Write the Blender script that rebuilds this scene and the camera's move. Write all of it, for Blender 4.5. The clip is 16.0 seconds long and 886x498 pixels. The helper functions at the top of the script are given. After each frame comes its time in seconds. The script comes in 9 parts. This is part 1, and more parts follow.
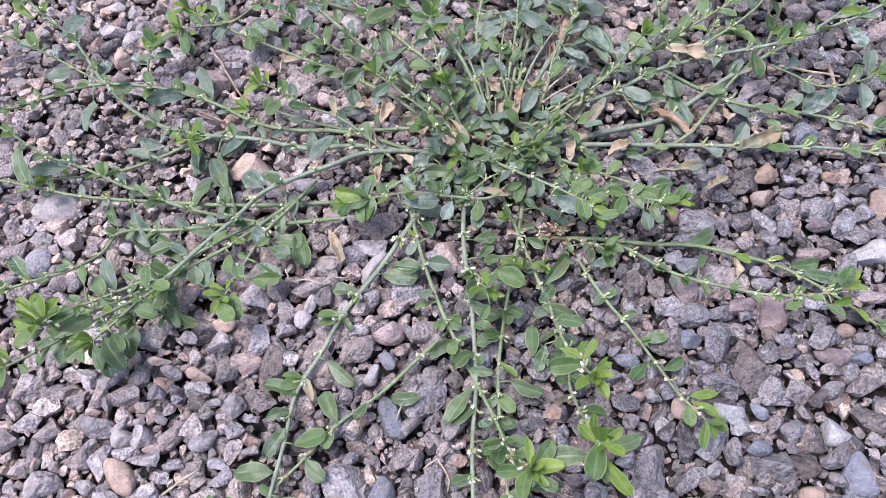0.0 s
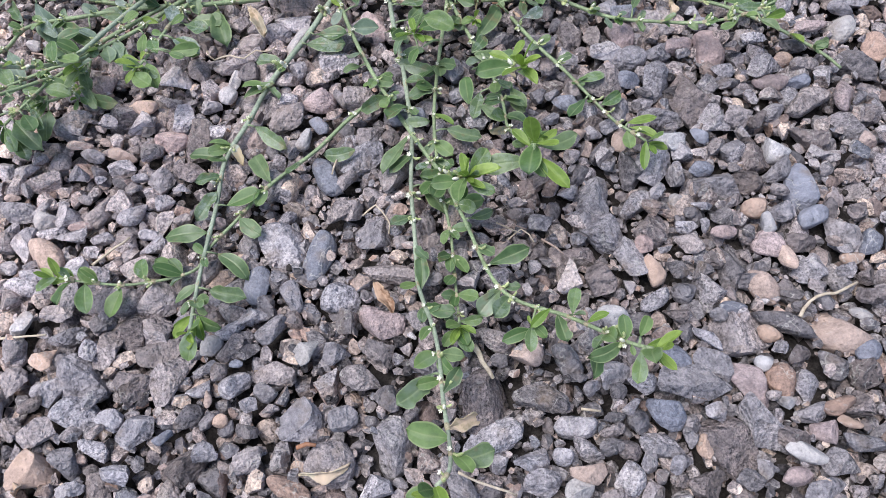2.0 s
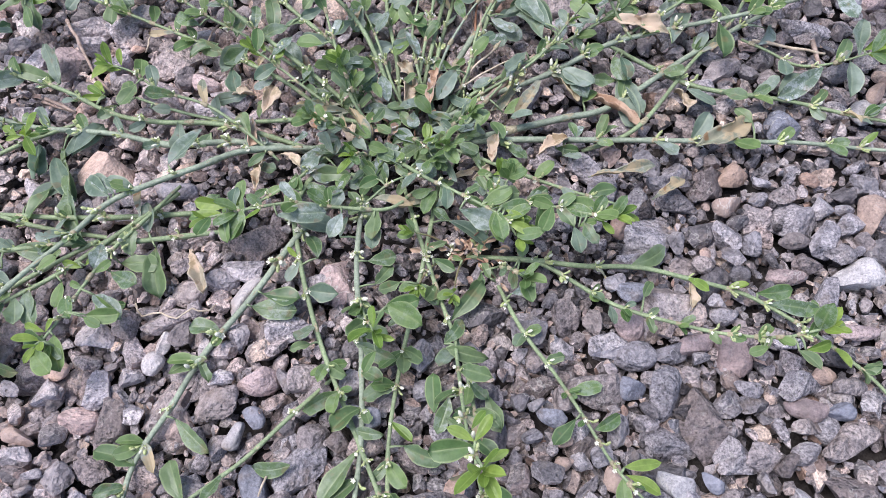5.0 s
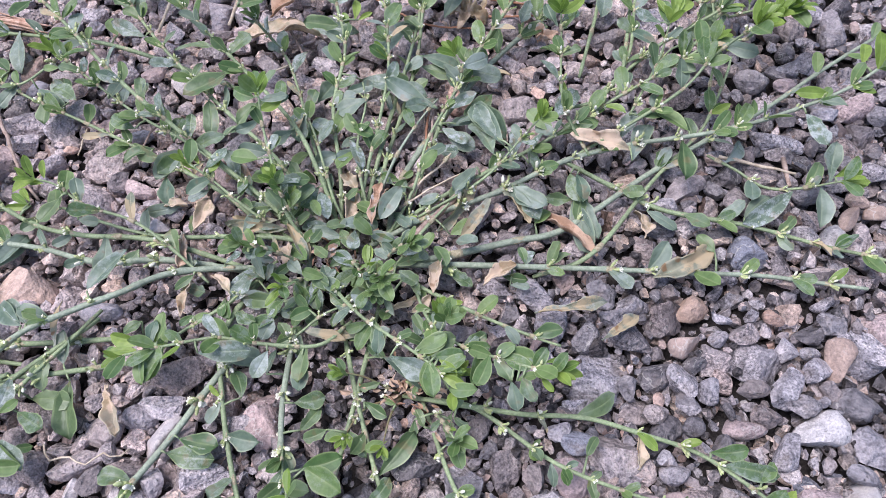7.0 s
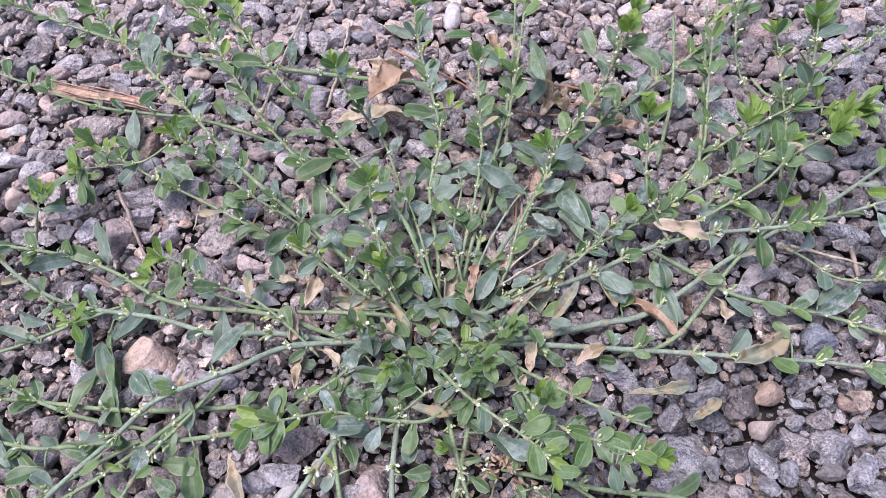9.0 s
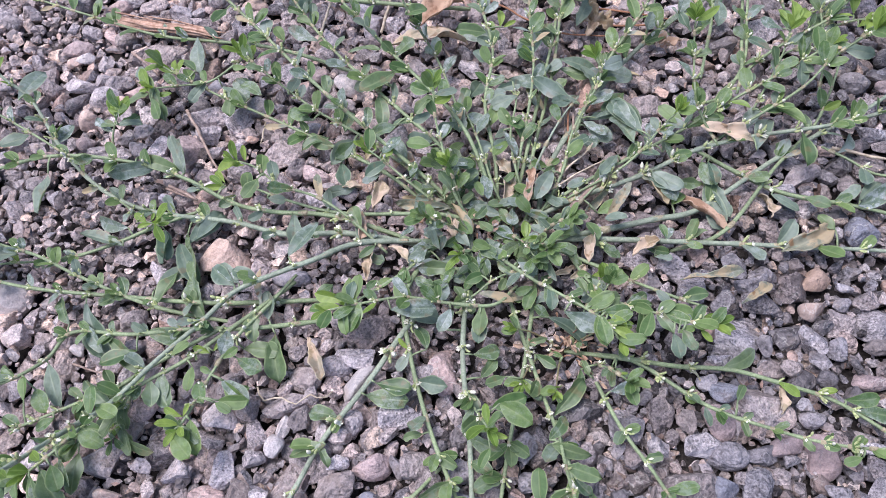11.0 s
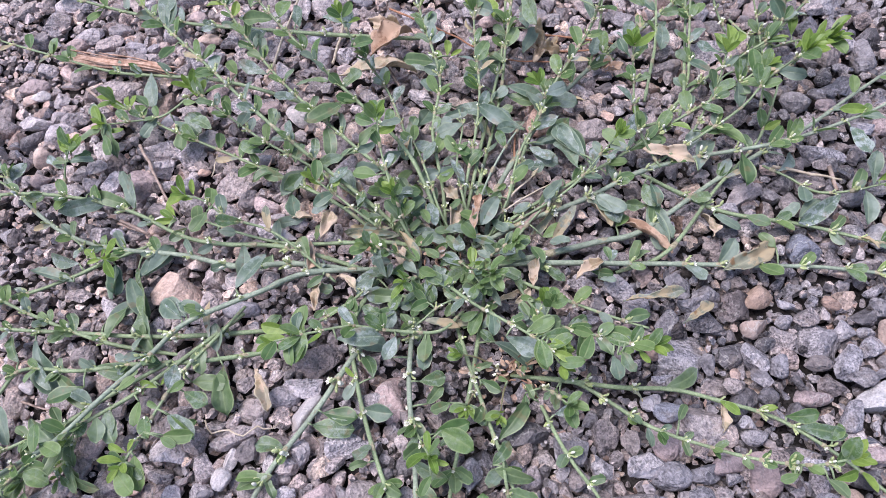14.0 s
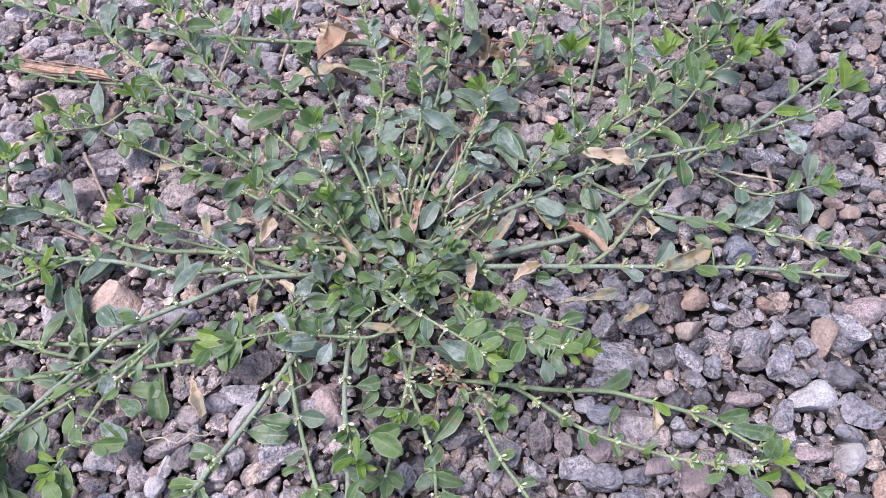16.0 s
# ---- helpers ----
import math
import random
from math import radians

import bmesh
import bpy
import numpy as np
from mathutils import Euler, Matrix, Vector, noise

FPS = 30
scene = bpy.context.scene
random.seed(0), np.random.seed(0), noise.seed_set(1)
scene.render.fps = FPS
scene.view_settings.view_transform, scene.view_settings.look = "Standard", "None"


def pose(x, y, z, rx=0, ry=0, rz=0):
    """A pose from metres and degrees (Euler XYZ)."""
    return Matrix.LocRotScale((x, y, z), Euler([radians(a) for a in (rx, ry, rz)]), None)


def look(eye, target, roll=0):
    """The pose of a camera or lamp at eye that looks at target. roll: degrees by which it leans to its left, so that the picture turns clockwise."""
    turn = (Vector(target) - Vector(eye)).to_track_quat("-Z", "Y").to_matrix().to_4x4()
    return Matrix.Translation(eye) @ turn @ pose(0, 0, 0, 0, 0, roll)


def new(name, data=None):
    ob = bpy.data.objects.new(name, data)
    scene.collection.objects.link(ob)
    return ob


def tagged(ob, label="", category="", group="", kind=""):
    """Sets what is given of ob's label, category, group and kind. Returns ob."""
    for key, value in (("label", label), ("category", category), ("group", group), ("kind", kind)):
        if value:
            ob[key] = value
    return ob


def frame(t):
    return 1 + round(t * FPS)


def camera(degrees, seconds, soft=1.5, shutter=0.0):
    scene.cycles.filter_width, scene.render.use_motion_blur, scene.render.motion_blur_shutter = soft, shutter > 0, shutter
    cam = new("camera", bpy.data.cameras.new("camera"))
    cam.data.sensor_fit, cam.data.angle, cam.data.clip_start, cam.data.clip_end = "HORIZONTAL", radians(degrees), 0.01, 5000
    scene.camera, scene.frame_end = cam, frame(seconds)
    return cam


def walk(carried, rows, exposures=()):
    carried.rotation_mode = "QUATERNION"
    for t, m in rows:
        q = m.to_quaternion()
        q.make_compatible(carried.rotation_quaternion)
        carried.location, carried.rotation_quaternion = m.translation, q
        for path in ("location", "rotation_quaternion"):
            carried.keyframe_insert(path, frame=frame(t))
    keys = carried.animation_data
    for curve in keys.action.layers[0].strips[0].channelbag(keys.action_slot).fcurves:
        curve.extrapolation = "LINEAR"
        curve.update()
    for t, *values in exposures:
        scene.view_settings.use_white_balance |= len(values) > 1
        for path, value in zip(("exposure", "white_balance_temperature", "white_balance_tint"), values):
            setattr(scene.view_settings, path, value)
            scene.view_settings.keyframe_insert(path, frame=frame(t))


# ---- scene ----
cam = camera(64.64, 16.0, soft=0.3)
PATH = [
    (0, (0.0155, -0.0135, 0.3408), (-0.0201, 0.4635, -0.5374), -4.16),
    (0.5, (0.0139, -0.0199, 0.3377), (-0.0217, 0.4508, -0.5438), -4.77),
    (1, (0.0154, -0.0552, 0.3228), (-0.0013, 0.3845, -0.5752), -5.27),
    (1.5, (0.0179, -0.0768, 0.3011), (0.0050, 0.3437, -0.6061), -4.29),
    (2, (0.0281, -0.0957, 0.2871), (0.0311, 0.3167, -0.6239), -4.75),
    (2.5, (0.0294, -0.0771, 0.2906), (0.0363, 0.3498, -0.6136), -2.44),
    (3, (0.0351, -0.0463, 0.2991), (0.0380, 0.4005, -0.5955), -1.56),
    (3.5, (0.0401, -0.0241, 0.3069), (0.0356, 0.4325, -0.5827), -1.47),
    (3.7, (0.0416, -0.0124, 0.3091), (0.0306, 0.4398, -0.5827), -1.69),
    (5.8, (0.0800, 0.0710, 0.2747), (0.0536, 0.5032, -0.6266), -3.88),
    (6, (0.0845, 0.0786, 0.2758), (0.0584, 0.5095, -0.6263), -4.04),
    (6.5, (0.0847, 0.0963, 0.2856), (0.0587, 0.5373, -0.6116), -3.12),
    (7, (0.0880, 0.1034, 0.2907), (0.0563, 0.5497, -0.6036), -3.17),
    (7.5, (0.0859, 0.1080, 0.2970), (0.0508, 0.5575, -0.5956), -3.71),
    (8, (0.0800, 0.1155, 0.3069), (0.0471, 0.5743, -0.5810), -2.64),
    (8.5, (0.0656, 0.1178, 0.3205), (0.0216, 0.5892, -0.5603), -3.20),
    (9, (0.0475, 0.1162, 0.3278), (0.0007, 0.5883, -0.5525), -3.33),
    (9.5, (0.0269, 0.0924, 0.3231), (-0.0348, 0.5647, -0.5562), -5.63),
    (9.7, (0.0188, 0.0821, 0.3202), (-0.0468, 0.5486, -0.5619), -6.28),
    (11.8, (0.0257, 0.0600, 0.3217), (-0.0208, 0.5366, -0.5561), -3.89),
    (12, (0.0284, 0.0600, 0.3210), (-0.0173, 0.5381, -0.5562), -4.28),
    (12.5, (0.0278, 0.0621, 0.3210), (-0.0211, 0.5490, -0.5511), -4.51),
    (13, (0.0338, 0.0635, 0.3201), (-0.0127, 0.5562, -0.5489), -4.54),
    (13.5, (0.0408, 0.0662, 0.3226), (-0.0050, 0.5621, -0.5446), -4.76),
    (14, (0.0452, 0.0638, 0.3260), (-0.0001, 0.5590, -0.5416), -5.21),
    (14.5, (0.0577, 0.0649, 0.3249), (0.0177, 0.5632, -0.5412), -5.19),
    (15, (0.0660, 0.0626, 0.3273), (0.0306, 0.5645, -0.5370), -4.80),
    (15.5, (0.0683, 0.0638, 0.3285), (0.0342, 0.5642, -0.5366), -4.49),
    (16, (0.0732, 0.0637, 0.3264), (0.0383, 0.5634, -0.5391), -4.71),
]
walk(cam, [(t, look(eye, target, roll)) for t, eye, target, roll in PATH], [(0.0, 0.91, 6180, 16), (1.0, 0.90, 6230, 13), (2.0, 0.81, 6310, 9), (3.0, 0.90, 6370, 6.5), (6.0, 0.91, 6200, 16.5), (9.0, 0.85, 6140, 17.5), (12.0, 0.86, 6140, 17.5), (16.0, 0.88, 6160, 17.5)])

# ---- light: open shade under a bright sky ----
world = bpy.data.worlds.new("sky")
scene.world = world
world.use_nodes = True
wn = world.node_tree
sky = wn.nodes.new("ShaderNodeTexSky")
sky.sky_type, sky.sun_disc = "NISHITA", False
sky.sun_elevation, sky.sun_rotation = radians(71), radians(260)
sky.air_density, sky.dust_density, sky.ozone_density = 1.0, 2.0, 1.0
wn.links.new(sky.outputs[0], wn.nodes["Background"].inputs[0])
wn.nodes["Background"].inputs[1].default_value = 0.108
sun = new("sun", bpy.data.lights.new("sun", "SUN"))
sun.data.energy, sun.data.angle, sun.data.color = 2.35, radians(34), (1.0, 0.965, 0.94)
sun.matrix_world = look((-0.5, 0.12, 1.4), (0, 0, 0))


# ---- materials ----
class Nodes:
    """A small helper to wire up a node material."""

    def __init__(self, name, rough=0.8, spec=0.3):
        self.mat = bpy.data.materials.new(name)
        self.mat.use_nodes = True
        self.tree = self.mat.node_tree
        self.bsdf = self.tree.nodes["Principled BSDF"]
        self.bsdf.inputs["Roughness"].default_value = rough
        self.bsdf.inputs["Specular IOR Level"].default_value = spec

    def add(self, kind, **values):
        n = self.tree.nodes.new("ShaderNode" + kind)
        for k, v in values.items():
            if k == "op":
                n.operation = v
            elif k == "dims":
                n.noise_dimensions = v
            elif k == "feature":
                n.feature = v
            else:
                n.inputs[k.replace("_", " ")].default_value = v
        return n

    def link(self, a, b):
        self.tree.links.new(a, b)

    def math(self, op, a, b=None, clamp=False):
        n = self.add("Math", op=op)
        n.use_clamp = clamp
        for i, v in enumerate((a, b)):
            if v is None:
                continue
            if isinstance(v, (int, float)):
                n.inputs[i].default_value = v
            else:
                self.link(v, n.inputs[i])
        return n.outputs[0]

    def mix(self, fac, a, b, blend="MIX"):
        n = self.tree.nodes.new("ShaderNodeMix")
        n.data_type, n.blend_type = "RGBA", blend
        for i, v in ((0, fac), (6, a), (7, b)):
            if isinstance(v, (int, float)):
                n.inputs[i].default_value = v
            elif isinstance(v, tuple):
                n.inputs[i].default_value = (*v, 1) if len(v) == 3 else v
            else:
                self.link(v, n.inputs[i])
        return n.outputs[2]

    def ramp(self, fac, *stops, constant=False):
        n = self.tree.nodes.new("ShaderNodeValToRGB")
        e = n.color_ramp.elements
        n.color_ramp.interpolation = "CONSTANT" if constant else "LINEAR"
        while len(e) < len(stops):
            e.new(0.5)
        for item, (p, c) in zip(e, stops):
            item.position = p
            item.color = (*c, 1) if isinstance(c, tuple) else (c, c, c, 1)
        self.link(fac, n.inputs[0])
        return n.outputs[0]

    def chance(self):
        """A number of its own for each object and each loose piece of a mesh."""
        a = self.add("ObjectInfo").outputs["Random"]
        b = self.add("NewGeometry").outputs["Random Per Island"]
        return self.math("FRACT", self.math("ADD", a, b))

    def place(self):
        return self.add("NewGeometry").outputs["Position"]

    def noise(self, vector, scale, detail=4.0, rough=0.6, w=None):
        n = self.add("TexNoise", dims="4D" if w is not None else "3D", Scale=scale, Detail=detail, Roughness=rough)
        self.link(vector, n.inputs["Vector"])
        if w is not None:
            self.link(w, n.inputs["W"])
        return n.outputs["Fac"]

    def bump(self, height, strength, distance):
        n = self.add("Bump", Strength=strength, Distance=distance)
        self.link(height, n.inputs["Height"])
        self.link(n.outputs[0], self.bsdf.inputs["Normal"])

    def colour(self, c):
        self.link(c, self.bsdf.inputs["Base Color"])


def stone_material(name, palette, rough=0.85, grain=1.0, even=True):
    """Worn rock: a tone for each stone, mottling, fine grain, pits, pale veins, stains, and a paler, pinker tone
    towards the far left.
    """
    m = Nodes(name, rough, 0.25)
    ch, p = m.chance(), m.place()
    w = m.math("MULTIPLY", ch, 40.0)
    second, third, fourth = (m.math("FRACT", m.math("MULTIPLY", ch, k)) for k in (7.31, 3.77, 13.9))
    base = m.ramp(ch, *palette)
    tone = ((0.0, 0.74), (1.0, 1.12)) if even else ((0.0, 0.58), (0.45, 0.96), (1.0, 1.45))
    base = m.mix(1.0, base, m.ramp(second, *tone), "MULTIPLY")
    mottle = m.noise(p, 190, 5, 0.66, w)
    base = m.mix(min(1.0, grain), base, m.ramp(mottle, (0.30, (0.36, 0.35, 0.36)), (0.47, (0.84, 0.83, 0.83)), (0.70, (1.34, 1.31, 1.26))), "MULTIPLY")
    fine = m.noise(p, 950, 4, 0.75, w)
    speck = m.ramp(fine, (0.36, (0.30, 0.29, 0.30)), (0.47, (0.97, 0.97, 0.97)), (0.62, (1.75, 1.72, 1.68)))
    base = m.mix(m.ramp(third, (0.0, 0.2 * min(grain, 1)), (1.0, 1.0 * min(grain, 1))), base, m.mix(1.0, base, speck, "MULTIPLY"))
    pits = m.add("TexVoronoi", Scale=420.0, Randomness=1.0)
    m.link(p, pits.inputs["Vector"])
    hole = m.ramp(pits.outputs["Distance"], (0.08, 1.0), (0.24, 0.0))
    hole = m.math("MULTIPLY", hole, m.ramp(m.noise(p, 210, 2, 0.5, w), (0.55, 0.0), (0.63, 0.5)))
    base = m.mix(hole, base, (0.09, 0.082, 0.078))
    line = m.math("ABSOLUTE", m.math("SUBTRACT", m.noise(p, 85, 3, 0.55, w), 0.5))
    vein = m.math("MULTIPLY", m.ramp(line, (0.0, 0.6), (0.012, 0.0)), m.ramp(fourth, (0.70, 0.0), (0.75, 1.0)))
    base = m.mix(vein, base, (0.52, 0.49, 0.46))
    crust = m.noise(p, 330, 5, 0.75, w)
    base = m.mix(m.ramp(crust, (0.58, 0.0), (0.66, 0.42)), base, (0.44, 0.42, 0.41))
    stain = m.noise(p, 70, 3, 0.6, w)
    base = m.mix(m.ramp(stain, (0.57, 0.0), (0.72, 0.5)), base, (0.21, 0.15, 0.105))
    soil = m.noise(p, 60, 5, 0.7)
    base = m.mix(m.ramp(soil, (0.58, 0.0), (0.74, 0.5)), base, (0.085, 0.075, 0.07))
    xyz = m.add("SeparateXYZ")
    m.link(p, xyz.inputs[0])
    # Stones grow paler and pinker with y and towards -x, broken up by noise.
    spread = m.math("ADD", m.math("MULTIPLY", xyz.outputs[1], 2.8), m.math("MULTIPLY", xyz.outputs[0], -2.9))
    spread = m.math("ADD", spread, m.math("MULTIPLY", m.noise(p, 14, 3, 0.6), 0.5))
    pallor = m.math("MULTIPLY", m.ramp(spread, (0.52, 0.0), (1.30, 1.0)), m.ramp(m.noise(p, 380, 4, 0.7), (0.35, 0.3), (0.6, 1.0)))
    base = m.mix(pallor, base, m.mix(0.22, m.mix(1.0, base, (1.56, 1.46, 1.42), "MULTIPLY"), (0.62, 0.53, 0.50)))
    m.colour(base)
    chip = m.noise(p, 300, 2, 0.5, w)
    h = m.math("ADD", m.math("MULTIPLY", mottle, 0.5), m.math("ADD", m.math("MULTIPLY", chip, 0.95), m.math("MULTIPLY", fine, 0.22)))
    m.bump(m.math("SUBTRACT", h, m.math("MULTIPLY", hole, 0.5)), 1.0 * grain, 0.0050)
    return m.mat


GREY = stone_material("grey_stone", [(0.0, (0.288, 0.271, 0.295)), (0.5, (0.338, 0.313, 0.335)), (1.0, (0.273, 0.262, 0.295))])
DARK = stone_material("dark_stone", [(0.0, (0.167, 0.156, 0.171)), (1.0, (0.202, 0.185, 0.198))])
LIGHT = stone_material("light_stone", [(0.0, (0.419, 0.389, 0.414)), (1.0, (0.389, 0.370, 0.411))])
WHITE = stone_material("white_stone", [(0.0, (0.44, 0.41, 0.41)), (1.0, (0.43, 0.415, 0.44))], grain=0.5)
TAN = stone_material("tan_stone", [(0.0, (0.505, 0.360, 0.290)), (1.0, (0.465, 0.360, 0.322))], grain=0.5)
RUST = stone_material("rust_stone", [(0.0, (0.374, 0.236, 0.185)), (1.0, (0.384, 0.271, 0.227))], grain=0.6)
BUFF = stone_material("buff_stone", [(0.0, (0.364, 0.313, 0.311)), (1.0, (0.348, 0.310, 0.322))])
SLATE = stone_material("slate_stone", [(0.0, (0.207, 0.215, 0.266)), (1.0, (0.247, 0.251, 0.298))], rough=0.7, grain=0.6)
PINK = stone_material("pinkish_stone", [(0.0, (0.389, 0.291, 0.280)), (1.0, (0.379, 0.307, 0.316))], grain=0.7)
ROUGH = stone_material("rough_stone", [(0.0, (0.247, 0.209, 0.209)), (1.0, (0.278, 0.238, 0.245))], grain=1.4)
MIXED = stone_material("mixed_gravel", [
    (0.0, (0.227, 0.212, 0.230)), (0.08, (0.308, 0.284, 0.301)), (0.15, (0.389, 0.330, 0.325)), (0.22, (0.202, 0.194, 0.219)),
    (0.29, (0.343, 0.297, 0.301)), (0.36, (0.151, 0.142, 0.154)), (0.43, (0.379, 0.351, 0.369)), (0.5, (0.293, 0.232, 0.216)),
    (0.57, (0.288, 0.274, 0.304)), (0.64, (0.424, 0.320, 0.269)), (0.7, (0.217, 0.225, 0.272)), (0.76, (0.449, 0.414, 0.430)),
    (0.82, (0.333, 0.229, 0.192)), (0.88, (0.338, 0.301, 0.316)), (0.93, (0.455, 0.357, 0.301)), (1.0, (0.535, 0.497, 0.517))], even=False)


def soil_material():
    """Dark crumbs of soil; farther out the same ground is covered in small stones."""
    m = Nodes("dark_soil", 0.95, 0.15)
    p = m.place()
    a, c2 = m.noise(p, 60, 6, 0.7), m.noise(p, 700, 4, 0.7)
    c = m.ramp(a, (0.3, (0.026, 0.022, 0.021)), (0.55, (0.052, 0.045, 0.043)), (0.75, (0.105, 0.092, 0.088)))
    c = m.mix(1.0, c, m.ramp(c2, (0.3, 0.6), (0.7, 1.5)), "MULTIPLY")
    cell = m.add("TexVoronoi", Scale=62.0, Randomness=1.0)
    m.link(p, cell.inputs["Vector"])
    tone = m.add("SeparateColor")
    m.link(cell.outputs["Color"], tone.inputs[0])
    pebble = m.ramp(tone.outputs[0], (0.0, (0.26, 0.235, 0.255)), (0.5, (0.37, 0.335, 0.345)), (0.8, (0.48, 0.43, 0.42)), (1.0, (0.50, 0.40, 0.34)))
    gap = m.ramp(cell.outputs["Distance"], (0.35, 1.0), (0.62, 0.12))
    pebble = m.mix(1.0, pebble, gap, "MULTIPLY")
    far = m.add("VectorMath", op="DISTANCE")
    m.link(p, far.inputs[0])
    far.inputs[1].default_value = (0.03, 0.17, 0.0)
    m.colour(m.mix(m.ramp(far.outputs["Value"], (0.42, 0.0), (0.48, 1.0)), c, pebble))
    m.bump(m.math("ADD", a, m.math("MULTIPLY", c2, 0.5)), 1.0, 0.004)
    return m.mat


def leaf_material(name, low, high, vein, mildew, see=0.22, rough=0.5, spots=0.0, wither=None):
    """Small oval leaf: midrib and faint side veins, a paler rim, mildew bloom and a tone of its own."""
    m = Nodes(name, rough, 0.42)
    ch, p = m.chance(), m.place()
    uv = m.add("SeparateXYZ")
    m.link(m.add("TexCoord").outputs["UV"], uv.inputs[0])
    u, v = uv.outputs[0], uv.outputs[1]
    across = m.math("ABSOLUTE", m.math("SUBTRACT", v, 0.5))
    base = m.mix(ch, low, high)
    blotch = m.noise(p, 260, 4, 0.6)
    base = m.mix(1.0, base, m.ramp(blotch, (0.3, (0.72, 0.76, 0.72)), (0.7, (1.25, 1.22, 1.2))), "MULTIPLY")
    rib = m.ramp(across, (0.0, 1.0), (0.045, 0.35), (0.09, 0.0))
    side = m.math("SINE", m.math("MULTIPLY", m.math("ADD", u, m.math("MULTIPLY", across, -0.9)), 60.0))
    base = m.mix(m.math("MULTIPLY", rib, 0.55), base, vein)
    base = m.mix(m.ramp(across, (0.41, 0.0), (0.47, 0.75)), base, vein)
    pallor = m.noise(p, 240, 5, 0.75)
    share = m.ramp(m.math("FRACT", m.math("MULTIPLY", ch, 5.7)), (0.4, 0.0), (1.0, mildew))
    film = m.math("MULTIPLY", m.ramp(pallor, (0.48, 0.0), (0.6, 1.0)), share)
    base = m.mix(film, base, (0.42, 0.46, 0.47))
    bloom = m.math("MULTIPLY", m.ramp(m.noise(p, 75, 3, 0.6), (0.46, 0.0), (0.62, 0.75)), m.ramp(m.math("FRACT", m.math("MULTIPLY", ch, 9.3)), (0.35, 0.0), (1.0, mildew)))
    base = m.mix(bloom, base, (0.33, 0.385, 0.375))
    if wither:
        patch = m.math("ADD", m.noise(p, 130, 4, 0.65), m.math("MULTIPLY", m.math("SUBTRACT", u, 0.5), m.math("SUBTRACT", ch, 0.5)))
        base = m.mix(m.ramp(patch, (0.44, 0.0), (0.54, 0.85)), base, wither)
    if spots:
        s = m.noise(p, 150, 2, 0.5)
        base = m.mix(m.ramp(s, (0.62, 0.0), (0.69, spots)), base, (0.22, 0.125, 0.06))
    m.colour(base)
    m.bump(m.math("ADD", m.math("MULTIPLY", side, 0.012), m.math("ADD", m.math("MULTIPLY", rib, -0.5), m.math("MULTIPLY", blotch, 0.9))), 0.5, 0.0008)
    glow = m.add("BsdfTranslucent")
    m.link(m.mix(1.0, base, (1.25, 1.35, 0.7), "MULTIPLY"), glow.inputs[0])
    both = m.add("MixShader", Fac=see)
    m.link(m.bsdf.outputs[0], both.inputs[1])
    m.link(glow.outputs[0], both.inputs[2])
    m.link(both.outputs[0], m.tree.nodes["Material Output"].inputs[0])
    return m.mat


def fibre_material(name, low, high, rough=0.7, scale=400):
    m = Nodes(name, rough, 0.3)
    ch, p = m.chance(), m.place()
    a, b = m.noise(p, scale, 4, 0.65), m.noise(p, 90, 3, 0.5)
    c = m.mix(m.ramp(a, (0.35, 0.0), (0.65, 1.0)), low, high)
    m.colour(m.mix(1.0, c, m.ramp(b, (0.3, 0.75), (0.7, 1.25)), "MULTIPLY"))
    m.bump(a, 0.6, 0.0005)
    return m.mat


SOIL = soil_material()
CLOD = stone_material("earth_clod", [(0.0, (0.10, 0.09, 0.098)), (1.0, (0.155, 0.14, 0.148))], rough=0.95, grain=1.8)
LEAF = leaf_material("green_leaf", (0.070, 0.124, 0.052), (0.146, 0.204, 0.100), (0.27, 0.33, 0.17), 0.4, rough=0.4, spots=0.3)
OLD_LEAF = leaf_material("mildewed_leaf", (0.097, 0.150, 0.106), (0.196, 0.245, 0.200), (0.28, 0.33, 0.23), 0.95, rough=0.42, spots=0.35)
YOUNG = leaf_material("young_leaf", (0.118, 0.205, 0.04), (0.24, 0.33, 0.075), (0.30, 0.40, 0.13), 0.0, see=0.3, rough=0.42)
TUFT = leaf_material("tuft_leaf", (0.076, 0.145, 0.050), (0.162, 0.240, 0.086), (0.27, 0.33, 0.16), 0.3, see=0.25)
DRY = leaf_material("dry_leaf", (0.36, 0.255, 0.155), (0.52, 0.43, 0.31), (0.56, 0.47, 0.35), 0.5, see=0.15, rough=0.75, spots=0.7, wither=(0.60, 0.47, 0.36))
FADED = leaf_material("faded_leaf", (0.17, 0.19, 0.14), (0.28, 0.28, 0.215), (0.36, 0.35, 0.27), 0.6, see=0.18, rough=0.65, spots=0.9, wither=(0.45, 0.35, 0.22))
BROWN = leaf_material("brown_leaf", (0.25, 0.14, 0.085), (0.46, 0.285, 0.20), (0.44, 0.31, 0.23), 0.9, see=0.12, rough=0.7, spots=0.5, wither=(0.52, 0.36, 0.26))
STEM = fibre_material("stem_skin", (0.160, 0.212, 0.112), (0.280, 0.335, 0.195), 0.5, 900)
OLD_STEM = fibre_material("old_stem_skin", (0.188, 0.228, 0.165), (0.305, 0.345, 0.262), 0.6, 700)
RED_STEM = fibre_material("red_stem_skin", (0.16, 0.10, 0.06), (0.17, 0.20, 0.10), 0.5, 300)
SHEATH = fibre_material("papery_sheath", (0.22, 0.19, 0.115), (0.42, 0.37, 0.26), 0.7, 900)
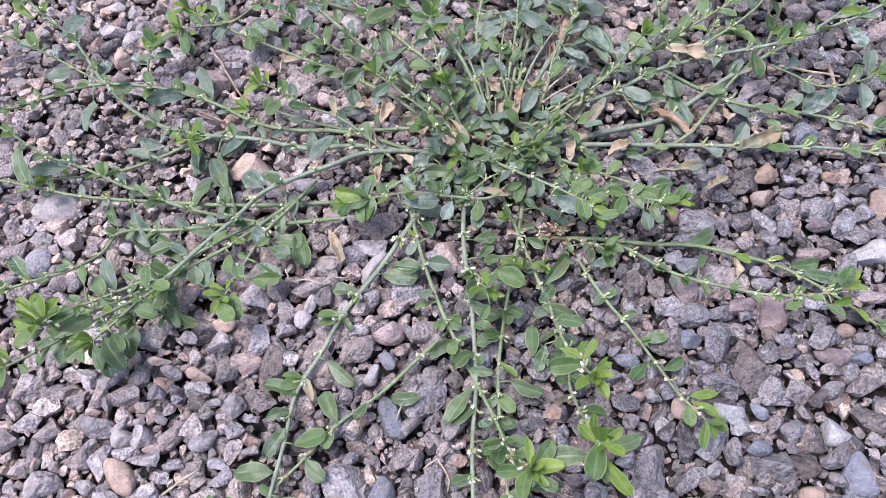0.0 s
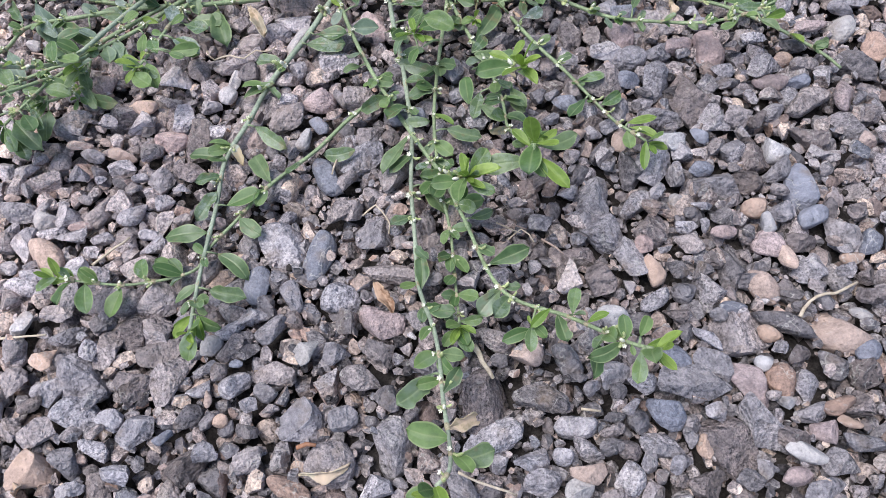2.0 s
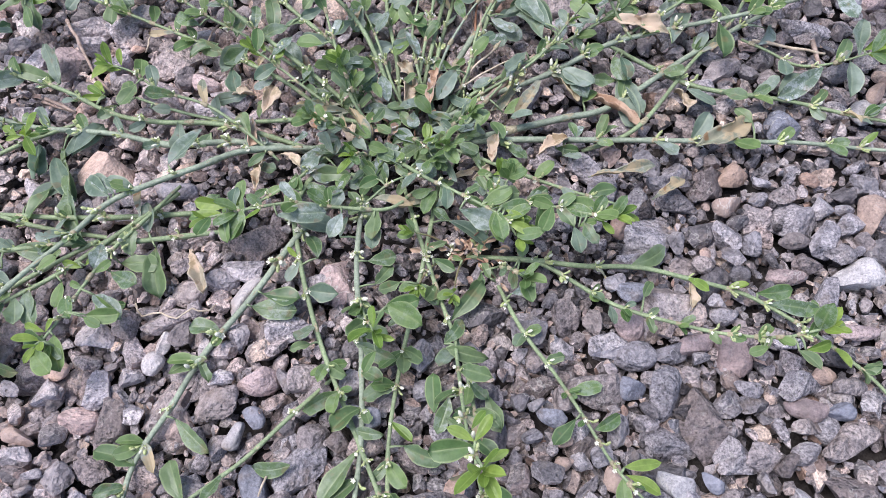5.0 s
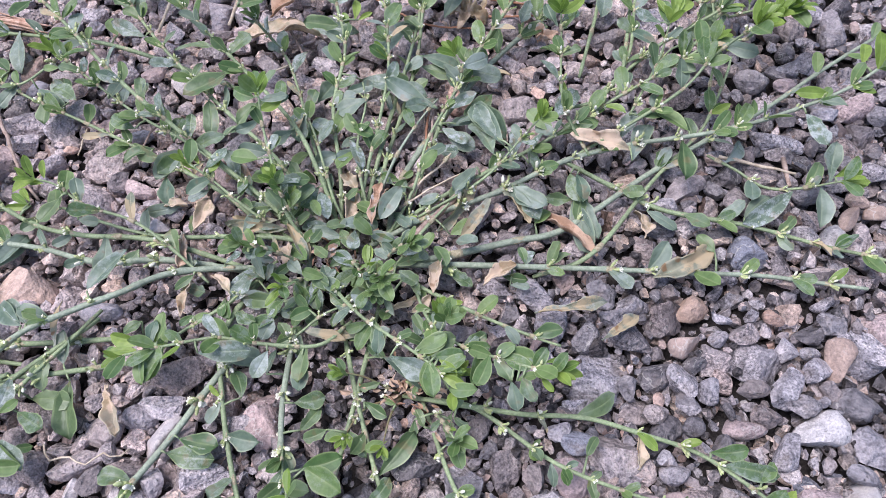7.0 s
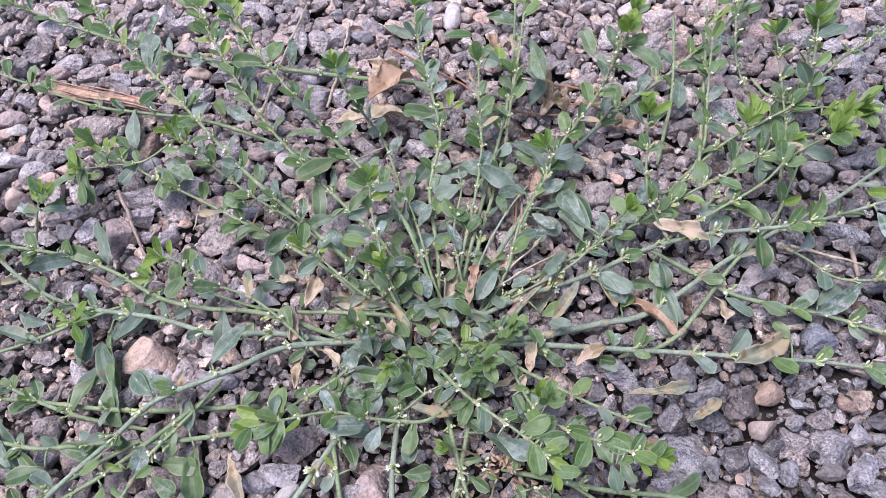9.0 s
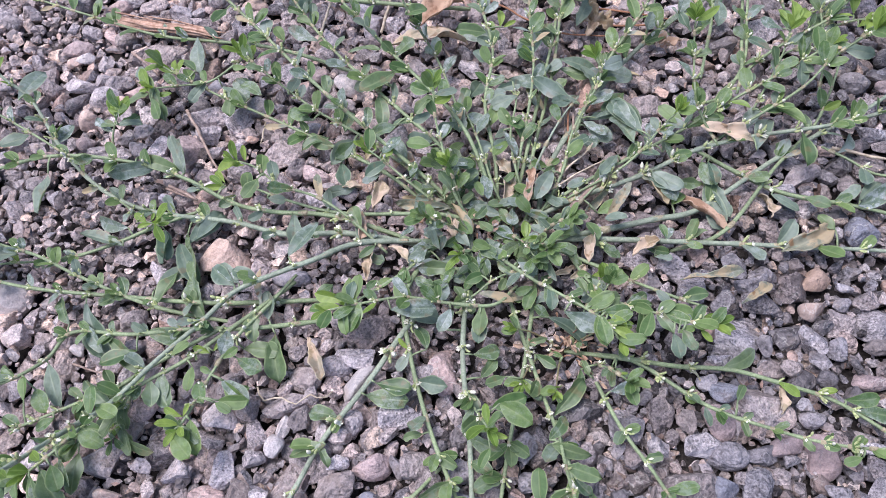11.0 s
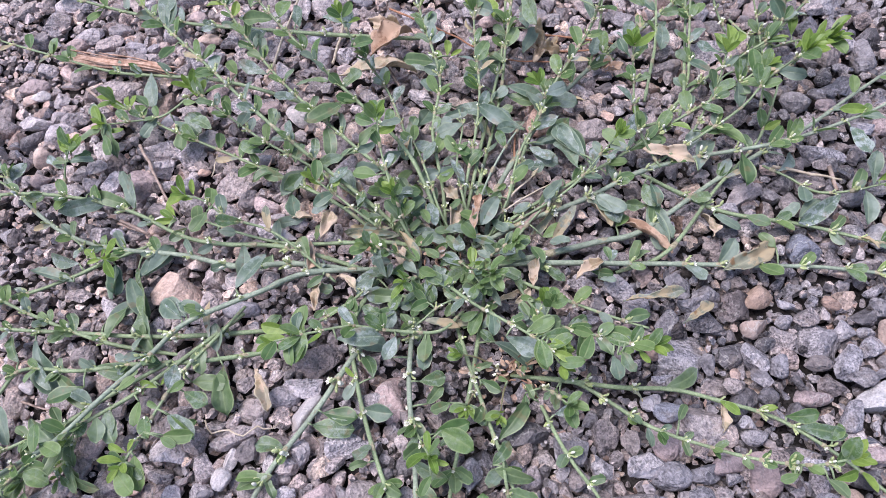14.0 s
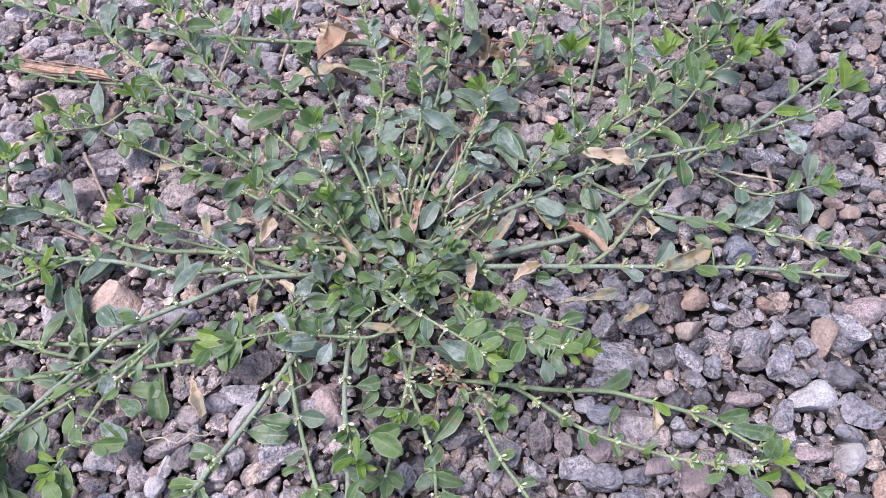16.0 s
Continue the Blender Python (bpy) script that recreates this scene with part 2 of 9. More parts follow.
PETAL = fibre_material("white_petal", (0.58, 0.58, 0.44), (0.76, 0.74, 0.66), 0.6, 900)
BUD = fibre_material("bud_green", (0.27, 0.34, 0.13), (0.48, 0.50, 0.28), 0.6, 900)
TWIG = fibre_material("twig_wood", (0.23, 0.16, 0.13), (0.42, 0.32, 0.275), 0.8, 500)
NEEDLE = fibre_material("needle_red", (0.28, 0.13, 0.075), (0.40, 0.21, 0.13), 0.65, 500)
STRAW = fibre_material("pale_straw", (0.38, 0.30, 0.22), (0.56, 0.48, 0.38), 0.7, 500)
BARK = fibre_material("bark_fibre", (0.30, 0.17, 0.115), (0.56, 0.385, 0.30), 0.85, 350)
CRUMB = fibre_material("root_crown", (0.15, 0.08, 0.055), (0.27, 0.16, 0.11), 0.85, 500)


# ---- building helpers ----
def mesh_of(name, verts, faces, mats, smooth=True, uv=None, slots=None, sharp=0):
    me = bpy.data.meshes.new(name)
    me.from_pydata([tuple(v) for v in verts], [], [tuple(f) for f in faces])
    for m in mats:
        me.materials.append(m)
    if smooth:
        me.polygons.foreach_set("use_smooth", [True] * len(me.polygons))
    if sharp:
        me.set_sharp_from_angle(angle=radians(sharp))
    if slots is not None:
        me.polygons.foreach_set("material_index", slots)
    if uv is not None:
        layer = me.uv_layers.new(name="UVMap")
        idx = np.empty(len(me.loops), dtype=np.int32)
        me.loops.foreach_get("vertex_index", idx)
        layer.data.foreach_set("uv", np.asarray(uv, dtype=np.float32)[idx].ravel())
    me.update()
    return me


def big_mesh(name, verts, tris, mat, uv=None, sharp=0):
    """A large triangle mesh from arrays."""
    me = bpy.data.meshes.new(name)
    n = len(tris)
    me.vertices.add(len(verts))
    me.vertices.foreach_set("co", np.asarray(verts, dtype=np.float32).ravel())
    me.loops.add(3 * n)
    flat = np.asarray(tris, dtype=np.int32).ravel()
    me.loops.foreach_set("vertex_index", flat)
    me.polygons.add(n)
    me.polygons.foreach_set("loop_start", np.arange(0, 3 * n, 3, dtype=np.int32))
    me.polygons.foreach_set("use_smooth", np.ones(n, dtype=bool))
    if uv is not None:
        layer = me.uv_layers.new(name="UVMap")
        layer.data.foreach_set("uv", np.asarray(uv, dtype=np.float32)[flat].ravel())
    me.materials.append(mat)
    me.update(calc_edges=True)
    me.validate()
    if sharp:
        me.set_sharp_from_angle(angle=radians(sharp))
    return me


def put(name, me, parent, m=None, label=""):
    """A mesh object under a thing or a part, at the pose m in the world (parents stand at the origin)."""
    ob = new(name, me)
    ob.parent = parent
    if m is not None:
        ob.matrix_basis = m
    if label:
        ob["label"] = label
    return ob


def axes(x, up):
    """A turn whose x runs along x and whose z leans to up."""
    x = Vector(x).normalized()
    y = Vector(up).cross(x)
    y = y.normalized() if y.length > 1e-5 else Vector((0, 1, 0))
    z = x.cross(y)
    return Matrix((x, y, z)).transposed()


def at(place, turn, size):
    m = turn.to_4x4() @ Matrix.Diagonal((*size, 1)) if hasattr(size, "__len__") else turn.to_4x4() @ Matrix.Scale(size, 4)
    m.translation = place
    return m


def spline(pts, step):
    """Evenly spaced points on a smooth curve through pts."""
    p = [Vector(q) for q in pts]
    p = [2 * p[0] - p[1]] + p + [2 * p[-1] - p[-2]]
    fine = []
    for a, b, c, d in zip(p, p[1:], p[2:], p[3:]):
        for i in range(12):
            t = i / 12
            fine.append(0.5 * (2 * b + (c - a) * t + (2 * a - 5 * b + 4 * c - d) * t * t + (3 * b - a - 3 * c + d) * t ** 3))
    fine.append(p[-2])
    out, left = [fine[0].copy()], step
    for a, b in zip(fine, fine[1:]):
        l = (b - a).length
        while l >= left > 0:
            a = a + (b - a) * (left / l)
            out.append(a.copy())
            l -= left
            left = step
        left -= l
    return out


def tube(points, radii, sides=7, ribs=0.0):
    """Vertices and triangles of a tapered tube, closed at both ends."""
    verts, tris = [], []
    n = len(points)
    for i, p in enumerate(points):
        t = points[min(i + 1, n - 1)] - points[max(i - 1, 0)]
        m = axes(t, (0, 0, 1))
        for k in range(sides):
            a = 2 * math.pi * k / sides
            r = radii[i] * (1 + ribs * (1 if k % 2 else -1))
            verts.append(p + m @ Vector((0, r * math.cos(a), r * math.sin(a))))
    for i in range(n - 1):
        for k in range(sides):
            a, b = i * sides + k, i * sides + (k + 1) % sides
            tris += [(a, b, b + sides), (a, b + sides, a + sides)]
    for end, turn in ((0, -1), (n - 1, 1)):
        c = len(verts)
        verts.append(points[end])
        for k in range(sides):
            a, b = end * sides + k, end * sides + (k + 1) % sides
            tris.append((c, a, b) if turn > 0 else (c, b, a))
    return verts, tris


# ---- ground ----
def ground_line(lo, hi, step, far):
    inner = list(np.arange(lo, hi + step / 2, step))
    grow, d, outer = [], step * 2, 0.0
    while outer < far:
        outer += d
        d *= 1.6
        grow.append(outer)
    return [lo - g for g in reversed(grow)] + inner + [hi + g for g in grow]


def build_ground():
    xs, ys = ground_line(-0.50, 0.56, 0.007, 60.0), ground_line(-0.30, 0.70, 0.007, 60.0)
    verts = []
    for y in ys:
        for x in xs:
            v = Vector((x, y, 0))
            z = -0.0125 + 0.0035 * noise.noise(v * 28) + 0.0025 * noise.noise(v * 75) + 0.0012 * noise.noise(v * 210)
            verts.append((x, y, z))
    w = len(xs)
    faces = [(j * w + i, j * w + i + 1, (j + 1) * w + i + 1, (j + 1) * w + i) for j in range(len(ys) - 1) for i in range(w - 1)]
    return tagged(new("ground", mesh_of("ground", verts, faces, [SOIL])), "dark crumbly soil under the gravel", "ground", kind="structure")


ground = build_ground()


def unit_ball(level):
    bm = bmesh.new()
    bmesh.ops.create_icosphere(bm, subdivisions=level, radius=1.0)
    v = np.array([x.co[:] for x in bm.verts])
    f = np.array([[q.index for q in x.verts] for x in bm.faces])
    bm.free()
    return v, f


def rock(rng, level, cuts, rough):
    """A stone of unit length, width and height: a ball with flats worn off, edges rounded over, then lumps and dents."""
    v, f = unit_ball(level)
    v = v.copy()
    for _ in range(cuts):
        n = rng.normal(size=3)
        n /= np.linalg.norm(n)
        d = v @ n - rng.uniform(0.34, 0.80)
        v -= np.outer(np.where(d > 0, d, 0) * 0.98, n)
    edges = np.concatenate([f[:, (0, 1)], f[:, (1, 2)], f[:, (2, 0)]])
    count = np.bincount(edges[:, 0], minlength=len(v))[:, None]
    for _ in range(1 if level > 2 and rough < 0.1 else 0):
        total = np.zeros_like(v)
        np.add.at(total, edges[:, 0], v[edges[:, 1]])
        v = 0.45 * v + 0.55 * total / count
    off = Vector(rng.uniform(-40, 40, 3))
    for i in range(len(v)):
        p = Vector(v[i])
        k = rough * (noise.noise(p * 1.7 + off) + 0.6 * noise.noise(p * 3.9 - off))
        if level > 1:
            k += rough * 0.5 * noise.noise(p * 8 + off)
        v[i] *= 1 + k
    lo, hi = v.min(0), v.max(0)
    return (v - (lo + hi) / 2) / (hi - lo), f


rng = np.random.default_rng(11)
FINE = [rock(rng, 3, 3, 0.05) for _ in range(4)] + [rock(rng, 3, int(rng.integers(7, 13)), r) for r in [0.07] * 5 + [0.11] * 6 + [0.16] * 5]
ROCKS = [rock(rng, 3, int(rng.integers(8, 15)), r) for r in [0.06] * 6 + [0.11] * 8 + [0.16] * 8]
GRAINS = [rock(rng, 1, 4, 0.2) for _ in range(10)]
CHIPS = [rock(rng, 2, int(rng.integers(7, 13)), r) for r in [0.08] * 8 + [0.15] * 14]
taken = []
cells = {}


def claim(x, y, r):
    taken.append((x, y, r))
    cells.setdefault((int(math.floor(x / 0.03)), int(math.floor(y / 0.03))), []).append((x, y, r))


def free(x, y, r, share):
    i, j = int(math.floor(x / 0.03)), int(math.floor(y / 0.03))
    for a in (i - 1, i, i + 1):
        for b in (j - 1, j, j + 1):
            for u, v, q in cells.get((a, b), ()):
                if (x - u) ** 2 + (y - v) ** 2 < (share * (r + q)) ** 2:
                    return False
    return True


rock_meshes = {}
stone_rng = np.random.default_rng(5)


def stone(mat, x, y, length, width, yaw, label="", top=None):
    """One stone of the gravel, in millimetres, bedded so that its top stands just above its neighbours."""
    smooth = mat in (WHITE, TAN, RUST, SLATE, PINK)
    k = int(stone_rng.integers(0, 9)) if smooth else int(stone_rng.integers(4, 20))
    if (mat.name, k) not in rock_meshes:
        v, f = FINE[k]
        rock_meshes[mat.name, k] = mesh_of("stone", v, f, [mat], sharp=0 if smooth else 32)
    l, w = length / 1000, width / 1000
    h = min(l, w) * stone_rng.uniform(0.75, 1.0)
    top = stone_rng.uniform(0.002, 0.005) if top is None else top
    m = pose(x, y, top - h * 0.5, stone_rng.uniform(-12, 12), stone_rng.uniform(-12, 12), yaw + (180 if stone_rng.random() < 0.5 else 0))
    m = m @ Matrix.Diagonal((l * 1.08, w * 1.08, h * 1.1, 1))
    for s in (-1, 1):
        claim(x + s * 0.5 * (l - w) * math.cos(radians(yaw)), y + s * 0.5 * (l - w) * math.sin(radians(yaw)), 0.52 * w)
    if label:
        ob = new("pebble", rock_meshes[mat.name, k])
        ob.matrix_basis = m
        return tagged(ob, label, "stone", group="pebbles that stand out in the gravel")
    return put("stone", rock_meshes[mat.name, k], ground, m)


# ---- plants ----
def leaf_shape(rng, width, bend, fold, wave, twist=0.0, notch=0.0, long=10, across=5, point=0.0):
    """One leaf of unit length along x: oval with a short stalk, folded along the midrib and bent."""
    verts, uv, faces = [], [], []
    ph, side = rng.uniform(0, 6.3), rng.uniform(-0.06, 0.06)
    peak, blunt = rng.uniform(0.52, 0.66), rng.uniform(0.30, 0.50) + point
    for i in range(long):
        u = i / (long - 1)
        s = u ** (math.log(0.5) / math.log(peak))
        half = 0.5 * width * max(math.sin(math.pi * s) ** (0.66 if u < 0.5 else blunt), 0.05 if u < 0.5 else 0.0)
        half *= 1 + wave * 0.5 * math.sin(ph + u * 11)
        tw = twist * u
        for j in range(across):
            v = j / (across - 1)
            y = (v - 0.5) * 2 * half
            if notch and v > 0.9 and abs(u - 0.55) < 0.12:
                y *= 1 - notch
            z = fold * abs(y) - bend * u * u + wave * width * 0.35 * math.sin(ph + u * 8 + 4 * v) * abs(v - 0.5) * 2
            y2, z2 = y * math.cos(tw) - z * math.sin(tw), y * math.sin(tw) + z * math.cos(tw)
            verts.append((u, y2 + side * math.sin(math.pi * u), z2))
            uv.append((u, v))
    for i in range(long - 1):
        for j in range(across - 1):
            a = i * across + j
            faces.append((a, a + across, a + across + 1, a + 1))
    return verts, faces, uv


lr = np.random.default_rng(3)


def leaf_set(mat, n, width, bend, fold, wave, twist=0.25, notch=0.0, point=0.0):
    made = []
    for _ in range(n):
        v, f, uv = leaf_shape(lr, lr.uniform(*width), lr.uniform(*bend), lr.uniform(*fold), lr.uniform(*wave), lr.uniform(-twist, twist), notch if lr.random() < 0.4 else 0.0, point=point)
        made.append(mesh_of("leaf", v, f, [mat], uv=uv))
    return made


LEAVES = leaf_set(LEAF, 24, (0.42, 0.60), (-0.1, 0.35), (0.05, 0.6), (0.04, 0.24), 0.6, 0.3)
OLDS = leaf_set(OLD_LEAF, 20, (0.40, 0.58), (-0.1, 0.35), (0.05, 0.6), (0.04, 0.24), 0.6, 0.3)
YOUNGS = leaf_set(YOUNG, 12, (0.30, 0.46), (-0.15, 0.25), (0.2, 0.7), (0.0, 0.08), 0.25, point=0.22)
TUFTS = leaf_set(TUFT, 8, (0.44, 0.62), (-0.05, 0.25), (0.1, 0.5), (0.0, 0.08), 0.2)
FADES = leaf_set(FADED, 6, (0.28, 0.40), (0.05, 0.45), (0.2, 0.9), (0.1, 0.35), 1.2, 0.3)
HUSKS = leaf_set(BROWN, 6, (0.3, 0.5), (0.0, 0.6), (0.3, 1.1), (0.1, 0.35), 1.2)


def node_mesh(rng, flowers):
    """A papery sheath round the joint with small white five-petalled flowers and buds."""
    verts, faces, slots = [], [], []

    def add(v, f, slot):
        b = len(verts)
        verts.extend(v)
        faces.extend([tuple(b + i for i in q) for q in f])
        slots.extend([slot] * len(f))

    rings = [Vector((x, 0, 0)) for x in (-0.0012, 0.0, 0.0016, 0.0034)]
    v, f = tube(rings, [0.0013, 0.0015, 0.00145, 0.0012], 7, 0.08)
    add(v, f, 0)
    for _ in range(flowers):
        a = rng.uniform(0.0, math.pi)
        c = Vector((rng.uniform(0.001, 0.005), math.cos(a) * rng.uniform(0.0018, 0.0036), math.sin(a) * rng.uniform(0.0016, 0.0034) + 0.0004))
        way = Vector((rng.uniform(0.1, 0.9), c.y * 300, abs(c.z) * 300 + 0.3)).normalized()
        m = axes(way, (0.3, 0.2, 1))
        stalk, sf = tube([Vector((0.001, 0, 0)), c * 0.6, c], [0.0005, 0.0005, 0.0008], 5)
        add(stalk, sf, 2)
        size = rng.uniform(0.0009, 0.0016)
        if rng.random() < 0.45:
            for k in range(5):
                b = 2 * math.pi * k / 5
                e, g = Vector((0, math.cos(b), math.sin(b))), Vector((0, -math.sin(b), math.cos(b)))
                open_ = rng.uniform(0.4, 0.8)
                pts = [Vector((0, 0, 0)), e * 0.6 - g * 0.36 + Vector((0.35, 0, 0)), e * 1.0 + Vector((open_, 0, 0)), e * 0.6 + g * 0.36 + Vector((0.35, 0, 0))]
                add([c + m @ (p * size) for p in pts], [(0, 1, 2), (0, 2, 3)], 1)
        else:
            bud, bf = tube([c + m @ Vector((s * size, 0, 0)) for s in (0.0, 0.7, 1.7, 2.3)], [size * r for r in (0.4, 0.62, 0.5, 0.12)], 6)
            add(bud, bf, 2 if rng.random() < 0.75 else 1)
    return mesh_of("flower_head", verts, faces, [SHEATH, PETAL, BUD], slots=slots)


JOINTS = [node_mesh(lr, n) for n in (2, 3, 4, 4, 5, 6, 7)]
BARE = [node_mesh(lr, 0) for _ in range(2)]


def plant(label, x, y):
    root = new("knotweed_plant")
    tagged(root, label, "weed")
    root.location = (0, 0, 0)
    return root


counts = {}
spill = {}
listed = []
stems = []
pr = np.random.default_rng(17)
R = pr.uniform


def add_leaf(root, stem, kind, place, way, up, length):
    """Hangs a leaf on a stem: the first few hundred of a plant as parts, the rest joined later."""
    m = at(place, axes(way, up), (length, min(length, 0.016 + 0.25 * (length - 0.016)), length))
    if kind is LEAVES and R(0, 1) < min(0.62, 6.0 * (place.y - 0.12)):
        kind = OLDS
    n = counts.get(root.name, 0)
    me = kind[int(pr.integers(0, len(kind)))]
    big = length > 0.0085
    if n < 300 and big:
        counts[root.name] = n + 1
        put("leaf", me, stem, m)
    else:
        spill.setdefault(root.name, (root, []))[1].append((me, m))


def leaf(kind, x, y, z, yaw, rise, length):
    """A single leaf by its foot, heading, rise and length in millimetres; it is hung on the nearest stem later."""
    listed.append((kind, Vector((x, y, z)), radians(yaw), radians(rise), length / 1000))


def hang_leaves():
    for kind, p, yaw, rise, length in listed:
        root, stem, line = min(stems, key=lambda s: min((q - p).length_squared for q in s[2][::3]))
        foot = min(line, key=lambda q: (q - p).length_squared)
        way = Vector((math.cos(yaw) * math.cos(rise), math.sin(yaw) * math.cos(rise), math.sin(rise)))
        up = Vector((R(-0.4, 0.4), R(-0.75, 0.1), 1.0))
        if 0.002 < (foot - p).length < 0.012:
            v, f = tube([foot, foot.lerp(p, 0.5) + Vector((0, 0, 0.001)), p], [0.0006, 0.0005, 0.0004], 5)
            put("stalk", mesh_of("stalk", v, f, [STEM]), stem)
        end = (line[-1] - foot).length / max((line[0] - foot).length, 0.001)
        if kind is LEAVES and length < 0.018 and end < 0.9 and R(0, 1) < 0.5:
            kind = TUFTS
        add_leaf(root, stem, kind, p, way, up, length)


def crowded(p, reach):
    return any((p - q[1]).length < reach for q in listed)


def flower(root, stem, place, way, up, size, bare=False):
    key = root.name + "joint"
    m = at(place, axes(way, up), size)
    me = (BARE if bare else JOINTS)[int(pr.integers(0, 2 if bare else len(JOINTS)))]
    counts[key] = counts.get(key, 0) + 1
    put("flower_head", me, stem, m)


def rosette(root, stem, place, way, size, n=6, kind=None):
    """The crowded young leaves at a shoot's tip."""
    way = Vector(way).normalized()
    side = way.cross(Vector((0, 0, 1)))
    side = side.normalized() if side.length > 0.01 else Vector((1, 0, 0))
    up = side.cross(way)
    turn = R(0, 6.3)
    for i in range(n):
        a = turn + i * 2.4
        open_ = 0.35 + 0.75 * (1 - i / n)
        d = way * math.cos(open_) + (side * math.cos(a) + up * math.sin(a)) * math.sin(open_) + Vector((0, 0, 0.3))
        if place.z < 0.012 and d.z < 0.05:
            d.z = 0.15
        l = size * (1.0 - 0.55 * i / n) * R(0.85, 1.15)
        k = kind or (YOUNGS if i > n * 0.3 else (YOUNGS if R(0, 1) < 0.4 else TUFTS))
        add_leaf(root, stem, k, place + way * (0.0035 * i / n), d, up * 0.6 + Vector((0, 0, 0.6)) - d * 0.1, l)


def branch(root, radius, *pts, gap=17, leaf=17, bare=0.26, tip=11, tuft=0.55, bloom=0.85, skin=None, fade=0.06, tip_kind=None):
    """One trailing stem in millimetres: a ribbed, jointed tube with alternate leaves, leaf tufts, sheaths and flowers."""
    line = spline(pts, 0.0025)
    n = len(line)
    total = (n - 1) * 0.0025
    stops, d = [], 0.006
    while d < total - 0.004:
        stops.append(d)
        d += gap / 1000 * (1.15 - 0.6 * d / total) * R(0.8, 1.2)
    radii = []
    for i in range(n):
        s = i * 0.0025
        near = min((abs(s - q) for q in stops), default=1)
        radii.append(radius / 1000 * 0.88 * (0.72 + 0.28 * min(1.0, s / 0.03)) * (1 - 0.5 * s / total) * (1.2 if near < 0.0016 else 1.0))
    verts, tris = tube(line, radii, 8, 0.07)
    stem = put("stem", mesh_of("stem", verts, tris, [skin or (OLD_STEM if radius > 1.65 else STEM)]), root)
    hand = 1 if R(0, 1) < 0.5 else -1
    for q in stops:
        i = min(int(round(q / 0.0025)), n - 2)
        p, t = line[i], (line[i + 1] - line[max(i - 1, 0)]).normalized()
        share = q / total
        side = Vector((-t.y, t.x, 0)).normalized() * hand
        hand = -hand
        up = side.cross(t) * hand * -1
        up = Vector((0, 0, 1)) if up.z < 0.2 else up
        flower(root, stem, p, t, Vector((R(-0.5, 0.5), R(-0.5, 0.5), 1)), R(0.85, 1.2) * max(radii[i] / 0.0016, 0.72), bare=R(0, 1) > bloom or share < 0.1)
        if share > bare and not crowded(p, 0.008):
            a = R(0.45, 1.15)
            rise = R(0.05, 0.55) if p.z > 0.008 else R(0.25, 0.7)
            way = t * math.cos(a) + side * math.sin(a) + Vector((0, 0, rise))
            k = FADES if R(0, 1) < fade * (1.6 - share) else (LEAVES if R(0, 1) > 1.6 * (share - 0.45) else (TUFTS if R(0, 1) < 0.75 else YOUNGS))
            l = leaf / 1000 * R(0.68, 1.05) * (1.05 - 0.35 * share)
            add_leaf(root, stem, k, p + Vector((0, 0, radii[i] * 0.5)), way, Vector((R(-0.6, 0.6), R(-0.6, 0.6), 1.0)), l)
        if R(0, 1) < tuft and share > 0.3:
            for _ in range(int(pr.integers(1, 4))):
                a = R(0.2, 1.4)
                way = t * math.cos(a) - side * math.sin(a) * (1 if R(0, 1) < 0.65 else -1) + Vector((0, 0, R(0.2, 0.9)))
                add_leaf(root, stem, TUFTS if R(0, 1) < 0.7 else LEAVES, p, way, Vector((R(-0.6, 0.6), R(-0.6, 0.6), 1.0)), leaf / 1000 * R(0.42, 0.8))
    stems.append((root, stem, line))
    if tip:
        held = sum(q[0] is YOUNGS and (line[-1] - q[1]).length < 0.014 for q in listed)
        rosette(root, stem, line[-1], line[-1] - line[-4], tip / 1000 * 1.1, max((7 if tip < 13 else 9) - held, 4), tip_kind)
    return stem


def join_spill():
    """The small leaves past the counted ones: one mesh of real leaves for each plant."""
    for root, items in spill.values():
        for mat, name in ((LEAF, "leaves"), (OLD_LEAF, "mildewed_leaves"), (TUFT, "small_leaves"), (YOUNG, "tip_leaves"), (FADED, "faded_leaves"), (DRY, "dry_leaves"), (BROWN, "husk")):
            vs, fs, uvs, base = [], [], [], 0
            for me, m in items:
                if me.materials[0] != mat:
                    continue
                nv = len(me.vertices)
                co = np.empty(nv * 3)
                me.vertices.foreach_get("co", co)
                a = np.array(m)
                vs.append(co.reshape(-1, 3) @ a[:3, :3].T + a[:3, 3])
                q = np.array([p.vertices[:] for p in me.polygons])
                fs.append(np.concatenate([q[:, (0, 1, 2)], q[:, (0, 2, 3)]]) + base)
                k = np.zeros((nv, 2))
                for p in me.polygons:
                    for li in p.loop_indices:
                        k[me.loops[li].vertex_index] = me.uv_layers[0].data[li].uv
                uvs.append(k)
                base += nv
            if vs:
                ob = put(name, big_mesh(name, np.concatenate(vs), np.concatenate(fs), mat, np.concatenate(uvs)), root)
                ob["kind"] = "stuff"


KNOT = plant("sprawling green knotweed with jointed stems lying on gravel", 0.03, 0.245)
REDDISH = plant("small knotweed with a reddish crown rooted in gravel", 0.06, 0.18)
BACK = plant("thin trailing knotweed stems reaching across gravel", 0.0, 0.42)

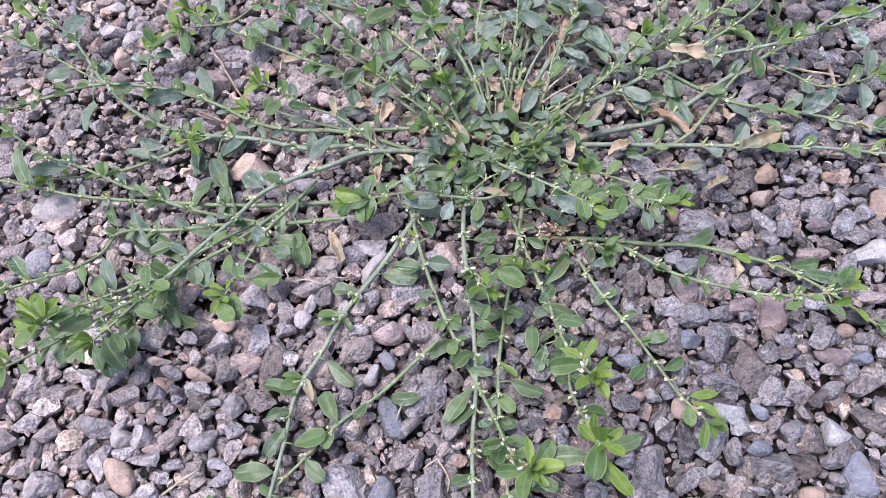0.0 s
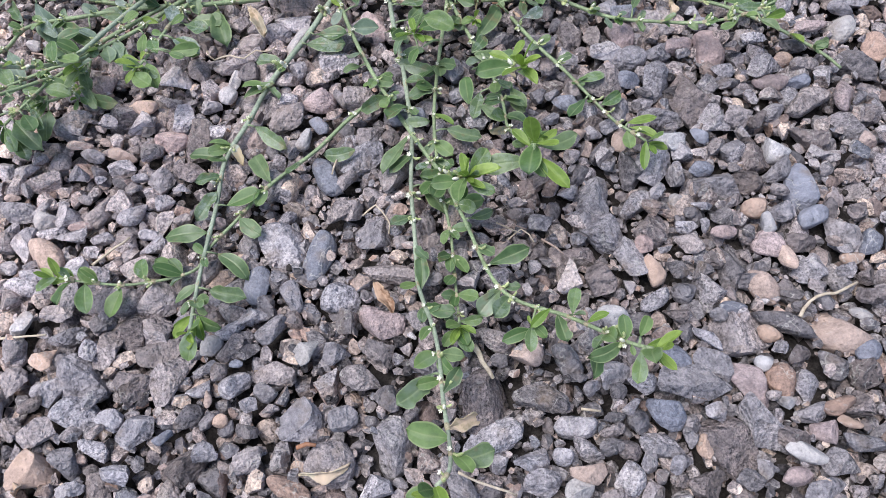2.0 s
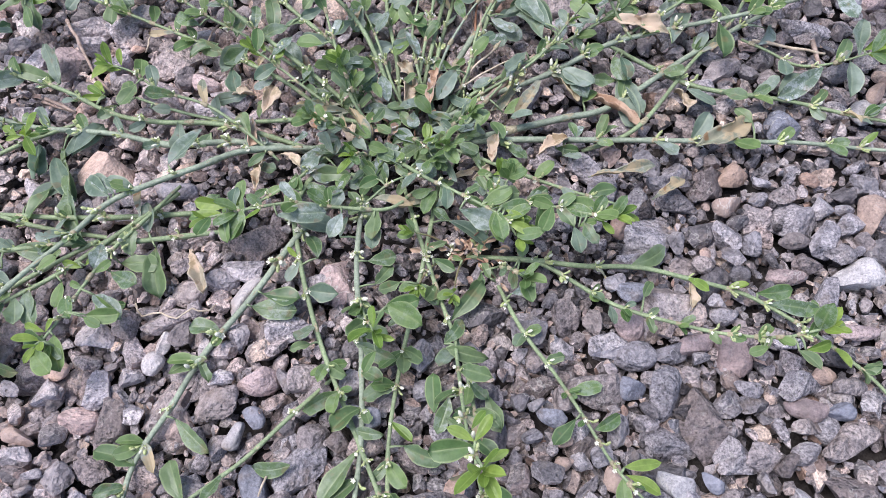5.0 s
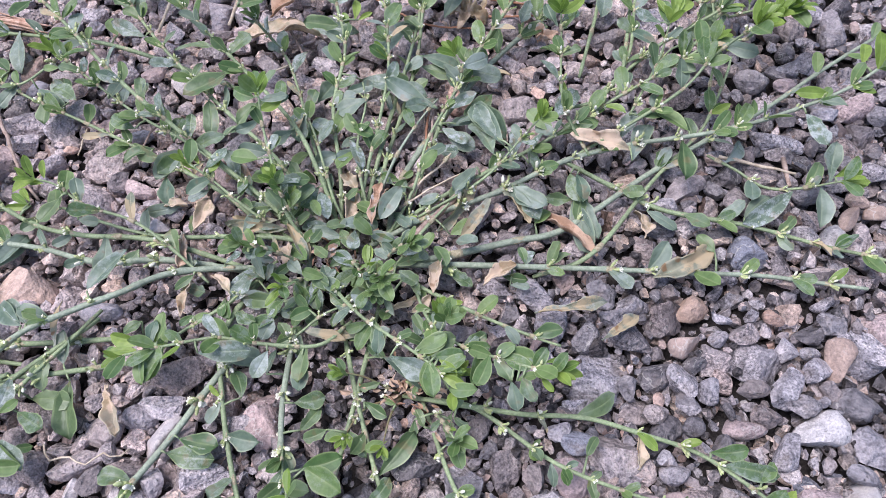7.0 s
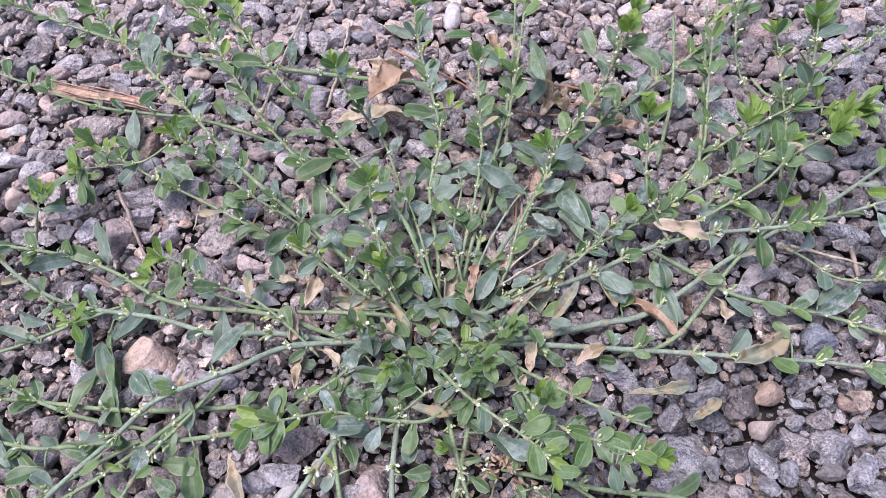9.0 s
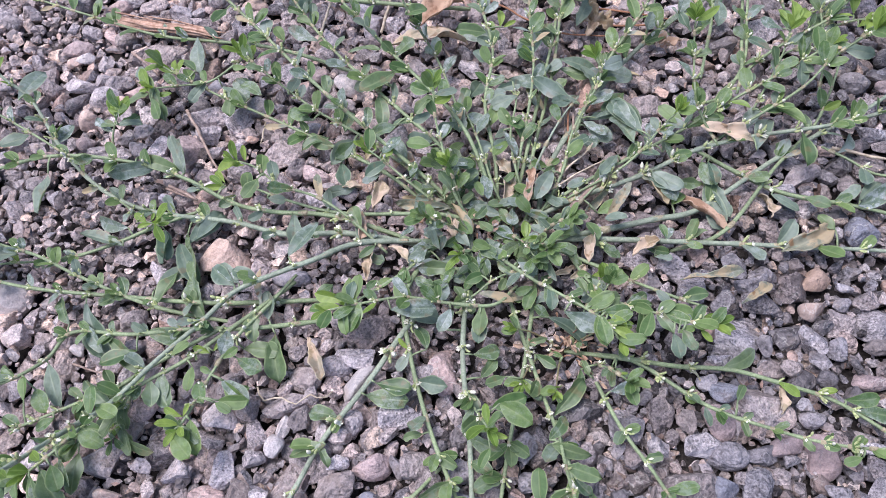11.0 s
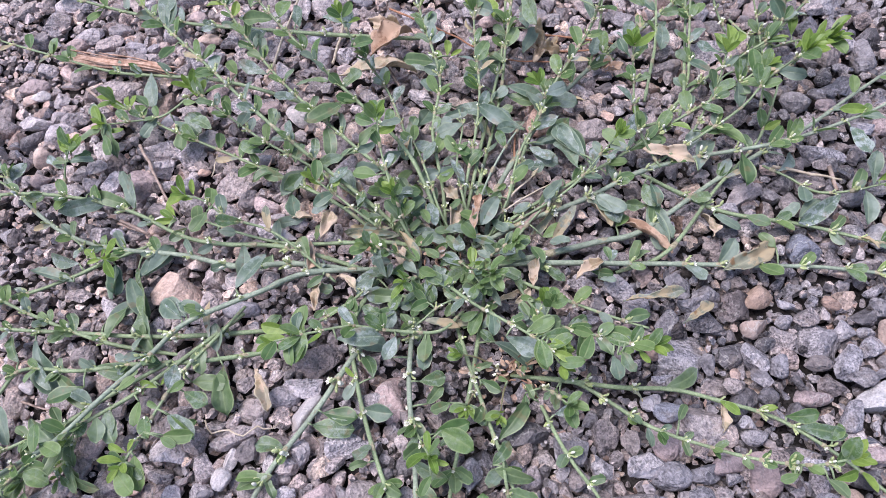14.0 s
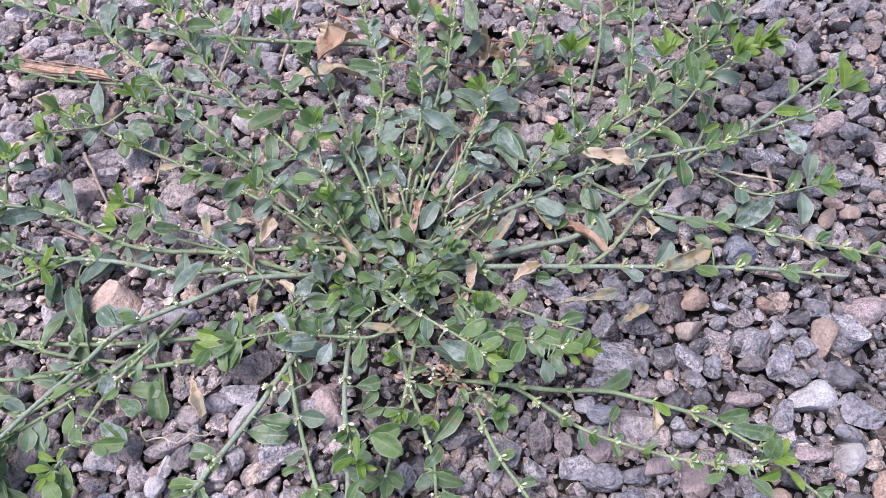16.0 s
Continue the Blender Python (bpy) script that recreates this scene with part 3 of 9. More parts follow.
leaf(LEAVES, -0.171, 0.183, 0.009, -50, 6, 19)
leaf(LEAVES, -0.158, 0.177, 0.011, -42, 6, 28)
leaf(LEAVES, -0.092, 0.174, 0.006, -5, 7, 18)
leaf(LEAVES, -0.121, 0.165, 0.019, 45, 7, 10)
leaf(LEAVES, -0.096, 0.155, 0.016, -38, 6, 18)
leaf(LEAVES, -0.140, 0.139, 0.018, 141, 8, 21)
leaf(LEAVES, -0.147, 0.151, 0.012, 126, 8, 11)
leaf(LEAVES, -0.138, 0.151, 0.011, -175, 7, 12)
leaf(YOUNGS, -0.107, 0.136, 0.024, 160, 8, 10)
leaf(YOUNGS, -0.107, 0.136, 0.024, 78, 8, 6)
leaf(LEAVES, -0.104, 0.135, 0.023, -69, 6, 16)
leaf(TUFTS, -0.108, 0.135, 0.024, -95, 6, 8)
leaf(LEAVES, -0.168, 0.113, 0.016, -47, 6, 20)
leaf(LEAVES, -0.156, 0.122, 0.011, -86, 6, 18)
leaf(LEAVES, -0.047, 0.130, 0.006, -169, 7, 17)
leaf(LEAVES, -0.027, 0.159, 0.006, -11, 7, 18)
leaf(LEAVES, -0.056, 0.105, 0.006, -47, 6, 20)
leaf(LEAVES, -0.069, 0.087, 0.006, 162, 7, 19)
leaf(LEAVES, -0.048, 0.073, 0.006, 120, 7, 18)
leaf(LEAVES, -0.068, 0.063, 0.006, 16, 7, 17)
leaf(LEAVES, -0.073, 0.071, 0.006, -118, 7, 16)
leaf(LEAVES, -0.076, 0.050, 0.006, -179, 7, 19)
leaf(LEAVES, -0.062, 0.056, 0.006, -46, 6, 14)
leaf(TUFTS, -0.076, 0.039, 0.006, 136, 7, 8)
leaf(LEAVES, -0.008, 0.087, 0.006, -167, 7, 15)
leaf(LEAVES, 0.010, 0.116, 0.006, -149, 7, 17)
leaf(LEAVES, 0.018, 0.092, 0.006, -128, 7, 24)
leaf(YOUNGS, 0.025, 0.135, 0.027, 101, 8, 10)
leaf(YOUNGS, 0.025, 0.133, 0.027, -19, 7, 9)
leaf(LEAVES, 0.019, 0.146, 0.015, -124, 6, 12)
leaf(TUFTS, 0.026, 0.126, 0.027, -117, 6, 9)
leaf(LEAVES, 0.014, 0.137, 0.006, -33, 7, 21)
leaf(LEAVES, 0.030, 0.145, 0.027, -34, 7, 16)
leaf(LEAVES, 0.055, 0.146, 0.006, 52, 8, 22)
leaf(YOUNGS, 0.063, 0.085, 0.063, 154, 7, 10)
leaf(YOUNGS, 0.063, 0.085, 0.064, 56, 8, 10)
leaf(YOUNGS, 0.065, 0.078, 0.069, 22, 7, 9)
leaf(LEAVES, 0.063, 0.084, 0.061, -170, 7, 15)
leaf(TUFTS, 0.064, 0.078, 0.065, -25, 7, 8)
leaf(YOUNGS, 0.062, 0.091, 0.052, 55, 8, 8)
leaf(LEAVES, 0.048, 0.107, 0.006, 94, 8, 16)
leaf(LEAVES, 0.054, 0.113, 0.007, -108, 6, 15)
leaf(LEAVES, 0.069, 0.114, 0.007, -75, 6, 16)
leaf(LEAVES, 0.053, 0.104, 0.008, -43, 7, 14)
leaf(YOUNGS, 0.068, 0.054, 0.047, 133, 7, 11)
leaf(YOUNGS, 0.068, 0.055, 0.047, 94, 7, 12)
leaf(YOUNGS, 0.069, 0.054, 0.049, 31, 7, 12)
leaf(LEAVES, 0.071, 0.053, 0.049, 9, 7, 16)
leaf(LEAVES, 0.066, 0.050, 0.043, -175, 7, 18)
leaf(YOUNGS, 0.069, 0.049, 0.049, -57, 7, 19)
leaf(TUFTS, 0.068, 0.048, 0.049, -71, 6, 10)
leaf(YOUNGS, 0.068, 0.052, 0.049, 40, 7, 6)
leaf(YOUNGS, 0.040, 0.046, 0.042, 90, 7, 12)
leaf(LEAVES, 0.042, 0.045, 0.044, 54, 7, 14)
leaf(TUFTS, 0.039, 0.044, 0.042, -177, 7, 13)
leaf(TUFTS, 0.042, 0.042, 0.044, -32, 7, 11)
leaf(YOUNGS, 0.041, 0.044, 0.044, 9, 7, 6)
leaf(TUFTS, 0.040, 0.042, 0.044, -107, 6, 8)
leaf(LEAVES, 0.023, 0.065, 0.006, -55, 7, 17)
leaf(LEAVES, 0.036, 0.094, 0.006, -22, 7, 17)
leaf(LEAVES, 0.042, 0.042, 0.013, 12, 7, 11)
leaf(LEAVES, 0.103, 0.115, 0.006, 11, 7, 13)
leaf(LEAVES, 0.111, 0.100, 0.006, 24, 7, 12)
leaf(LEAVES, 0.104, 0.104, 0.006, -134, 6, 14)
leaf(YOUNGS, 0.120, 0.085, 0.011, 6, 7, 14)
leaf(YOUNGS, 0.120, 0.082, 0.012, -30, 7, 14)
leaf(TUFTS, 0.119, 0.081, 0.011, -93, 6, 11)
leaf(LEAVES, 0.189, 0.152, 0.006, -12, 7, 22)
leaf(LEAVES, -0.071, 0.039, 0.006, -38, 6, 18)
leaf(LEAVES, -0.071, 0.019, 0.013, -14, 7, 15)
leaf(LEAVES, -0.076, 0.022, 0.013, -154, 7, 12)
leaf(LEAVES, -0.076, 0.014, 0.016, -131, 7, 8)
leaf(TUFTS, -0.074, 0.006, 0.019, -39, 6, 12)
leaf(YOUNGS, -0.075, 0.006, 0.019, -124, 7, 12)
leaf(YOUNGS, -0.074, 0.004, 0.020, -99, 7, 13)
leaf(YOUNGS, -0.073, 0.006, 0.019, -79, 7, 11)
leaf(YOUNGS, -0.075, 0.006, 0.019, -150, 7, 9)
leaf(LEAVES, -0.102, 0.029, 0.007, 106, 7, 11)
leaf(LEAVES, -0.111, 0.025, 0.009, -109, 7, 13)
leaf(LEAVES, -0.124, 0.026, 0.015, -78, 6, 14)
leaf(YOUNGS, -0.128, 0.028, 0.017, 149, 8, 9)
leaf(YOUNGS, -0.130, 0.027, 0.018, 177, 7, 8)
leaf(YOUNGS, -0.128, 0.029, 0.017, 139, 8, 7)
leaf(LEAVES, 0.018, 0.013, 0.006, 86, 7, 15)
leaf(LEAVES, 0.021, -0.029, 0.027, -141, 7, 18)
leaf(LEAVES, 0.025, -0.056, 0.043, 165, 7, 15)
leaf(LEAVES, 0.024, -0.038, 0.031, 48, 7, 12)
leaf(LEAVES, 0.026, -0.064, 0.049, 6, 7, 14)
leaf(LEAVES, 0.051, 0.004, 0.022, -134, 7, 14)
leaf(LEAVES, 0.047, 0.017, 0.018, 16, 7, 19)
leaf(YOUNGS, 0.068, -0.009, 0.032, -139, 7, 11)
leaf(LEAVES, 0.075, -0.014, 0.037, 75, 7, 11)
leaf(LEAVES, 0.070, -0.012, 0.033, -82, 7, 12)
leaf(LEAVES, 0.060, -0.016, 0.029, -159, 7, 12)
leaf(TUFTS, 0.060, -0.015, 0.029, -98, 7, 10)
leaf(TUFTS, 0.061, -0.014, 0.029, -54, 7, 7)
leaf(YOUNGS, 0.060, -0.014, 0.029, 99, 7, 4)
leaf(LEAVES, 0.085, -0.033, 0.061, -151, 7, 12)
leaf(LEAVES, 0.079, -0.030, 0.052, -94, 7, 12)
leaf(LEAVES, 0.086, -0.033, 0.063, 87, 7, 9)
leaf(LEAVES, 0.090, -0.033, 0.066, 57, 7, 8)
leaf(LEAVES, 0.087, -0.035, 0.065, -87, 7, 4)
leaf(YOUNGS, 0.090, -0.037, 0.067, 15, 7, 8)
leaf(LEAVES, 0.089, -0.038, 0.067, -107, 7, 11)
leaf(YOUNGS, 0.092, -0.038, 0.068, -58, 7, 7)
leaf(YOUNGS, 0.093, -0.037, 0.069, -7, 7, 6)
leaf(LEAVES, 0.031, -0.005, 0.011, 131, 7, 11)
leaf(LEAVES, 0.033, -0.004, 0.011, 1, 7, 10)
leaf(TUFTS, 0.032, -0.007, 0.011, -131, 7, 10)
leaf(TUFTS, 0.032, -0.007, 0.011, -65, 7, 12)
leaf(LEAVES, -0.238, 0.309, 0.026, 70, 8, 24)
leaf(LEAVES, -0.250, 0.308, 0.020, 173, 8, 20)
leaf(YOUNGS, -0.253, 0.317, 0.036, 135, 8, 20)
leaf(YOUNGS, -0.249, 0.318, 0.034, 92, 8, 15)
leaf(LEAVES, -0.231, 0.292, 0.017, -146, 7, 16)
leaf(LEAVES, -0.218, 0.287, 0.014, 64, 7, 17)
leaf(LEAVES, -0.207, 0.262, 0.024, -80, 6, 27)
leaf(LEAVES, -0.206, 0.279, 0.013, -3, 6, 13)
leaf(YOUNGS, -0.180, 0.298, 0.025, 85, 8, 12)
leaf(YOUNGS, -0.181, 0.300, 0.025, 127, 8, 7)
leaf(LEAVES, -0.181, 0.296, 0.021, 169, 8, 10)
leaf(LEAVES, -0.179, 0.296, 0.022, 9, 7, 13)
leaf(YOUNGS, -0.169, 0.321, 0.018, 119, 8, 20)
leaf(YOUNGS, -0.167, 0.321, 0.017, 9, 7, 10)
leaf(LEAVES, -0.167, 0.318, 0.018, -65, 6, 17)
leaf(LEAVES, -0.140, 0.270, 0.012, 118, 8, 27)
leaf(LEAVES, -0.154, 0.273, 0.016, -160, 7, 26)
leaf(LEAVES, -0.128, 0.232, 0.006, 59, 7, 22)
leaf(LEAVES, -0.074, 0.218, 0.018, 63, 7, 24)
leaf(LEAVES, -0.166, 0.229, 0.006, 163, 8, 26)
leaf(LEAVES, -0.242, 0.214, 0.014, 9, 6, 28)
leaf(LEAVES, -0.238, 0.225, 0.029, -73, 6, 25)
leaf(LEAVES, -0.181, 0.184, 0.007, 130, 8, 18)
leaf(LEAVES, -0.175, 0.195, 0.008, -64, 6, 30)
leaf(YOUNGS, -0.150, 0.238, 0.014, -155, 7, 7)
leaf(YOUNGS, -0.148, 0.237, 0.015, 45, 7, 5)
leaf(LEAVES, -0.146, 0.239, 0.006, -73, 6, 20)
leaf(LEAVES, -0.136, 0.231, 0.006, -59, 6, 27)
leaf(LEAVES, -0.143, 0.205, 0.006, 41, 7, 19)
leaf(LEAVES, -0.096, 0.203, 0.018, 142, 8, 16)
leaf(YOUNGS, -0.102, 0.267, 0.026, 172, 7, 9)
leaf(YOUNGS, -0.102, 0.269, 0.027, 102, 8, 9)
leaf(LEAVES, -0.094, 0.263, 0.023, 92, 8, 13)
leaf(LEAVES, -0.095, 0.261, 0.023, -113, 6, 14)
leaf(LEAVES, -0.051, 0.295, 0.008, -129, 6, 17)
leaf(LEAVES, -0.074, 0.306, 0.014, 157, 7, 15)
leaf(LEAVES, -0.065, 0.298, 0.009, -155, 7, 16)
leaf(LEAVES, -0.056, 0.302, 0.009, 81, 8, 14)
leaf(YOUNGS, -0.031, 0.276, 0.019, 73, 8, 12)
leaf(LEAVES, -0.103, 0.318, 0.021, 147, 8, 16)
leaf(LEAVES, -0.117, 0.327, 0.010, 105, 8, 15)
leaf(LEAVES, -0.123, 0.327, 0.011, -94, 6, 15)
leaf(LEAVES, -0.038, 0.195, 0.020, 90, 7, 13)
leaf(LEAVES, -0.082, 0.189, 0.007, 101, 7, 15)
leaf(YOUNGS, -0.042, 0.194, 0.021, 176, 7, 16)
leaf(LEAVES, -0.039, 0.195, 0.020, -88, 6, 16)
leaf(LEAVES, -0.216, 0.145, 0.016, 131, 8, 19)
leaf(LEAVES, -0.185, 0.150, 0.011, -53, 6, 13)
leaf(LEAVES, -0.186, 0.143, 0.015, 108, 7, 12)
leaf(YOUNGS, -0.156, 0.094, 0.090, 144, 8, 11)
leaf(YOUNGS, -0.156, 0.094, 0.090, 95, 7, 8)
leaf(YOUNGS, -0.153, 0.092, 0.090, 31, 7, 9)
leaf(YOUNGS, -0.155, 0.089, 0.090, -160, 7, 8)
leaf(LEAVES, -0.150, 0.093, 0.080, 70, 7, 9)
leaf(LEAVES, -0.174, 0.100, 0.049, 36, 7, 17)
leaf(LEAVES, -0.172, 0.097, 0.050, -119, 7, 10)
leaf(LEAVES, -0.179, 0.111, 0.014, -126, 7, 12)
leaf(LEAVES, -0.172, 0.109, 0.014, -50, 6, 18)
leaf(LEAVES, -0.179, 0.114, 0.014, -144, 7, 9)
leaf(LEAVES, -0.160, 0.118, 0.018, -63, 6, 14)
leaf(LEAVES, -0.152, 0.129, 0.010, 61, 7, 12)
leaf(YOUNGS, -0.182, 0.086, 0.059, 141, 8, 8)
leaf(LEAVES, -0.179, 0.085, 0.058, -31, 6, 8)
leaf(LEAVES, -0.204, 0.434, 0.006, -126, 7, 12)
leaf(LEAVES, -0.131, 0.369, 0.053, 83, 8, 20)
leaf(LEAVES, -0.157, 0.377, 0.006, -83, 6, 26)
leaf(LEAVES, -0.121, 0.355, 0.049, -112, 6, 13)
leaf(LEAVES, -0.071, 0.381, 0.043, -175, 7, 18)
leaf(LEAVES, -0.089, 0.413, 0.006, -112, 6, 16)
leaf(LEAVES, -0.067, 0.382, 0.043, 77, 8, 15)
leaf(LEAVES, -0.070, 0.417, 0.006, 91, 8, 17)
leaf(LEAVES, -0.075, 0.355, 0.025, 156, 8, 19)
leaf(LEAVES, -0.037, 0.343, 0.031, -178, 7, 18)
leaf(TUFTS, -0.102, 0.374, 0.006, 125, 8, 12)
leaf(LEAVES, -0.169, 0.324, 0.018, 130, 8, 21)
leaf(LEAVES, -0.168, 0.327, 0.017, -67, 6, 23)
leaf(LEAVES, -0.170, 0.322, 0.018, -131, 7, 13)
leaf(YOUNGS, -0.160, 0.339, 0.015, 147, 8, 13)
leaf(YOUNGS, -0.159, 0.339, 0.015, 111, 8, 11)
leaf(YOUNGS, -0.159, 0.339, 0.015, 78, 8, 11)
leaf(LEAVES, -0.148, 0.342, 0.014, 130, 8, 17)
leaf(YOUNGS, -0.113, 0.338, 0.026, 128, 8, 15)
leaf(YOUNGS, -0.112, 0.340, 0.026, 83, 8, 10)
leaf(TUFTS, -0.113, 0.334, 0.026, -173, 7, 8)
leaf(LEAVES, -0.131, 0.332, 0.012, -44, 6, 19)
leaf(LEAVES, -0.114, 0.325, 0.010, 131, 8, 16)
leaf(LEAVES, -0.089, 0.321, 0.018, 75, 8, 14)
leaf(YOUNGS, -0.180, 0.298, 0.024, 111, 8, 18)
leaf(YOUNGS, -0.178, 0.299, 0.025, 80, 7, 13)
leaf(YOUNGS, -0.177, 0.300, 0.028, 165, 8, 6)
leaf(LEAVES, -0.183, 0.294, 0.018, 147, 8, 13)
leaf(LEAVES, -0.178, 0.296, 0.021, 37, 7, 11)
leaf(LEAVES, -0.140, 0.271, 0.012, 119, 8, 25)
leaf(LEAVES, -0.165, 0.277, 0.018, -22, 6, 23)
leaf(YOUNGS, -0.118, 0.265, 0.009, 149, 8, 10)
leaf(YOUNGS, -0.118, 0.267, 0.009, 133, 8, 10)
leaf(YOUNGS, -0.117, 0.265, 0.009, -175, 7, 11)
leaf(LEAVES, -0.105, 0.261, 0.008, 98, 8, 13)
leaf(LEAVES, -0.111, 0.260, 0.008, -131, 7, 11)
leaf(LEAVES, -0.094, 0.259, 0.007, -12, 6, 10)
leaf(LEAVES, -0.051, 0.297, 0.008, -119, 7, 20)
leaf(LEAVES, -0.061, 0.292, 0.009, 165, 7, 17)
leaf(LEAVES, -0.027, 0.330, 0.028, -141, 7, 25)
leaf(LEAVES, -0.037, 0.317, 0.022, -78, 6, 19)
leaf(YOUNGS, -0.036, 0.278, 0.021, 149, 7, 9)
leaf(YOUNGS, -0.035, 0.280, 0.022, 122, 8, 8)
leaf(TUFTS, -0.036, 0.290, 0.007, 34, 7, 6)
leaf(LEAVES, -0.030, 0.275, 0.018, -138, 7, 13)
leaf(YOUNGS, -0.026, 0.363, 0.054, 117, 8, 11)
leaf(YOUNGS, -0.024, 0.364, 0.054, 18, 7, 8)
leaf(TUFTS, -0.023, 0.357, 0.043, 23, 7, 13)
leaf(LEAVES, -0.029, 0.339, 0.029, 52, 7, 16)
leaf(LEAVES, -0.007, 0.302, 0.043, 163, 7, 11)
leaf(YOUNGS, -0.006, 0.302, 0.044, 103, 8, 12)
leaf(YOUNGS, -0.005, 0.302, 0.044, 84, 8, 12)
leaf(LEAVES, -0.004, 0.301, 0.042, 19, 7, 12)
leaf(LEAVES, -0.006, 0.300, 0.041, -127, 6, 12)
leaf(LEAVES, 0.006, 0.316, 0.018, -81, 6, 19)
leaf(LEAVES, 0.012, 0.328, 0.006, 57, 7, 16)
leaf(LEAVES, -0.006, 0.290, 0.017, 174, 7, 14)
leaf(LEAVES, 0.004, 0.272, 0.023, 2, 7, 13)
leaf(LEAVES, -0.014, 0.273, 0.006, 107, 7, 12)
leaf(LEAVES, -0.001, 0.266, 0.006, 171, 7, 10)
leaf(FADES, 0.001, 0.260, 0.006, -171, 7, 22)
leaf(LEAVES, 0.022, 0.366, 0.021, -180, 7, 18)
leaf(YOUNGS, 0.027, 0.366, 0.020, 112, 8, 9)
leaf(YOUNGS, 0.030, 0.370, 0.021, 90, 8, 13)
leaf(YOUNGS, 0.032, 0.370, 0.021, 26, 7, 8)
leaf(LEAVES, 0.027, 0.328, 0.014, 13, 7, 16)
leaf(LEAVES, 0.025, 0.346, 0.017, 142, 7, 13)
leaf(LEAVES, 0.033, 0.307, 0.016, -31, 7, 12)
leaf(YOUNGS, 0.058, 0.396, 0.026, 98, 8, 15)
leaf(YOUNGS, 0.064, 0.391, 0.026, 68, 8, 11)
leaf(LEAVES, 0.078, 0.387, 0.025, 92, 8, 24)
leaf(LEAVES, 0.074, 0.317, 0.016, 151, 7, 30)
leaf(YOUNGS, 0.082, 0.339, 0.029, 110, 8, 9)
leaf(LEAVES, 0.085, 0.335, 0.025, 17, 7, 15)
leaf(LEAVES, 0.088, 0.344, 0.013, -20, 7, 18)
leaf(YOUNGS, 0.131, 0.345, 0.051, 79, 8, 12)
leaf(LEAVES, 0.130, 0.342, 0.045, 115, 8, 13)
leaf(LEAVES, 0.132, 0.343, 0.048, 34, 8, 10)
leaf(YOUNGS, 0.135, 0.312, 0.029, 103, 8, 10)
leaf(YOUNGS, 0.144, 0.313, 0.015, 28, 7, 14)
leaf(LEAVES, 0.130, 0.307, 0.012, 138, 7, 17)
leaf(LEAVES, 0.135, 0.309, 0.013, 1, 7, 13)
leaf(LEAVES, 0.106, 0.292, 0.020, 122, 7, 32)
leaf(LEAVES, 0.101, 0.289, 0.018, 117, 7, 22)
leaf(LEAVES, 0.104, 0.278, 0.008, -38, 7, 25)
leaf(FADES, 0.100, 0.273, 0.007, -121, 6, 27)
leaf(LEAVES, 0.166, 0.289, 0.013, 68, 8, 26)
leaf(LEAVES, 0.192, 0.302, 0.019, 139, 7, 17)
leaf(LEAVES, 0.161, 0.301, 0.013, 59, 8, 17)
leaf(LEAVES, 0.169, 0.311, 0.019, 5, 7, 14)
leaf(LEAVES, 0.189, 0.298, 0.018, -88, 6, 21)
leaf(LEAVES, 0.212, 0.293, 0.006, 42, 8, 15)
leaf(LEAVES, 0.241, 0.302, 0.032, -75, 6, 19)
leaf(YOUNGS, 0.253, 0.310, 0.035, 178, 6, 16)
leaf(YOUNGS, 0.260, 0.313, 0.039, -31, 7, 11)
leaf(LEAVES, 0.216, 0.263, 0.006, 44, 8, 18)
leaf(YOUNGS, 0.182, 0.348, 0.045, 124, 7, 10)
leaf(YOUNGS, 0.184, 0.348, 0.045, 84, 8, 16)
leaf(YOUNGS, 0.185, 0.348, 0.045, 49, 8, 14)
leaf(LEAVES, 0.186, 0.359, 0.014, 150, 7, 15)
leaf(LEAVES, 0.192, 0.361, 0.016, 19, 8, 24)
leaf(LEAVES, 0.178, 0.345, 0.044, 155, 7, 13)
leaf(LEAVES, 0.212, 0.371, 0.017, 76, 8, 18)
leaf(YOUNGS, 0.233, 0.380, 0.021, 82, 8, 16)
leaf(YOUNGS, 0.234, 0.364, 0.025, 59, 8, 14)
leaf(YOUNGS, 0.233, 0.362, 0.025, -0, 7, 13)
leaf(YOUNGS, 0.233, 0.370, 0.021, 26, 8, 16)
leaf(LEAVES, 0.202, 0.327, 0.049, -26, 7, 16)
leaf(YOUNGS, 0.265, 0.321, 0.042, 71, 8, 14)
leaf(LEAVES, 0.252, 0.275, 0.018, 74, 8, 20)
leaf(YOUNGS, 0.253, 0.276, 0.020, 31, 8, 18)
leaf(YOUNGS, 0.254, 0.274, 0.020, -7, 7, 14)
leaf(LEAVES, 0.248, 0.274, 0.016, -95, 6, 20)
leaf(LEAVES, 0.238, 0.274, 0.011, -139, 6, 27)
leaf(LEAVES, 0.138, 0.273, 0.006, -81, 6, 28)
leaf(LEAVES, 0.172, 0.266, 0.006, -32, 7, 16)
leaf(LEAVES, 0.200, 0.245, 0.006, 128, 7, 11)
leaf(LEAVES, -0.166, 0.240, 0.006, 177, 8, 18)
leaf(YOUNGS, -0.153, 0.239, 0.013, 146, 8, 9)
leaf(YOUNGS, -0.151, 0.240, 0.013, 80, 7, 5)
leaf(TUFTS, -0.154, 0.241, 0.006, 27, 7, 10)
leaf(LEAVES, -0.146, 0.239, 0.006, -77, 6, 22)
leaf(LEAVES, -0.132, 0.229, 0.006, 59, 7, 26)
leaf(LEAVES, -0.133, 0.236, 0.006, -68, 6, 31)
leaf(LEAVES, -0.133, 0.215, 0.006, -109, 7, 20)
leaf(LEAVES, -0.126, 0.213, 0.006, -70, 6, 25)
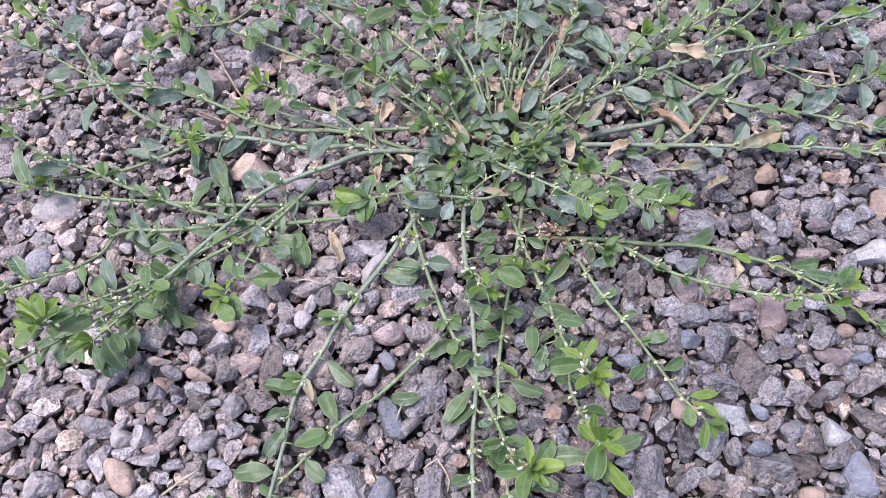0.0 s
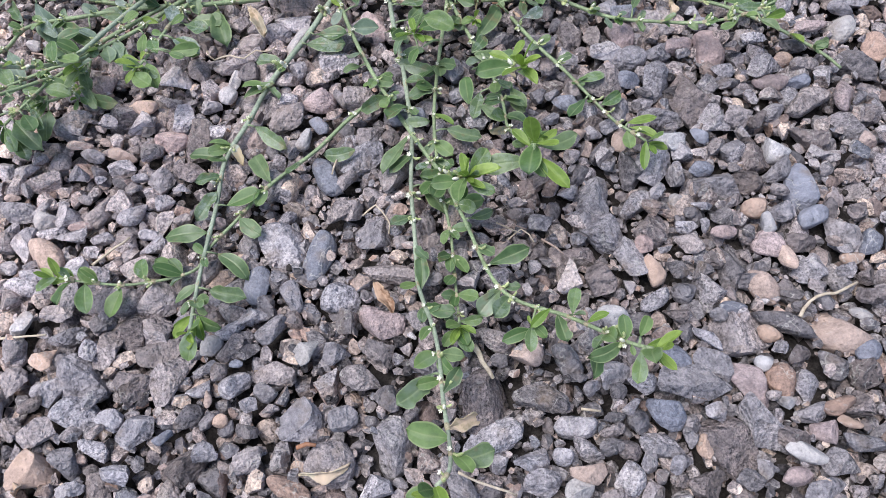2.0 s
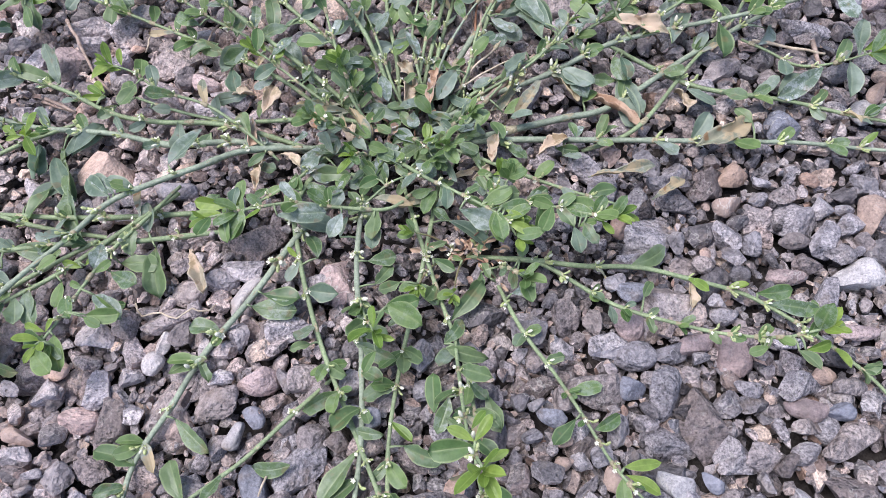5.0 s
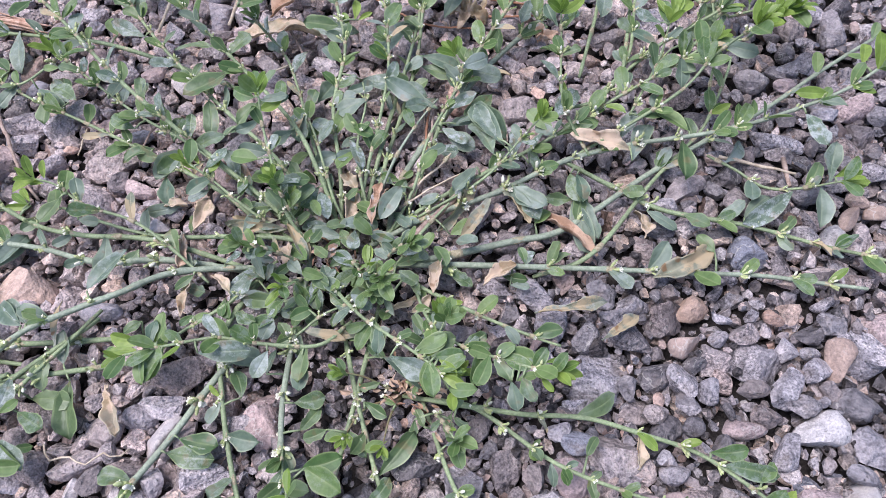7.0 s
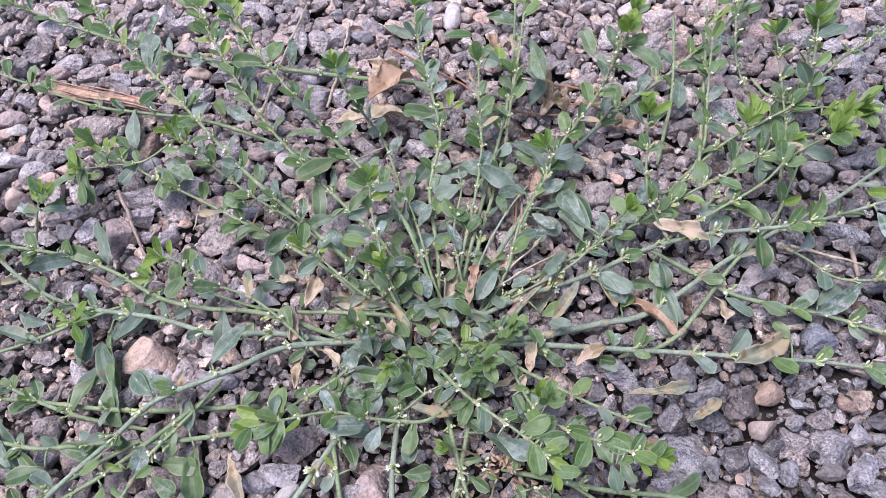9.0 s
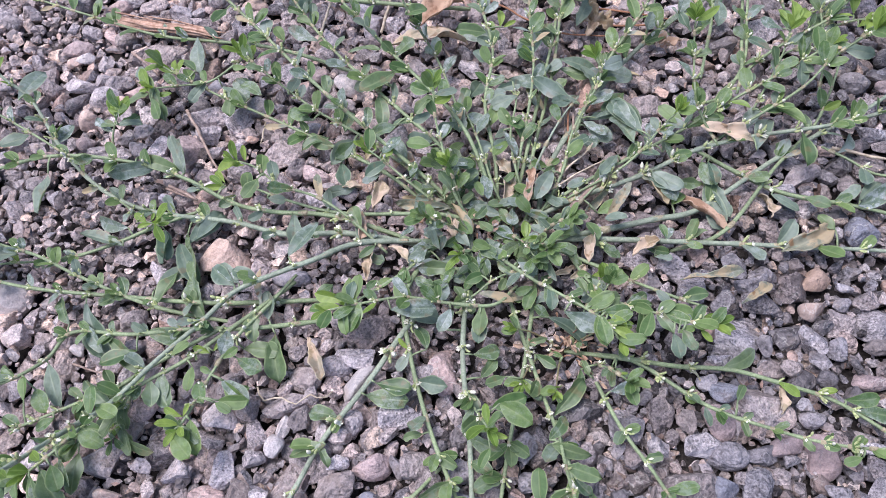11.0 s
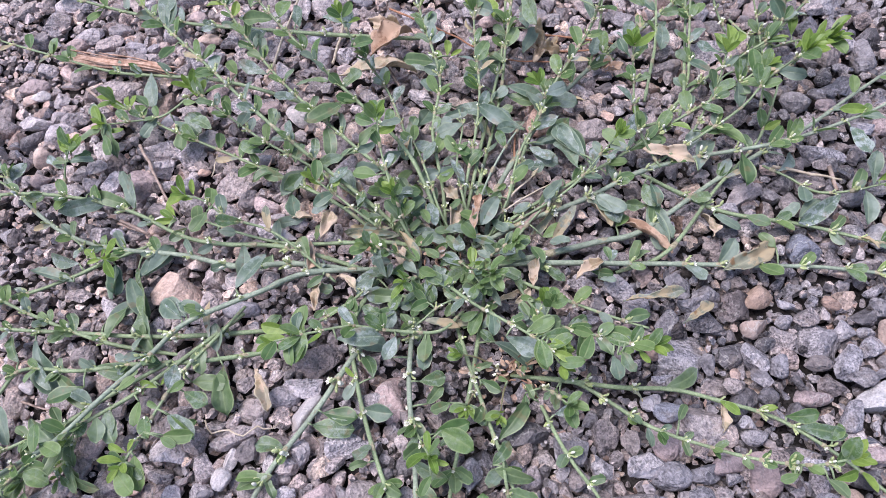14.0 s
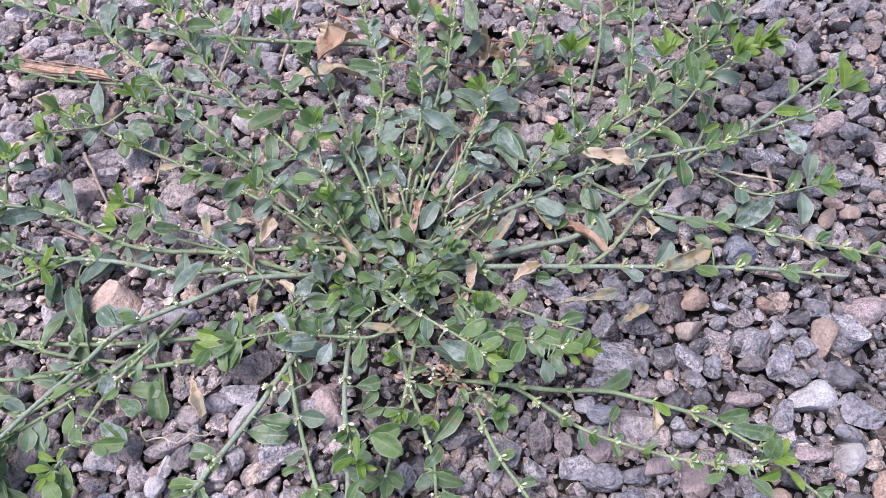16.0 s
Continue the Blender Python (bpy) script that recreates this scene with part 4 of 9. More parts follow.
leaf(LEAVES, -0.098, 0.202, 0.018, 149, 7, 17)
leaf(LEAVES, -0.079, 0.252, 0.006, -81, 6, 28)
leaf(FADES, -0.086, 0.195, 0.009, 113, 7, 23)
leaf(LEAVES, -0.040, 0.193, 0.021, 88, 7, 11)
leaf(LEAVES, -0.042, 0.189, 0.021, -87, 7, 12)
leaf(LEAVES, -0.035, 0.190, 0.020, -114, 7, 13)
leaf(YOUNGS, -0.045, 0.191, 0.021, -173, 7, 12)
leaf(LEAVES, -0.019, 0.196, 0.006, -9, 7, 20)
leaf(LEAVES, -0.004, 0.176, 0.006, 109, 7, 13)
leaf(LEAVES, 0.007, 0.193, 0.016, -111, 7, 12)
leaf(LEAVES, 0.021, 0.191, 0.013, -93, 7, 13)
leaf(LEAVES, 0.017, 0.202, 0.010, -143, 7, 9)
leaf(YOUNGS, -0.013, 0.176, 0.006, 132, 7, 7)
leaf(LEAVES, -0.012, 0.174, 0.006, -127, 7, 10)
leaf(LEAVES, 0.018, 0.174, 0.006, 10, 7, 13)
leaf(LEAVES, 0.027, 0.146, 0.018, 16, 7, 16)
leaf(LEAVES, -0.004, 0.136, 0.006, -162, 7, 9)
leaf(LEAVES, -0.031, 0.153, 0.006, -8, 7, 20)
leaf(LEAVES, -0.140, 0.169, 0.014, -159, 7, 18)
leaf(LEAVES, -0.138, 0.179, 0.014, -10, 6, 19)
leaf(LEAVES, -0.089, 0.191, 0.010, -82, 7, 14)
leaf(LEAVES, -0.126, 0.156, 0.016, -62, 6, 16)
leaf(YOUNGS, -0.105, 0.169, 0.013, 164, 7, 9)
leaf(YOUNGS, -0.104, 0.170, 0.013, 63, 7, 5)
leaf(LEAVES, -0.092, 0.167, 0.013, -27, 6, 15)
leaf(LEAVES, -0.095, 0.145, 0.019, -3, 6, 14)
leaf(LEAVES, -0.104, 0.130, 0.025, 163, 7, 12)
leaf(LEAVES, -0.103, 0.130, 0.025, -83, 7, 7)
leaf(LEAVES, -0.102, 0.130, 0.024, -50, 6, 7)
leaf(YOUNGS, -0.105, 0.130, 0.025, -119, 7, 5)
leaf(YOUNGS, -0.142, 0.139, 0.010, 175, 7, 13)
leaf(LEAVES, -0.141, 0.137, 0.010, -133, 7, 6)
leaf(LEAVES, -0.142, 0.136, 0.010, -51, 6, 12)
leaf(LEAVES, 0.001, 0.231, 0.006, 166, 7, 13)
leaf(LEAVES, 0.015, 0.220, 0.006, 92, 7, 10)
leaf(LEAVES, 0.019, 0.216, 0.006, 84, 7, 11)
leaf(LEAVES, 0.016, 0.215, 0.006, -165, 7, 9)
leaf(LEAVES, 0.027, 0.236, 0.006, 44, 7, 11)
leaf(FADES, 0.020, 0.204, 0.010, -10, 7, 18)
leaf(LEAVES, 0.075, 0.187, 0.030, 5, 7, 11)
leaf(LEAVES, 0.069, 0.189, 0.029, 27, 7, 14)
leaf(YOUNGS, 0.077, 0.183, 0.030, -10, 7, 12)
leaf(YOUNGS, 0.078, 0.180, 0.030, -30, 7, 13)
leaf(LEAVES, 0.075, 0.186, 0.030, -83, 7, 15)
leaf(LEAVES, 0.054, 0.194, 0.006, -28, 7, 22)
leaf(LEAVES, 0.098, 0.189, 0.028, -112, 7, 14)
leaf(LEAVES, 0.115, 0.184, 0.030, 102, 7, 6)
leaf(YOUNGS, 0.119, 0.185, 0.031, 17, 7, 5)
leaf(LEAVES, 0.114, 0.183, 0.030, -38, 7, 5)
leaf(LEAVES, 0.110, 0.179, 0.030, -64, 7, 10)
leaf(LEAVES, 0.105, 0.232, 0.006, -14, 7, 11)
leaf(LEAVES, 0.134, 0.171, 0.006, 20, 7, 18)
leaf(LEAVES, 0.185, 0.157, 0.006, 3, 7, 15)
leaf(LEAVES, 0.203, 0.146, 0.006, 49, 7, 10)
leaf(LEAVES, 0.190, 0.129, 0.029, 51, 7, 8)
leaf(LEAVES, 0.176, 0.127, 0.022, 88, 7, 8)
leaf(LEAVES, 0.178, 0.128, 0.023, -161, 7, 9)
leaf(YOUNGS, 0.189, 0.125, 0.028, 11, 7, 11)
leaf(LEAVES, 0.187, 0.125, 0.027, -46, 7, 10)
leaf(LEAVES, 0.136, 0.154, 0.010, 57, 7, 9)
leaf(LEAVES, 0.122, 0.152, 0.008, -89, 7, 10)
leaf(LEAVES, 0.083, 0.171, 0.006, -102, 7, 9)
leaf(LEAVES, 0.072, 0.165, 0.006, 118, 7, 8)
leaf(LEAVES, 0.053, 0.183, 0.006, -156, 7, 9)
leaf(LEAVES, 0.053, 0.132, 0.012, -28, 7, 17)
leaf(LEAVES, 0.052, 0.134, 0.011, 50, 7, 13)
leaf(LEAVES, -0.126, 0.366, 0.052, 84, 8, 18)
leaf(LEAVES, -0.163, 0.433, 0.006, 79, 8, 19)
leaf(LEAVES, -0.084, 0.388, 0.046, 94, 8, 20)
leaf(LEAVES, -0.088, 0.411, 0.006, -155, 7, 17)
leaf(LEAVES, -0.067, 0.414, 0.006, 103, 8, 16)
leaf(LEAVES, -0.053, 0.423, 0.006, -5, 7, 15)
leaf(LEAVES, -0.014, 0.448, 0.006, -37, 6, 25)
leaf(LEAVES, 0.026, 0.413, 0.032, 12, 7, 16)
leaf(LEAVES, 0.040, 0.399, 0.035, -31, 7, 21)
leaf(LEAVES, 0.050, 0.457, 0.006, -13, 7, 21)
leaf(LEAVES, 0.075, 0.410, 0.034, -78, 6, 34)
leaf(LEAVES, 0.107, 0.385, 0.047, 109, 8, 18)
leaf(LEAVES, 0.123, 0.415, 0.025, 88, 8, 15)
leaf(LEAVES, 0.119, 0.381, 0.060, 19, 7, 14)
leaf(LEAVES, 0.122, 0.379, 0.060, -36, 7, 20)
leaf(YOUNGS, 0.230, 0.413, 0.039, 62, 8, 18)
leaf(LEAVES, 0.225, 0.401, 0.048, 21, 8, 18)
leaf(LEAVES, 0.021, 0.333, 0.014, 22, 7, 13)
leaf(LEAVES, 0.040, 0.320, 0.019, -154, 7, 16)
leaf(LEAVES, 0.064, 0.350, 0.009, -21, 7, 20)
leaf(LEAVES, 0.073, 0.323, 0.016, -155, 7, 17)
leaf(LEAVES, 0.101, 0.334, 0.006, -123, 6, 24)
leaf(LEAVES, 0.006, 0.300, 0.021, -140, 7, 12)
leaf(LEAVES, 0.026, 0.294, 0.010, -145, 7, 14)
leaf(LEAVES, 0.053, 0.280, 0.006, 136, 7, 13)
leaf(LEAVES, 0.067, 0.291, 0.012, 28, 7, 13)
leaf(LEAVES, 0.081, 0.253, 0.006, 28, 7, 13)
leaf(LEAVES, 0.056, 0.246, 0.006, -16, 7, 11)
leaf(LEAVES, -0.016, 0.268, 0.014, 93, 7, 11)
leaf(LEAVES, -0.000, 0.270, 0.022, 10, 7, 14)
leaf(LEAVES, 0.009, 0.262, 0.016, 49, 7, 14)
leaf(LEAVES, -0.005, 0.266, 0.006, -179, 7, 10)
leaf(LEAVES, 0.003, 0.260, 0.006, 37, 7, 12)
leaf(FADES, 0.000, 0.257, 0.006, -174, 7, 25)
leaf(FADES, 0.005, 0.258, 0.006, -54, 6, 22)
leaf(LEAVES, 0.029, 0.256, 0.006, 27, 7, 14)
leaf(LEAVES, 0.029, 0.256, 0.006, 179, 7, 15)
leaf(LEAVES, 0.030, 0.255, 0.006, -48, 6, 13)
leaf(LEAVES, 0.044, 0.254, 0.006, -24, 7, 13)
leaf(YOUNGS, 0.044, 0.236, 0.006, 93, 7, 11)
leaf(YOUNGS, 0.041, 0.237, 0.006, -5, 7, 12)
leaf(LEAVES, 0.038, 0.236, 0.006, 148, 7, 12)
leaf(LEAVES, 0.043, 0.235, 0.006, -110, 7, 11)
leaf(LEAVES, 0.024, 0.237, 0.006, -63, 6, 10)
leaf(LEAVES, 0.041, 0.235, 0.006, -140, 7, 13)
leaf(LEAVES, 0.020, 0.229, 0.006, -75, 7, 14)
leaf(TUFTS, 0.017, 0.221, 0.006, 132, 7, 8)
leaf(TUFTS, 0.018, 0.215, 0.006, 125, 7, 10)
leaf(LEAVES, 0.008, 0.219, 0.006, -172, 7, 17)
leaf(LEAVES, 0.008, 0.216, 0.006, -140, 7, 8)
leaf(TUFTS, 0.017, 0.215, 0.006, -116, 7, 8)
leaf(LEAVES, 0.018, 0.213, 0.006, -38, 7, 8)
leaf(LEAVES, 0.055, 0.221, 0.006, 158, 7, 14)
leaf(LEAVES, 0.069, 0.220, 0.012, 125, 7, 9)
leaf(TUFTS, 0.074, 0.212, 0.016, 177, 7, 7)
leaf(YOUNGS, 0.074, 0.211, 0.017, 14, 7, 10)
leaf(LEAVES, 0.074, 0.210, 0.017, -49, 7, 9)
leaf(LEAVES, 0.080, 0.237, 0.006, -37, 7, 11)
leaf(LEAVES, -0.007, 0.234, 0.006, -120, 7, 16)
leaf(LEAVES, -0.018, 0.220, 0.006, -75, 6, 10)
leaf(LEAVES, 0.056, 0.278, 0.006, -108, 6, 19)
leaf(LEAVES, 0.083, 0.271, 0.010, 63, 7, 16)
leaf(LEAVES, 0.034, 0.215, 0.006, -114, 7, 8)
leaf(TUFTS, 0.023, 0.245, 0.006, 27, 7, 9)
leaf(TUFTS, 0.014, 0.248, 0.006, 55, 7, 8)
leaf(TUFTS, 0.021, 0.234, 0.006, -126, 7, 7)
leaf(LEAVES, 0.046, 0.245, 0.006, -30, 7, 9)
leaf(LEAVES, 0.039, 0.219, 0.015, -41, 7, 11)
leaf(LEAVES, 0.000, 0.236, 0.006, 148, 7, 10)
leaf(TUFTS, 0.010, 0.239, 0.006, -130, 7, 10)
leaf(LEAVES, 0.029, 0.221, 0.010, -40, 7, 9)
leaf(LEAVES, 0.057, 0.237, 0.006, 20, 7, 11)
leaf(LEAVES, 0.061, 0.248, 0.006, 13, 7, 11)
leaf(LEAVES, 0.042, 0.266, 0.006, 147, 7, 10)
leaf(LEAVES, 0.026, 0.263, 0.006, 125, 7, 10)
leaf(LEAVES, 0.052, 0.274, 0.006, 42, 7, 11)
leaf(LEAVES, 0.066, 0.269, 0.006, 20, 7, 11)
leaf(LEAVES, -0.001, 0.251, 0.007, 155, 7, 9)
leaf(LEAVES, 0.022, 0.197, 0.013, -95, 7, 17)
leaf(LEAVES, 0.010, 0.202, 0.006, 28, 7, 9)
leaf(LEAVES, 0.053, 0.201, 0.025, -88, 7, 12)
leaf(LEAVES, 0.040, 0.212, 0.018, -128, 7, 11)
leaf(FADES, 0.044, 0.205, 0.006, -167, 7, 16)
leaf(LEAVES, 0.071, 0.190, 0.029, 29, 7, 12)
leaf(YOUNGS, 0.073, 0.188, 0.029, -5, 7, 10)
leaf(YOUNGS, 0.078, 0.186, 0.030, -44, 7, 11)
leaf(LEAVES, 0.073, 0.185, 0.030, -75, 7, 14)
leaf(LEAVES, 0.059, 0.188, 0.027, -30, 7, 18)
leaf(LEAVES, 0.071, 0.200, 0.020, 117, 7, 9)
leaf(LEAVES, 0.047, 0.175, 0.006, -34, 7, 12)
leaf(LEAVES, 0.022, 0.163, 0.006, 56, 7, 12)
leaf(LEAVES, 0.033, 0.163, 0.008, -155, 7, 10)
leaf(LEAVES, 0.095, 0.191, 0.026, -100, 7, 14)
leaf(LEAVES, 0.103, 0.188, 0.029, -25, 7, 12)
leaf(LEAVES, 0.108, 0.178, 0.029, 19, 7, 8)
leaf(YOUNGS, 0.117, 0.180, 0.031, -57, 7, 8)
leaf(LEAVES, 0.106, 0.178, 0.029, -80, 7, 11)
leaf(TUFTS, 0.067, 0.177, 0.006, 76, 7, 5)
leaf(LEAVES, 0.068, 0.168, 0.006, -92, 7, 8)
leaf(LEAVES, 0.083, 0.168, 0.006, -99, 7, 8)
leaf(LEAVES, 0.084, 0.169, 0.006, -31, 7, 7)
leaf(LEAVES, 0.081, 0.158, 0.006, 15, 7, 11)
leaf(TUFTS, 0.060, 0.174, 0.006, 162, 7, 5)
leaf(YOUNGS, -0.152, 0.091, 0.090, 141, 8, 14)
leaf(YOUNGS, -0.152, 0.091, 0.090, 118, 8, 14)
leaf(YOUNGS, -0.152, 0.092, 0.089, 82, 7, 11)
leaf(LEAVES, -0.152, 0.091, 0.087, 37, 7, 12)
leaf(YOUNGS, -0.153, 0.089, 0.090, 171, 8, 12)
leaf(LEAVES, -0.151, 0.088, 0.090, -146, 7, 8)
leaf(LEAVES, -0.149, 0.090, 0.084, 23, 7, 15)
leaf(LEAVES, -0.171, 0.104, 0.045, -71, 6, 16)
leaf(LEAVES, -0.179, 0.114, 0.014, -84, 7, 13)
leaf(LEAVES, -0.174, 0.112, 0.014, -61, 6, 17)
leaf(LEAVES, -0.163, 0.115, 0.018, -54, 6, 14)
leaf(LEAVES, -0.170, 0.124, 0.012, 14, 7, 13)
leaf(LEAVES, -0.158, 0.131, 0.011, -105, 7, 14)
leaf(LEAVES, -0.169, 0.102, 0.044, -153, 7, 15)
leaf(LEAVES, -0.048, 0.298, 0.008, -126, 7, 20)
leaf(LEAVES, -0.026, 0.298, 0.020, -148, 7, 16)
leaf(LEAVES, -0.032, 0.279, 0.021, 49, 7, 14)
leaf(LEAVES, -0.006, 0.279, 0.028, 171, 7, 13)
leaf(YOUNGS, -0.033, 0.276, 0.020, 28, 7, 8)
leaf(YOUNGS, -0.043, 0.283, 0.007, 142, 7, 7)
leaf(FADES, -0.043, 0.284, 0.007, 71, 7, 9)
leaf(LEAVES, -0.017, 0.268, 0.015, 75, 7, 8)
leaf(LEAVES, -0.010, 0.263, 0.011, 144, 7, 8)
leaf(LEAVES, -0.035, 0.276, 0.006, -142, 7, 11)
leaf(LEAVES, -0.056, 0.282, 0.008, -77, 6, 15)
leaf(LEAVES, -0.047, 0.267, 0.006, -157, 7, 16)
leaf(LEAVES, -0.041, 0.239, 0.010, 115, 7, 14)
leaf(LEAVES, -0.003, 0.267, 0.006, -148, 7, 9)
leaf(LEAVES, 0.001, 0.272, 0.024, -15, 7, 13)
leaf(LEAVES, 0.005, 0.287, 0.014, -57, 6, 10)
leaf(LEAVES, 0.019, 0.275, 0.011, -122, 7, 14)
leaf(LEAVES, 0.012, 0.267, 0.006, -131, 7, 13)
leaf(LEAVES, -0.000, 0.262, 0.006, 63, 7, 10)
leaf(FADES, 0.008, 0.297, 0.020, 97, 7, 14)
leaf(LEAVES, -0.006, 0.294, 0.036, -146, 7, 11)
leaf(YOUNGS, -0.005, 0.298, 0.039, 28, 7, 11)
leaf(LEAVES, 0.035, 0.294, 0.013, -127, 7, 13)
leaf(LEAVES, 0.042, 0.306, 0.013, 176, 7, 10)
leaf(LEAVES, 0.032, 0.300, 0.014, -61, 6, 18)
leaf(LEAVES, 0.031, 0.251, 0.006, 164, 7, 15)
leaf(LEAVES, 0.035, 0.256, 0.006, 47, 7, 11)
leaf(LEAVES, 0.037, 0.255, 0.006, -88, 7, 11)
leaf(FADES, 0.008, 0.256, 0.006, -53, 7, 16)
leaf(TUFTS, 0.032, 0.270, 0.006, 28, 7, 10)
leaf(FADES, 0.005, 0.255, 0.006, -178, 7, 28)
leaf(TUFTS, 0.056, 0.282, 0.006, 165, 7, 9)
leaf(TUFTS, 0.057, 0.283, 0.006, 33, 7, 7)
leaf(LEAVES, 0.060, 0.280, 0.006, -125, 7, 17)
leaf(LEAVES, 0.079, 0.312, 0.009, 13, 7, 15)
leaf(LEAVES, 0.102, 0.297, 0.020, 118, 7, 21)
leaf(LEAVES, 0.078, 0.308, 0.008, -34, 7, 16)
leaf(LEAVES, 0.073, 0.300, 0.007, -15, 7, 12)
leaf(LEAVES, 0.089, 0.286, 0.008, -111, 6, 18)
leaf(FADES, 0.093, 0.281, 0.008, -111, 7, 31)
leaf(LEAVES, 0.111, 0.280, 0.010, -51, 7, 21)
leaf(LEAVES, 0.114, 0.274, 0.010, -64, 7, 16)
leaf(LEAVES, 0.118, 0.290, 0.009, 68, 7, 9)
leaf(LEAVES, 0.137, 0.283, 0.011, -81, 7, 15)
leaf(LEAVES, 0.138, 0.272, 0.006, 178, 7, 13)
leaf(LEAVES, 0.142, 0.272, 0.006, -73, 7, 22)
leaf(TUFTS, 0.120, 0.259, 0.006, 45, 7, 10)
leaf(LEAVES, 0.133, 0.304, 0.012, 154, 7, 13)
leaf(TUFTS, 0.137, 0.307, 0.014, 11, 7, 15)
leaf(YOUNGS, 0.059, 0.260, 0.006, 18, 7, 7)
leaf(LEAVES, 0.046, 0.253, 0.006, -39, 7, 15)
leaf(LEAVES, -0.062, 0.244, 0.006, -119, 7, 10)
leaf(LEAVES, -0.045, 0.245, 0.006, -55, 6, 13)
leaf(LEAVES, -0.021, 0.237, 0.006, 35, 7, 9)
leaf(LEAVES, -0.033, 0.230, 0.009, -141, 7, 10)
leaf(LEAVES, -0.007, 0.234, 0.006, -118, 7, 17)
leaf(LEAVES, -0.018, 0.220, 0.006, -90, 7, 9)
leaf(TUFTS, -0.031, 0.212, 0.006, -132, 7, 7)
leaf(LEAVES, -0.023, 0.213, 0.006, -147, 7, 9)
leaf(LEAVES, -0.022, 0.211, 0.006, -56, 7, 14)
leaf(LEAVES, 0.005, 0.222, 0.006, -162, 7, 16)
leaf(LEAVES, 0.001, 0.223, 0.006, 19, 7, 9)
leaf(TUFTS, 0.008, 0.220, 0.006, -122, 7, 9)
leaf(TUFTS, 0.009, 0.218, 0.006, -54, 7, 7)
leaf(TUFTS, 0.020, 0.220, 0.006, 146, 7, 10)
leaf(TUFTS, 0.021, 0.213, 0.012, 136, 7, 9)
leaf(LEAVES, 0.021, 0.227, 0.006, -79, 7, 12)
leaf(TUFTS, 0.029, 0.235, 0.006, -61, 7, 9)
leaf(TUFTS, 0.036, 0.239, 0.006, 168, 7, 10)
leaf(TUFTS, 0.040, 0.239, 0.006, -151, 7, 9)
leaf(YOUNGS, 0.045, 0.238, 0.006, 92, 7, 9)
leaf(LEAVES, 0.051, 0.232, 0.006, -158, 7, 15)
leaf(TUFTS, 0.047, 0.222, 0.006, 99, 7, 10)
leaf(YOUNGS, 0.050, 0.235, 0.006, 7, 7, 6)
leaf(YOUNGS, 0.048, 0.232, 0.006, -42, 7, 6)
leaf(YOUNGS, -0.039, 0.192, 0.020, 105, 7, 8)
leaf(LEAVES, -0.053, 0.209, 0.006, -143, 7, 9)
leaf(LEAVES, -0.045, 0.213, 0.006, -79, 7, 16)
leaf(LEAVES, -0.021, 0.191, 0.018, -1, 7, 21)
leaf(LEAVES, 0.005, 0.186, 0.006, 85, 7, 11)
leaf(TUFTS, 0.015, 0.206, 0.006, -126, 7, 11)
leaf(LEAVES, 0.015, 0.205, 0.006, -76, 7, 10)
leaf(LEAVES, 0.004, 0.212, 0.006, -104, 7, 12)
leaf(LEAVES, 0.051, 0.204, 0.024, -73, 7, 14)
leaf(LEAVES, 0.048, 0.206, 0.006, -162, 7, 11)
leaf(TUFTS, 0.067, 0.228, 0.008, -70, 7, 9)
leaf(TUFTS, 0.063, 0.240, 0.006, 19, 7, 9)
leaf(LEAVES, 0.082, 0.234, 0.006, -32, 7, 11)
leaf(TUFTS, 0.115, 0.238, 0.006, 106, 7, 9)
leaf(LEAVES, 0.115, 0.238, 0.006, 67, 7, 8)
leaf(LEAVES, 0.108, 0.228, 0.006, -12, 7, 9)
leaf(YOUNGS, 0.078, 0.214, 0.011, 17, 7, 10)
leaf(LEAVES, 0.073, 0.212, 0.016, -57, 7, 11)
leaf(LEAVES, 0.066, 0.209, 0.015, -71, 7, 10)
leaf(LEAVES, 0.070, 0.192, 0.028, 10, 7, 15)
leaf(TUFTS, 0.077, 0.187, 0.030, 7, 7, 11)
leaf(LEAVES, 0.099, 0.188, 0.028, 163, 7, 10)
leaf(LEAVES, 0.101, 0.189, 0.028, -8, 7, 15)
leaf(TUFTS, -0.145, 0.134, 0.030, 103, 8, 13)
leaf(TUFTS, -0.145, 0.139, 0.028, -24, 6, 13)
leaf(YOUNGS, -0.139, 0.143, 0.018, -132, 7, 11)
leaf(YOUNGS, -0.142, 0.148, 0.011, -117, 7, 12)
leaf(LEAVES, -0.141, 0.148, 0.011, -80, 6, 15)
leaf(LEAVES, -0.140, 0.139, 0.018, -103, 6, 13)
leaf(LEAVES, -0.156, 0.131, 0.019, -4, 6, 11)
leaf(LEAVES, -0.154, 0.128, 0.019, -18, 6, 13)
leaf(YOUNGS, -0.143, 0.130, 0.010, 114, 8, 8)
leaf(YOUNGS, -0.143, 0.129, 0.010, -153, 7, 4)
leaf(YOUNGS, -0.143, 0.129, 0.010, 68, 7, 6)
leaf(TUFTS, -0.143, 0.128, 0.010, -91, 6, 7)
leaf(TUFTS, -0.142, 0.129, 0.010, -40, 6, 7)
leaf(LEAVES, -0.140, 0.131, 0.010, -32, 6, 19)
leaf(LEAVES, -0.139, 0.133, 0.010, -68, 6, 13)
leaf(TUFTS, -0.156, 0.129, 0.019, -170, 7, 9)
leaf(TUFTS, -0.170, 0.136, 0.014, -143, 7, 9)
leaf(LEAVES, -0.161, 0.116, 0.029, -165, 7, 6)
leaf(LEAVES, -0.130, 0.155, 0.016, -70, 6, 15)
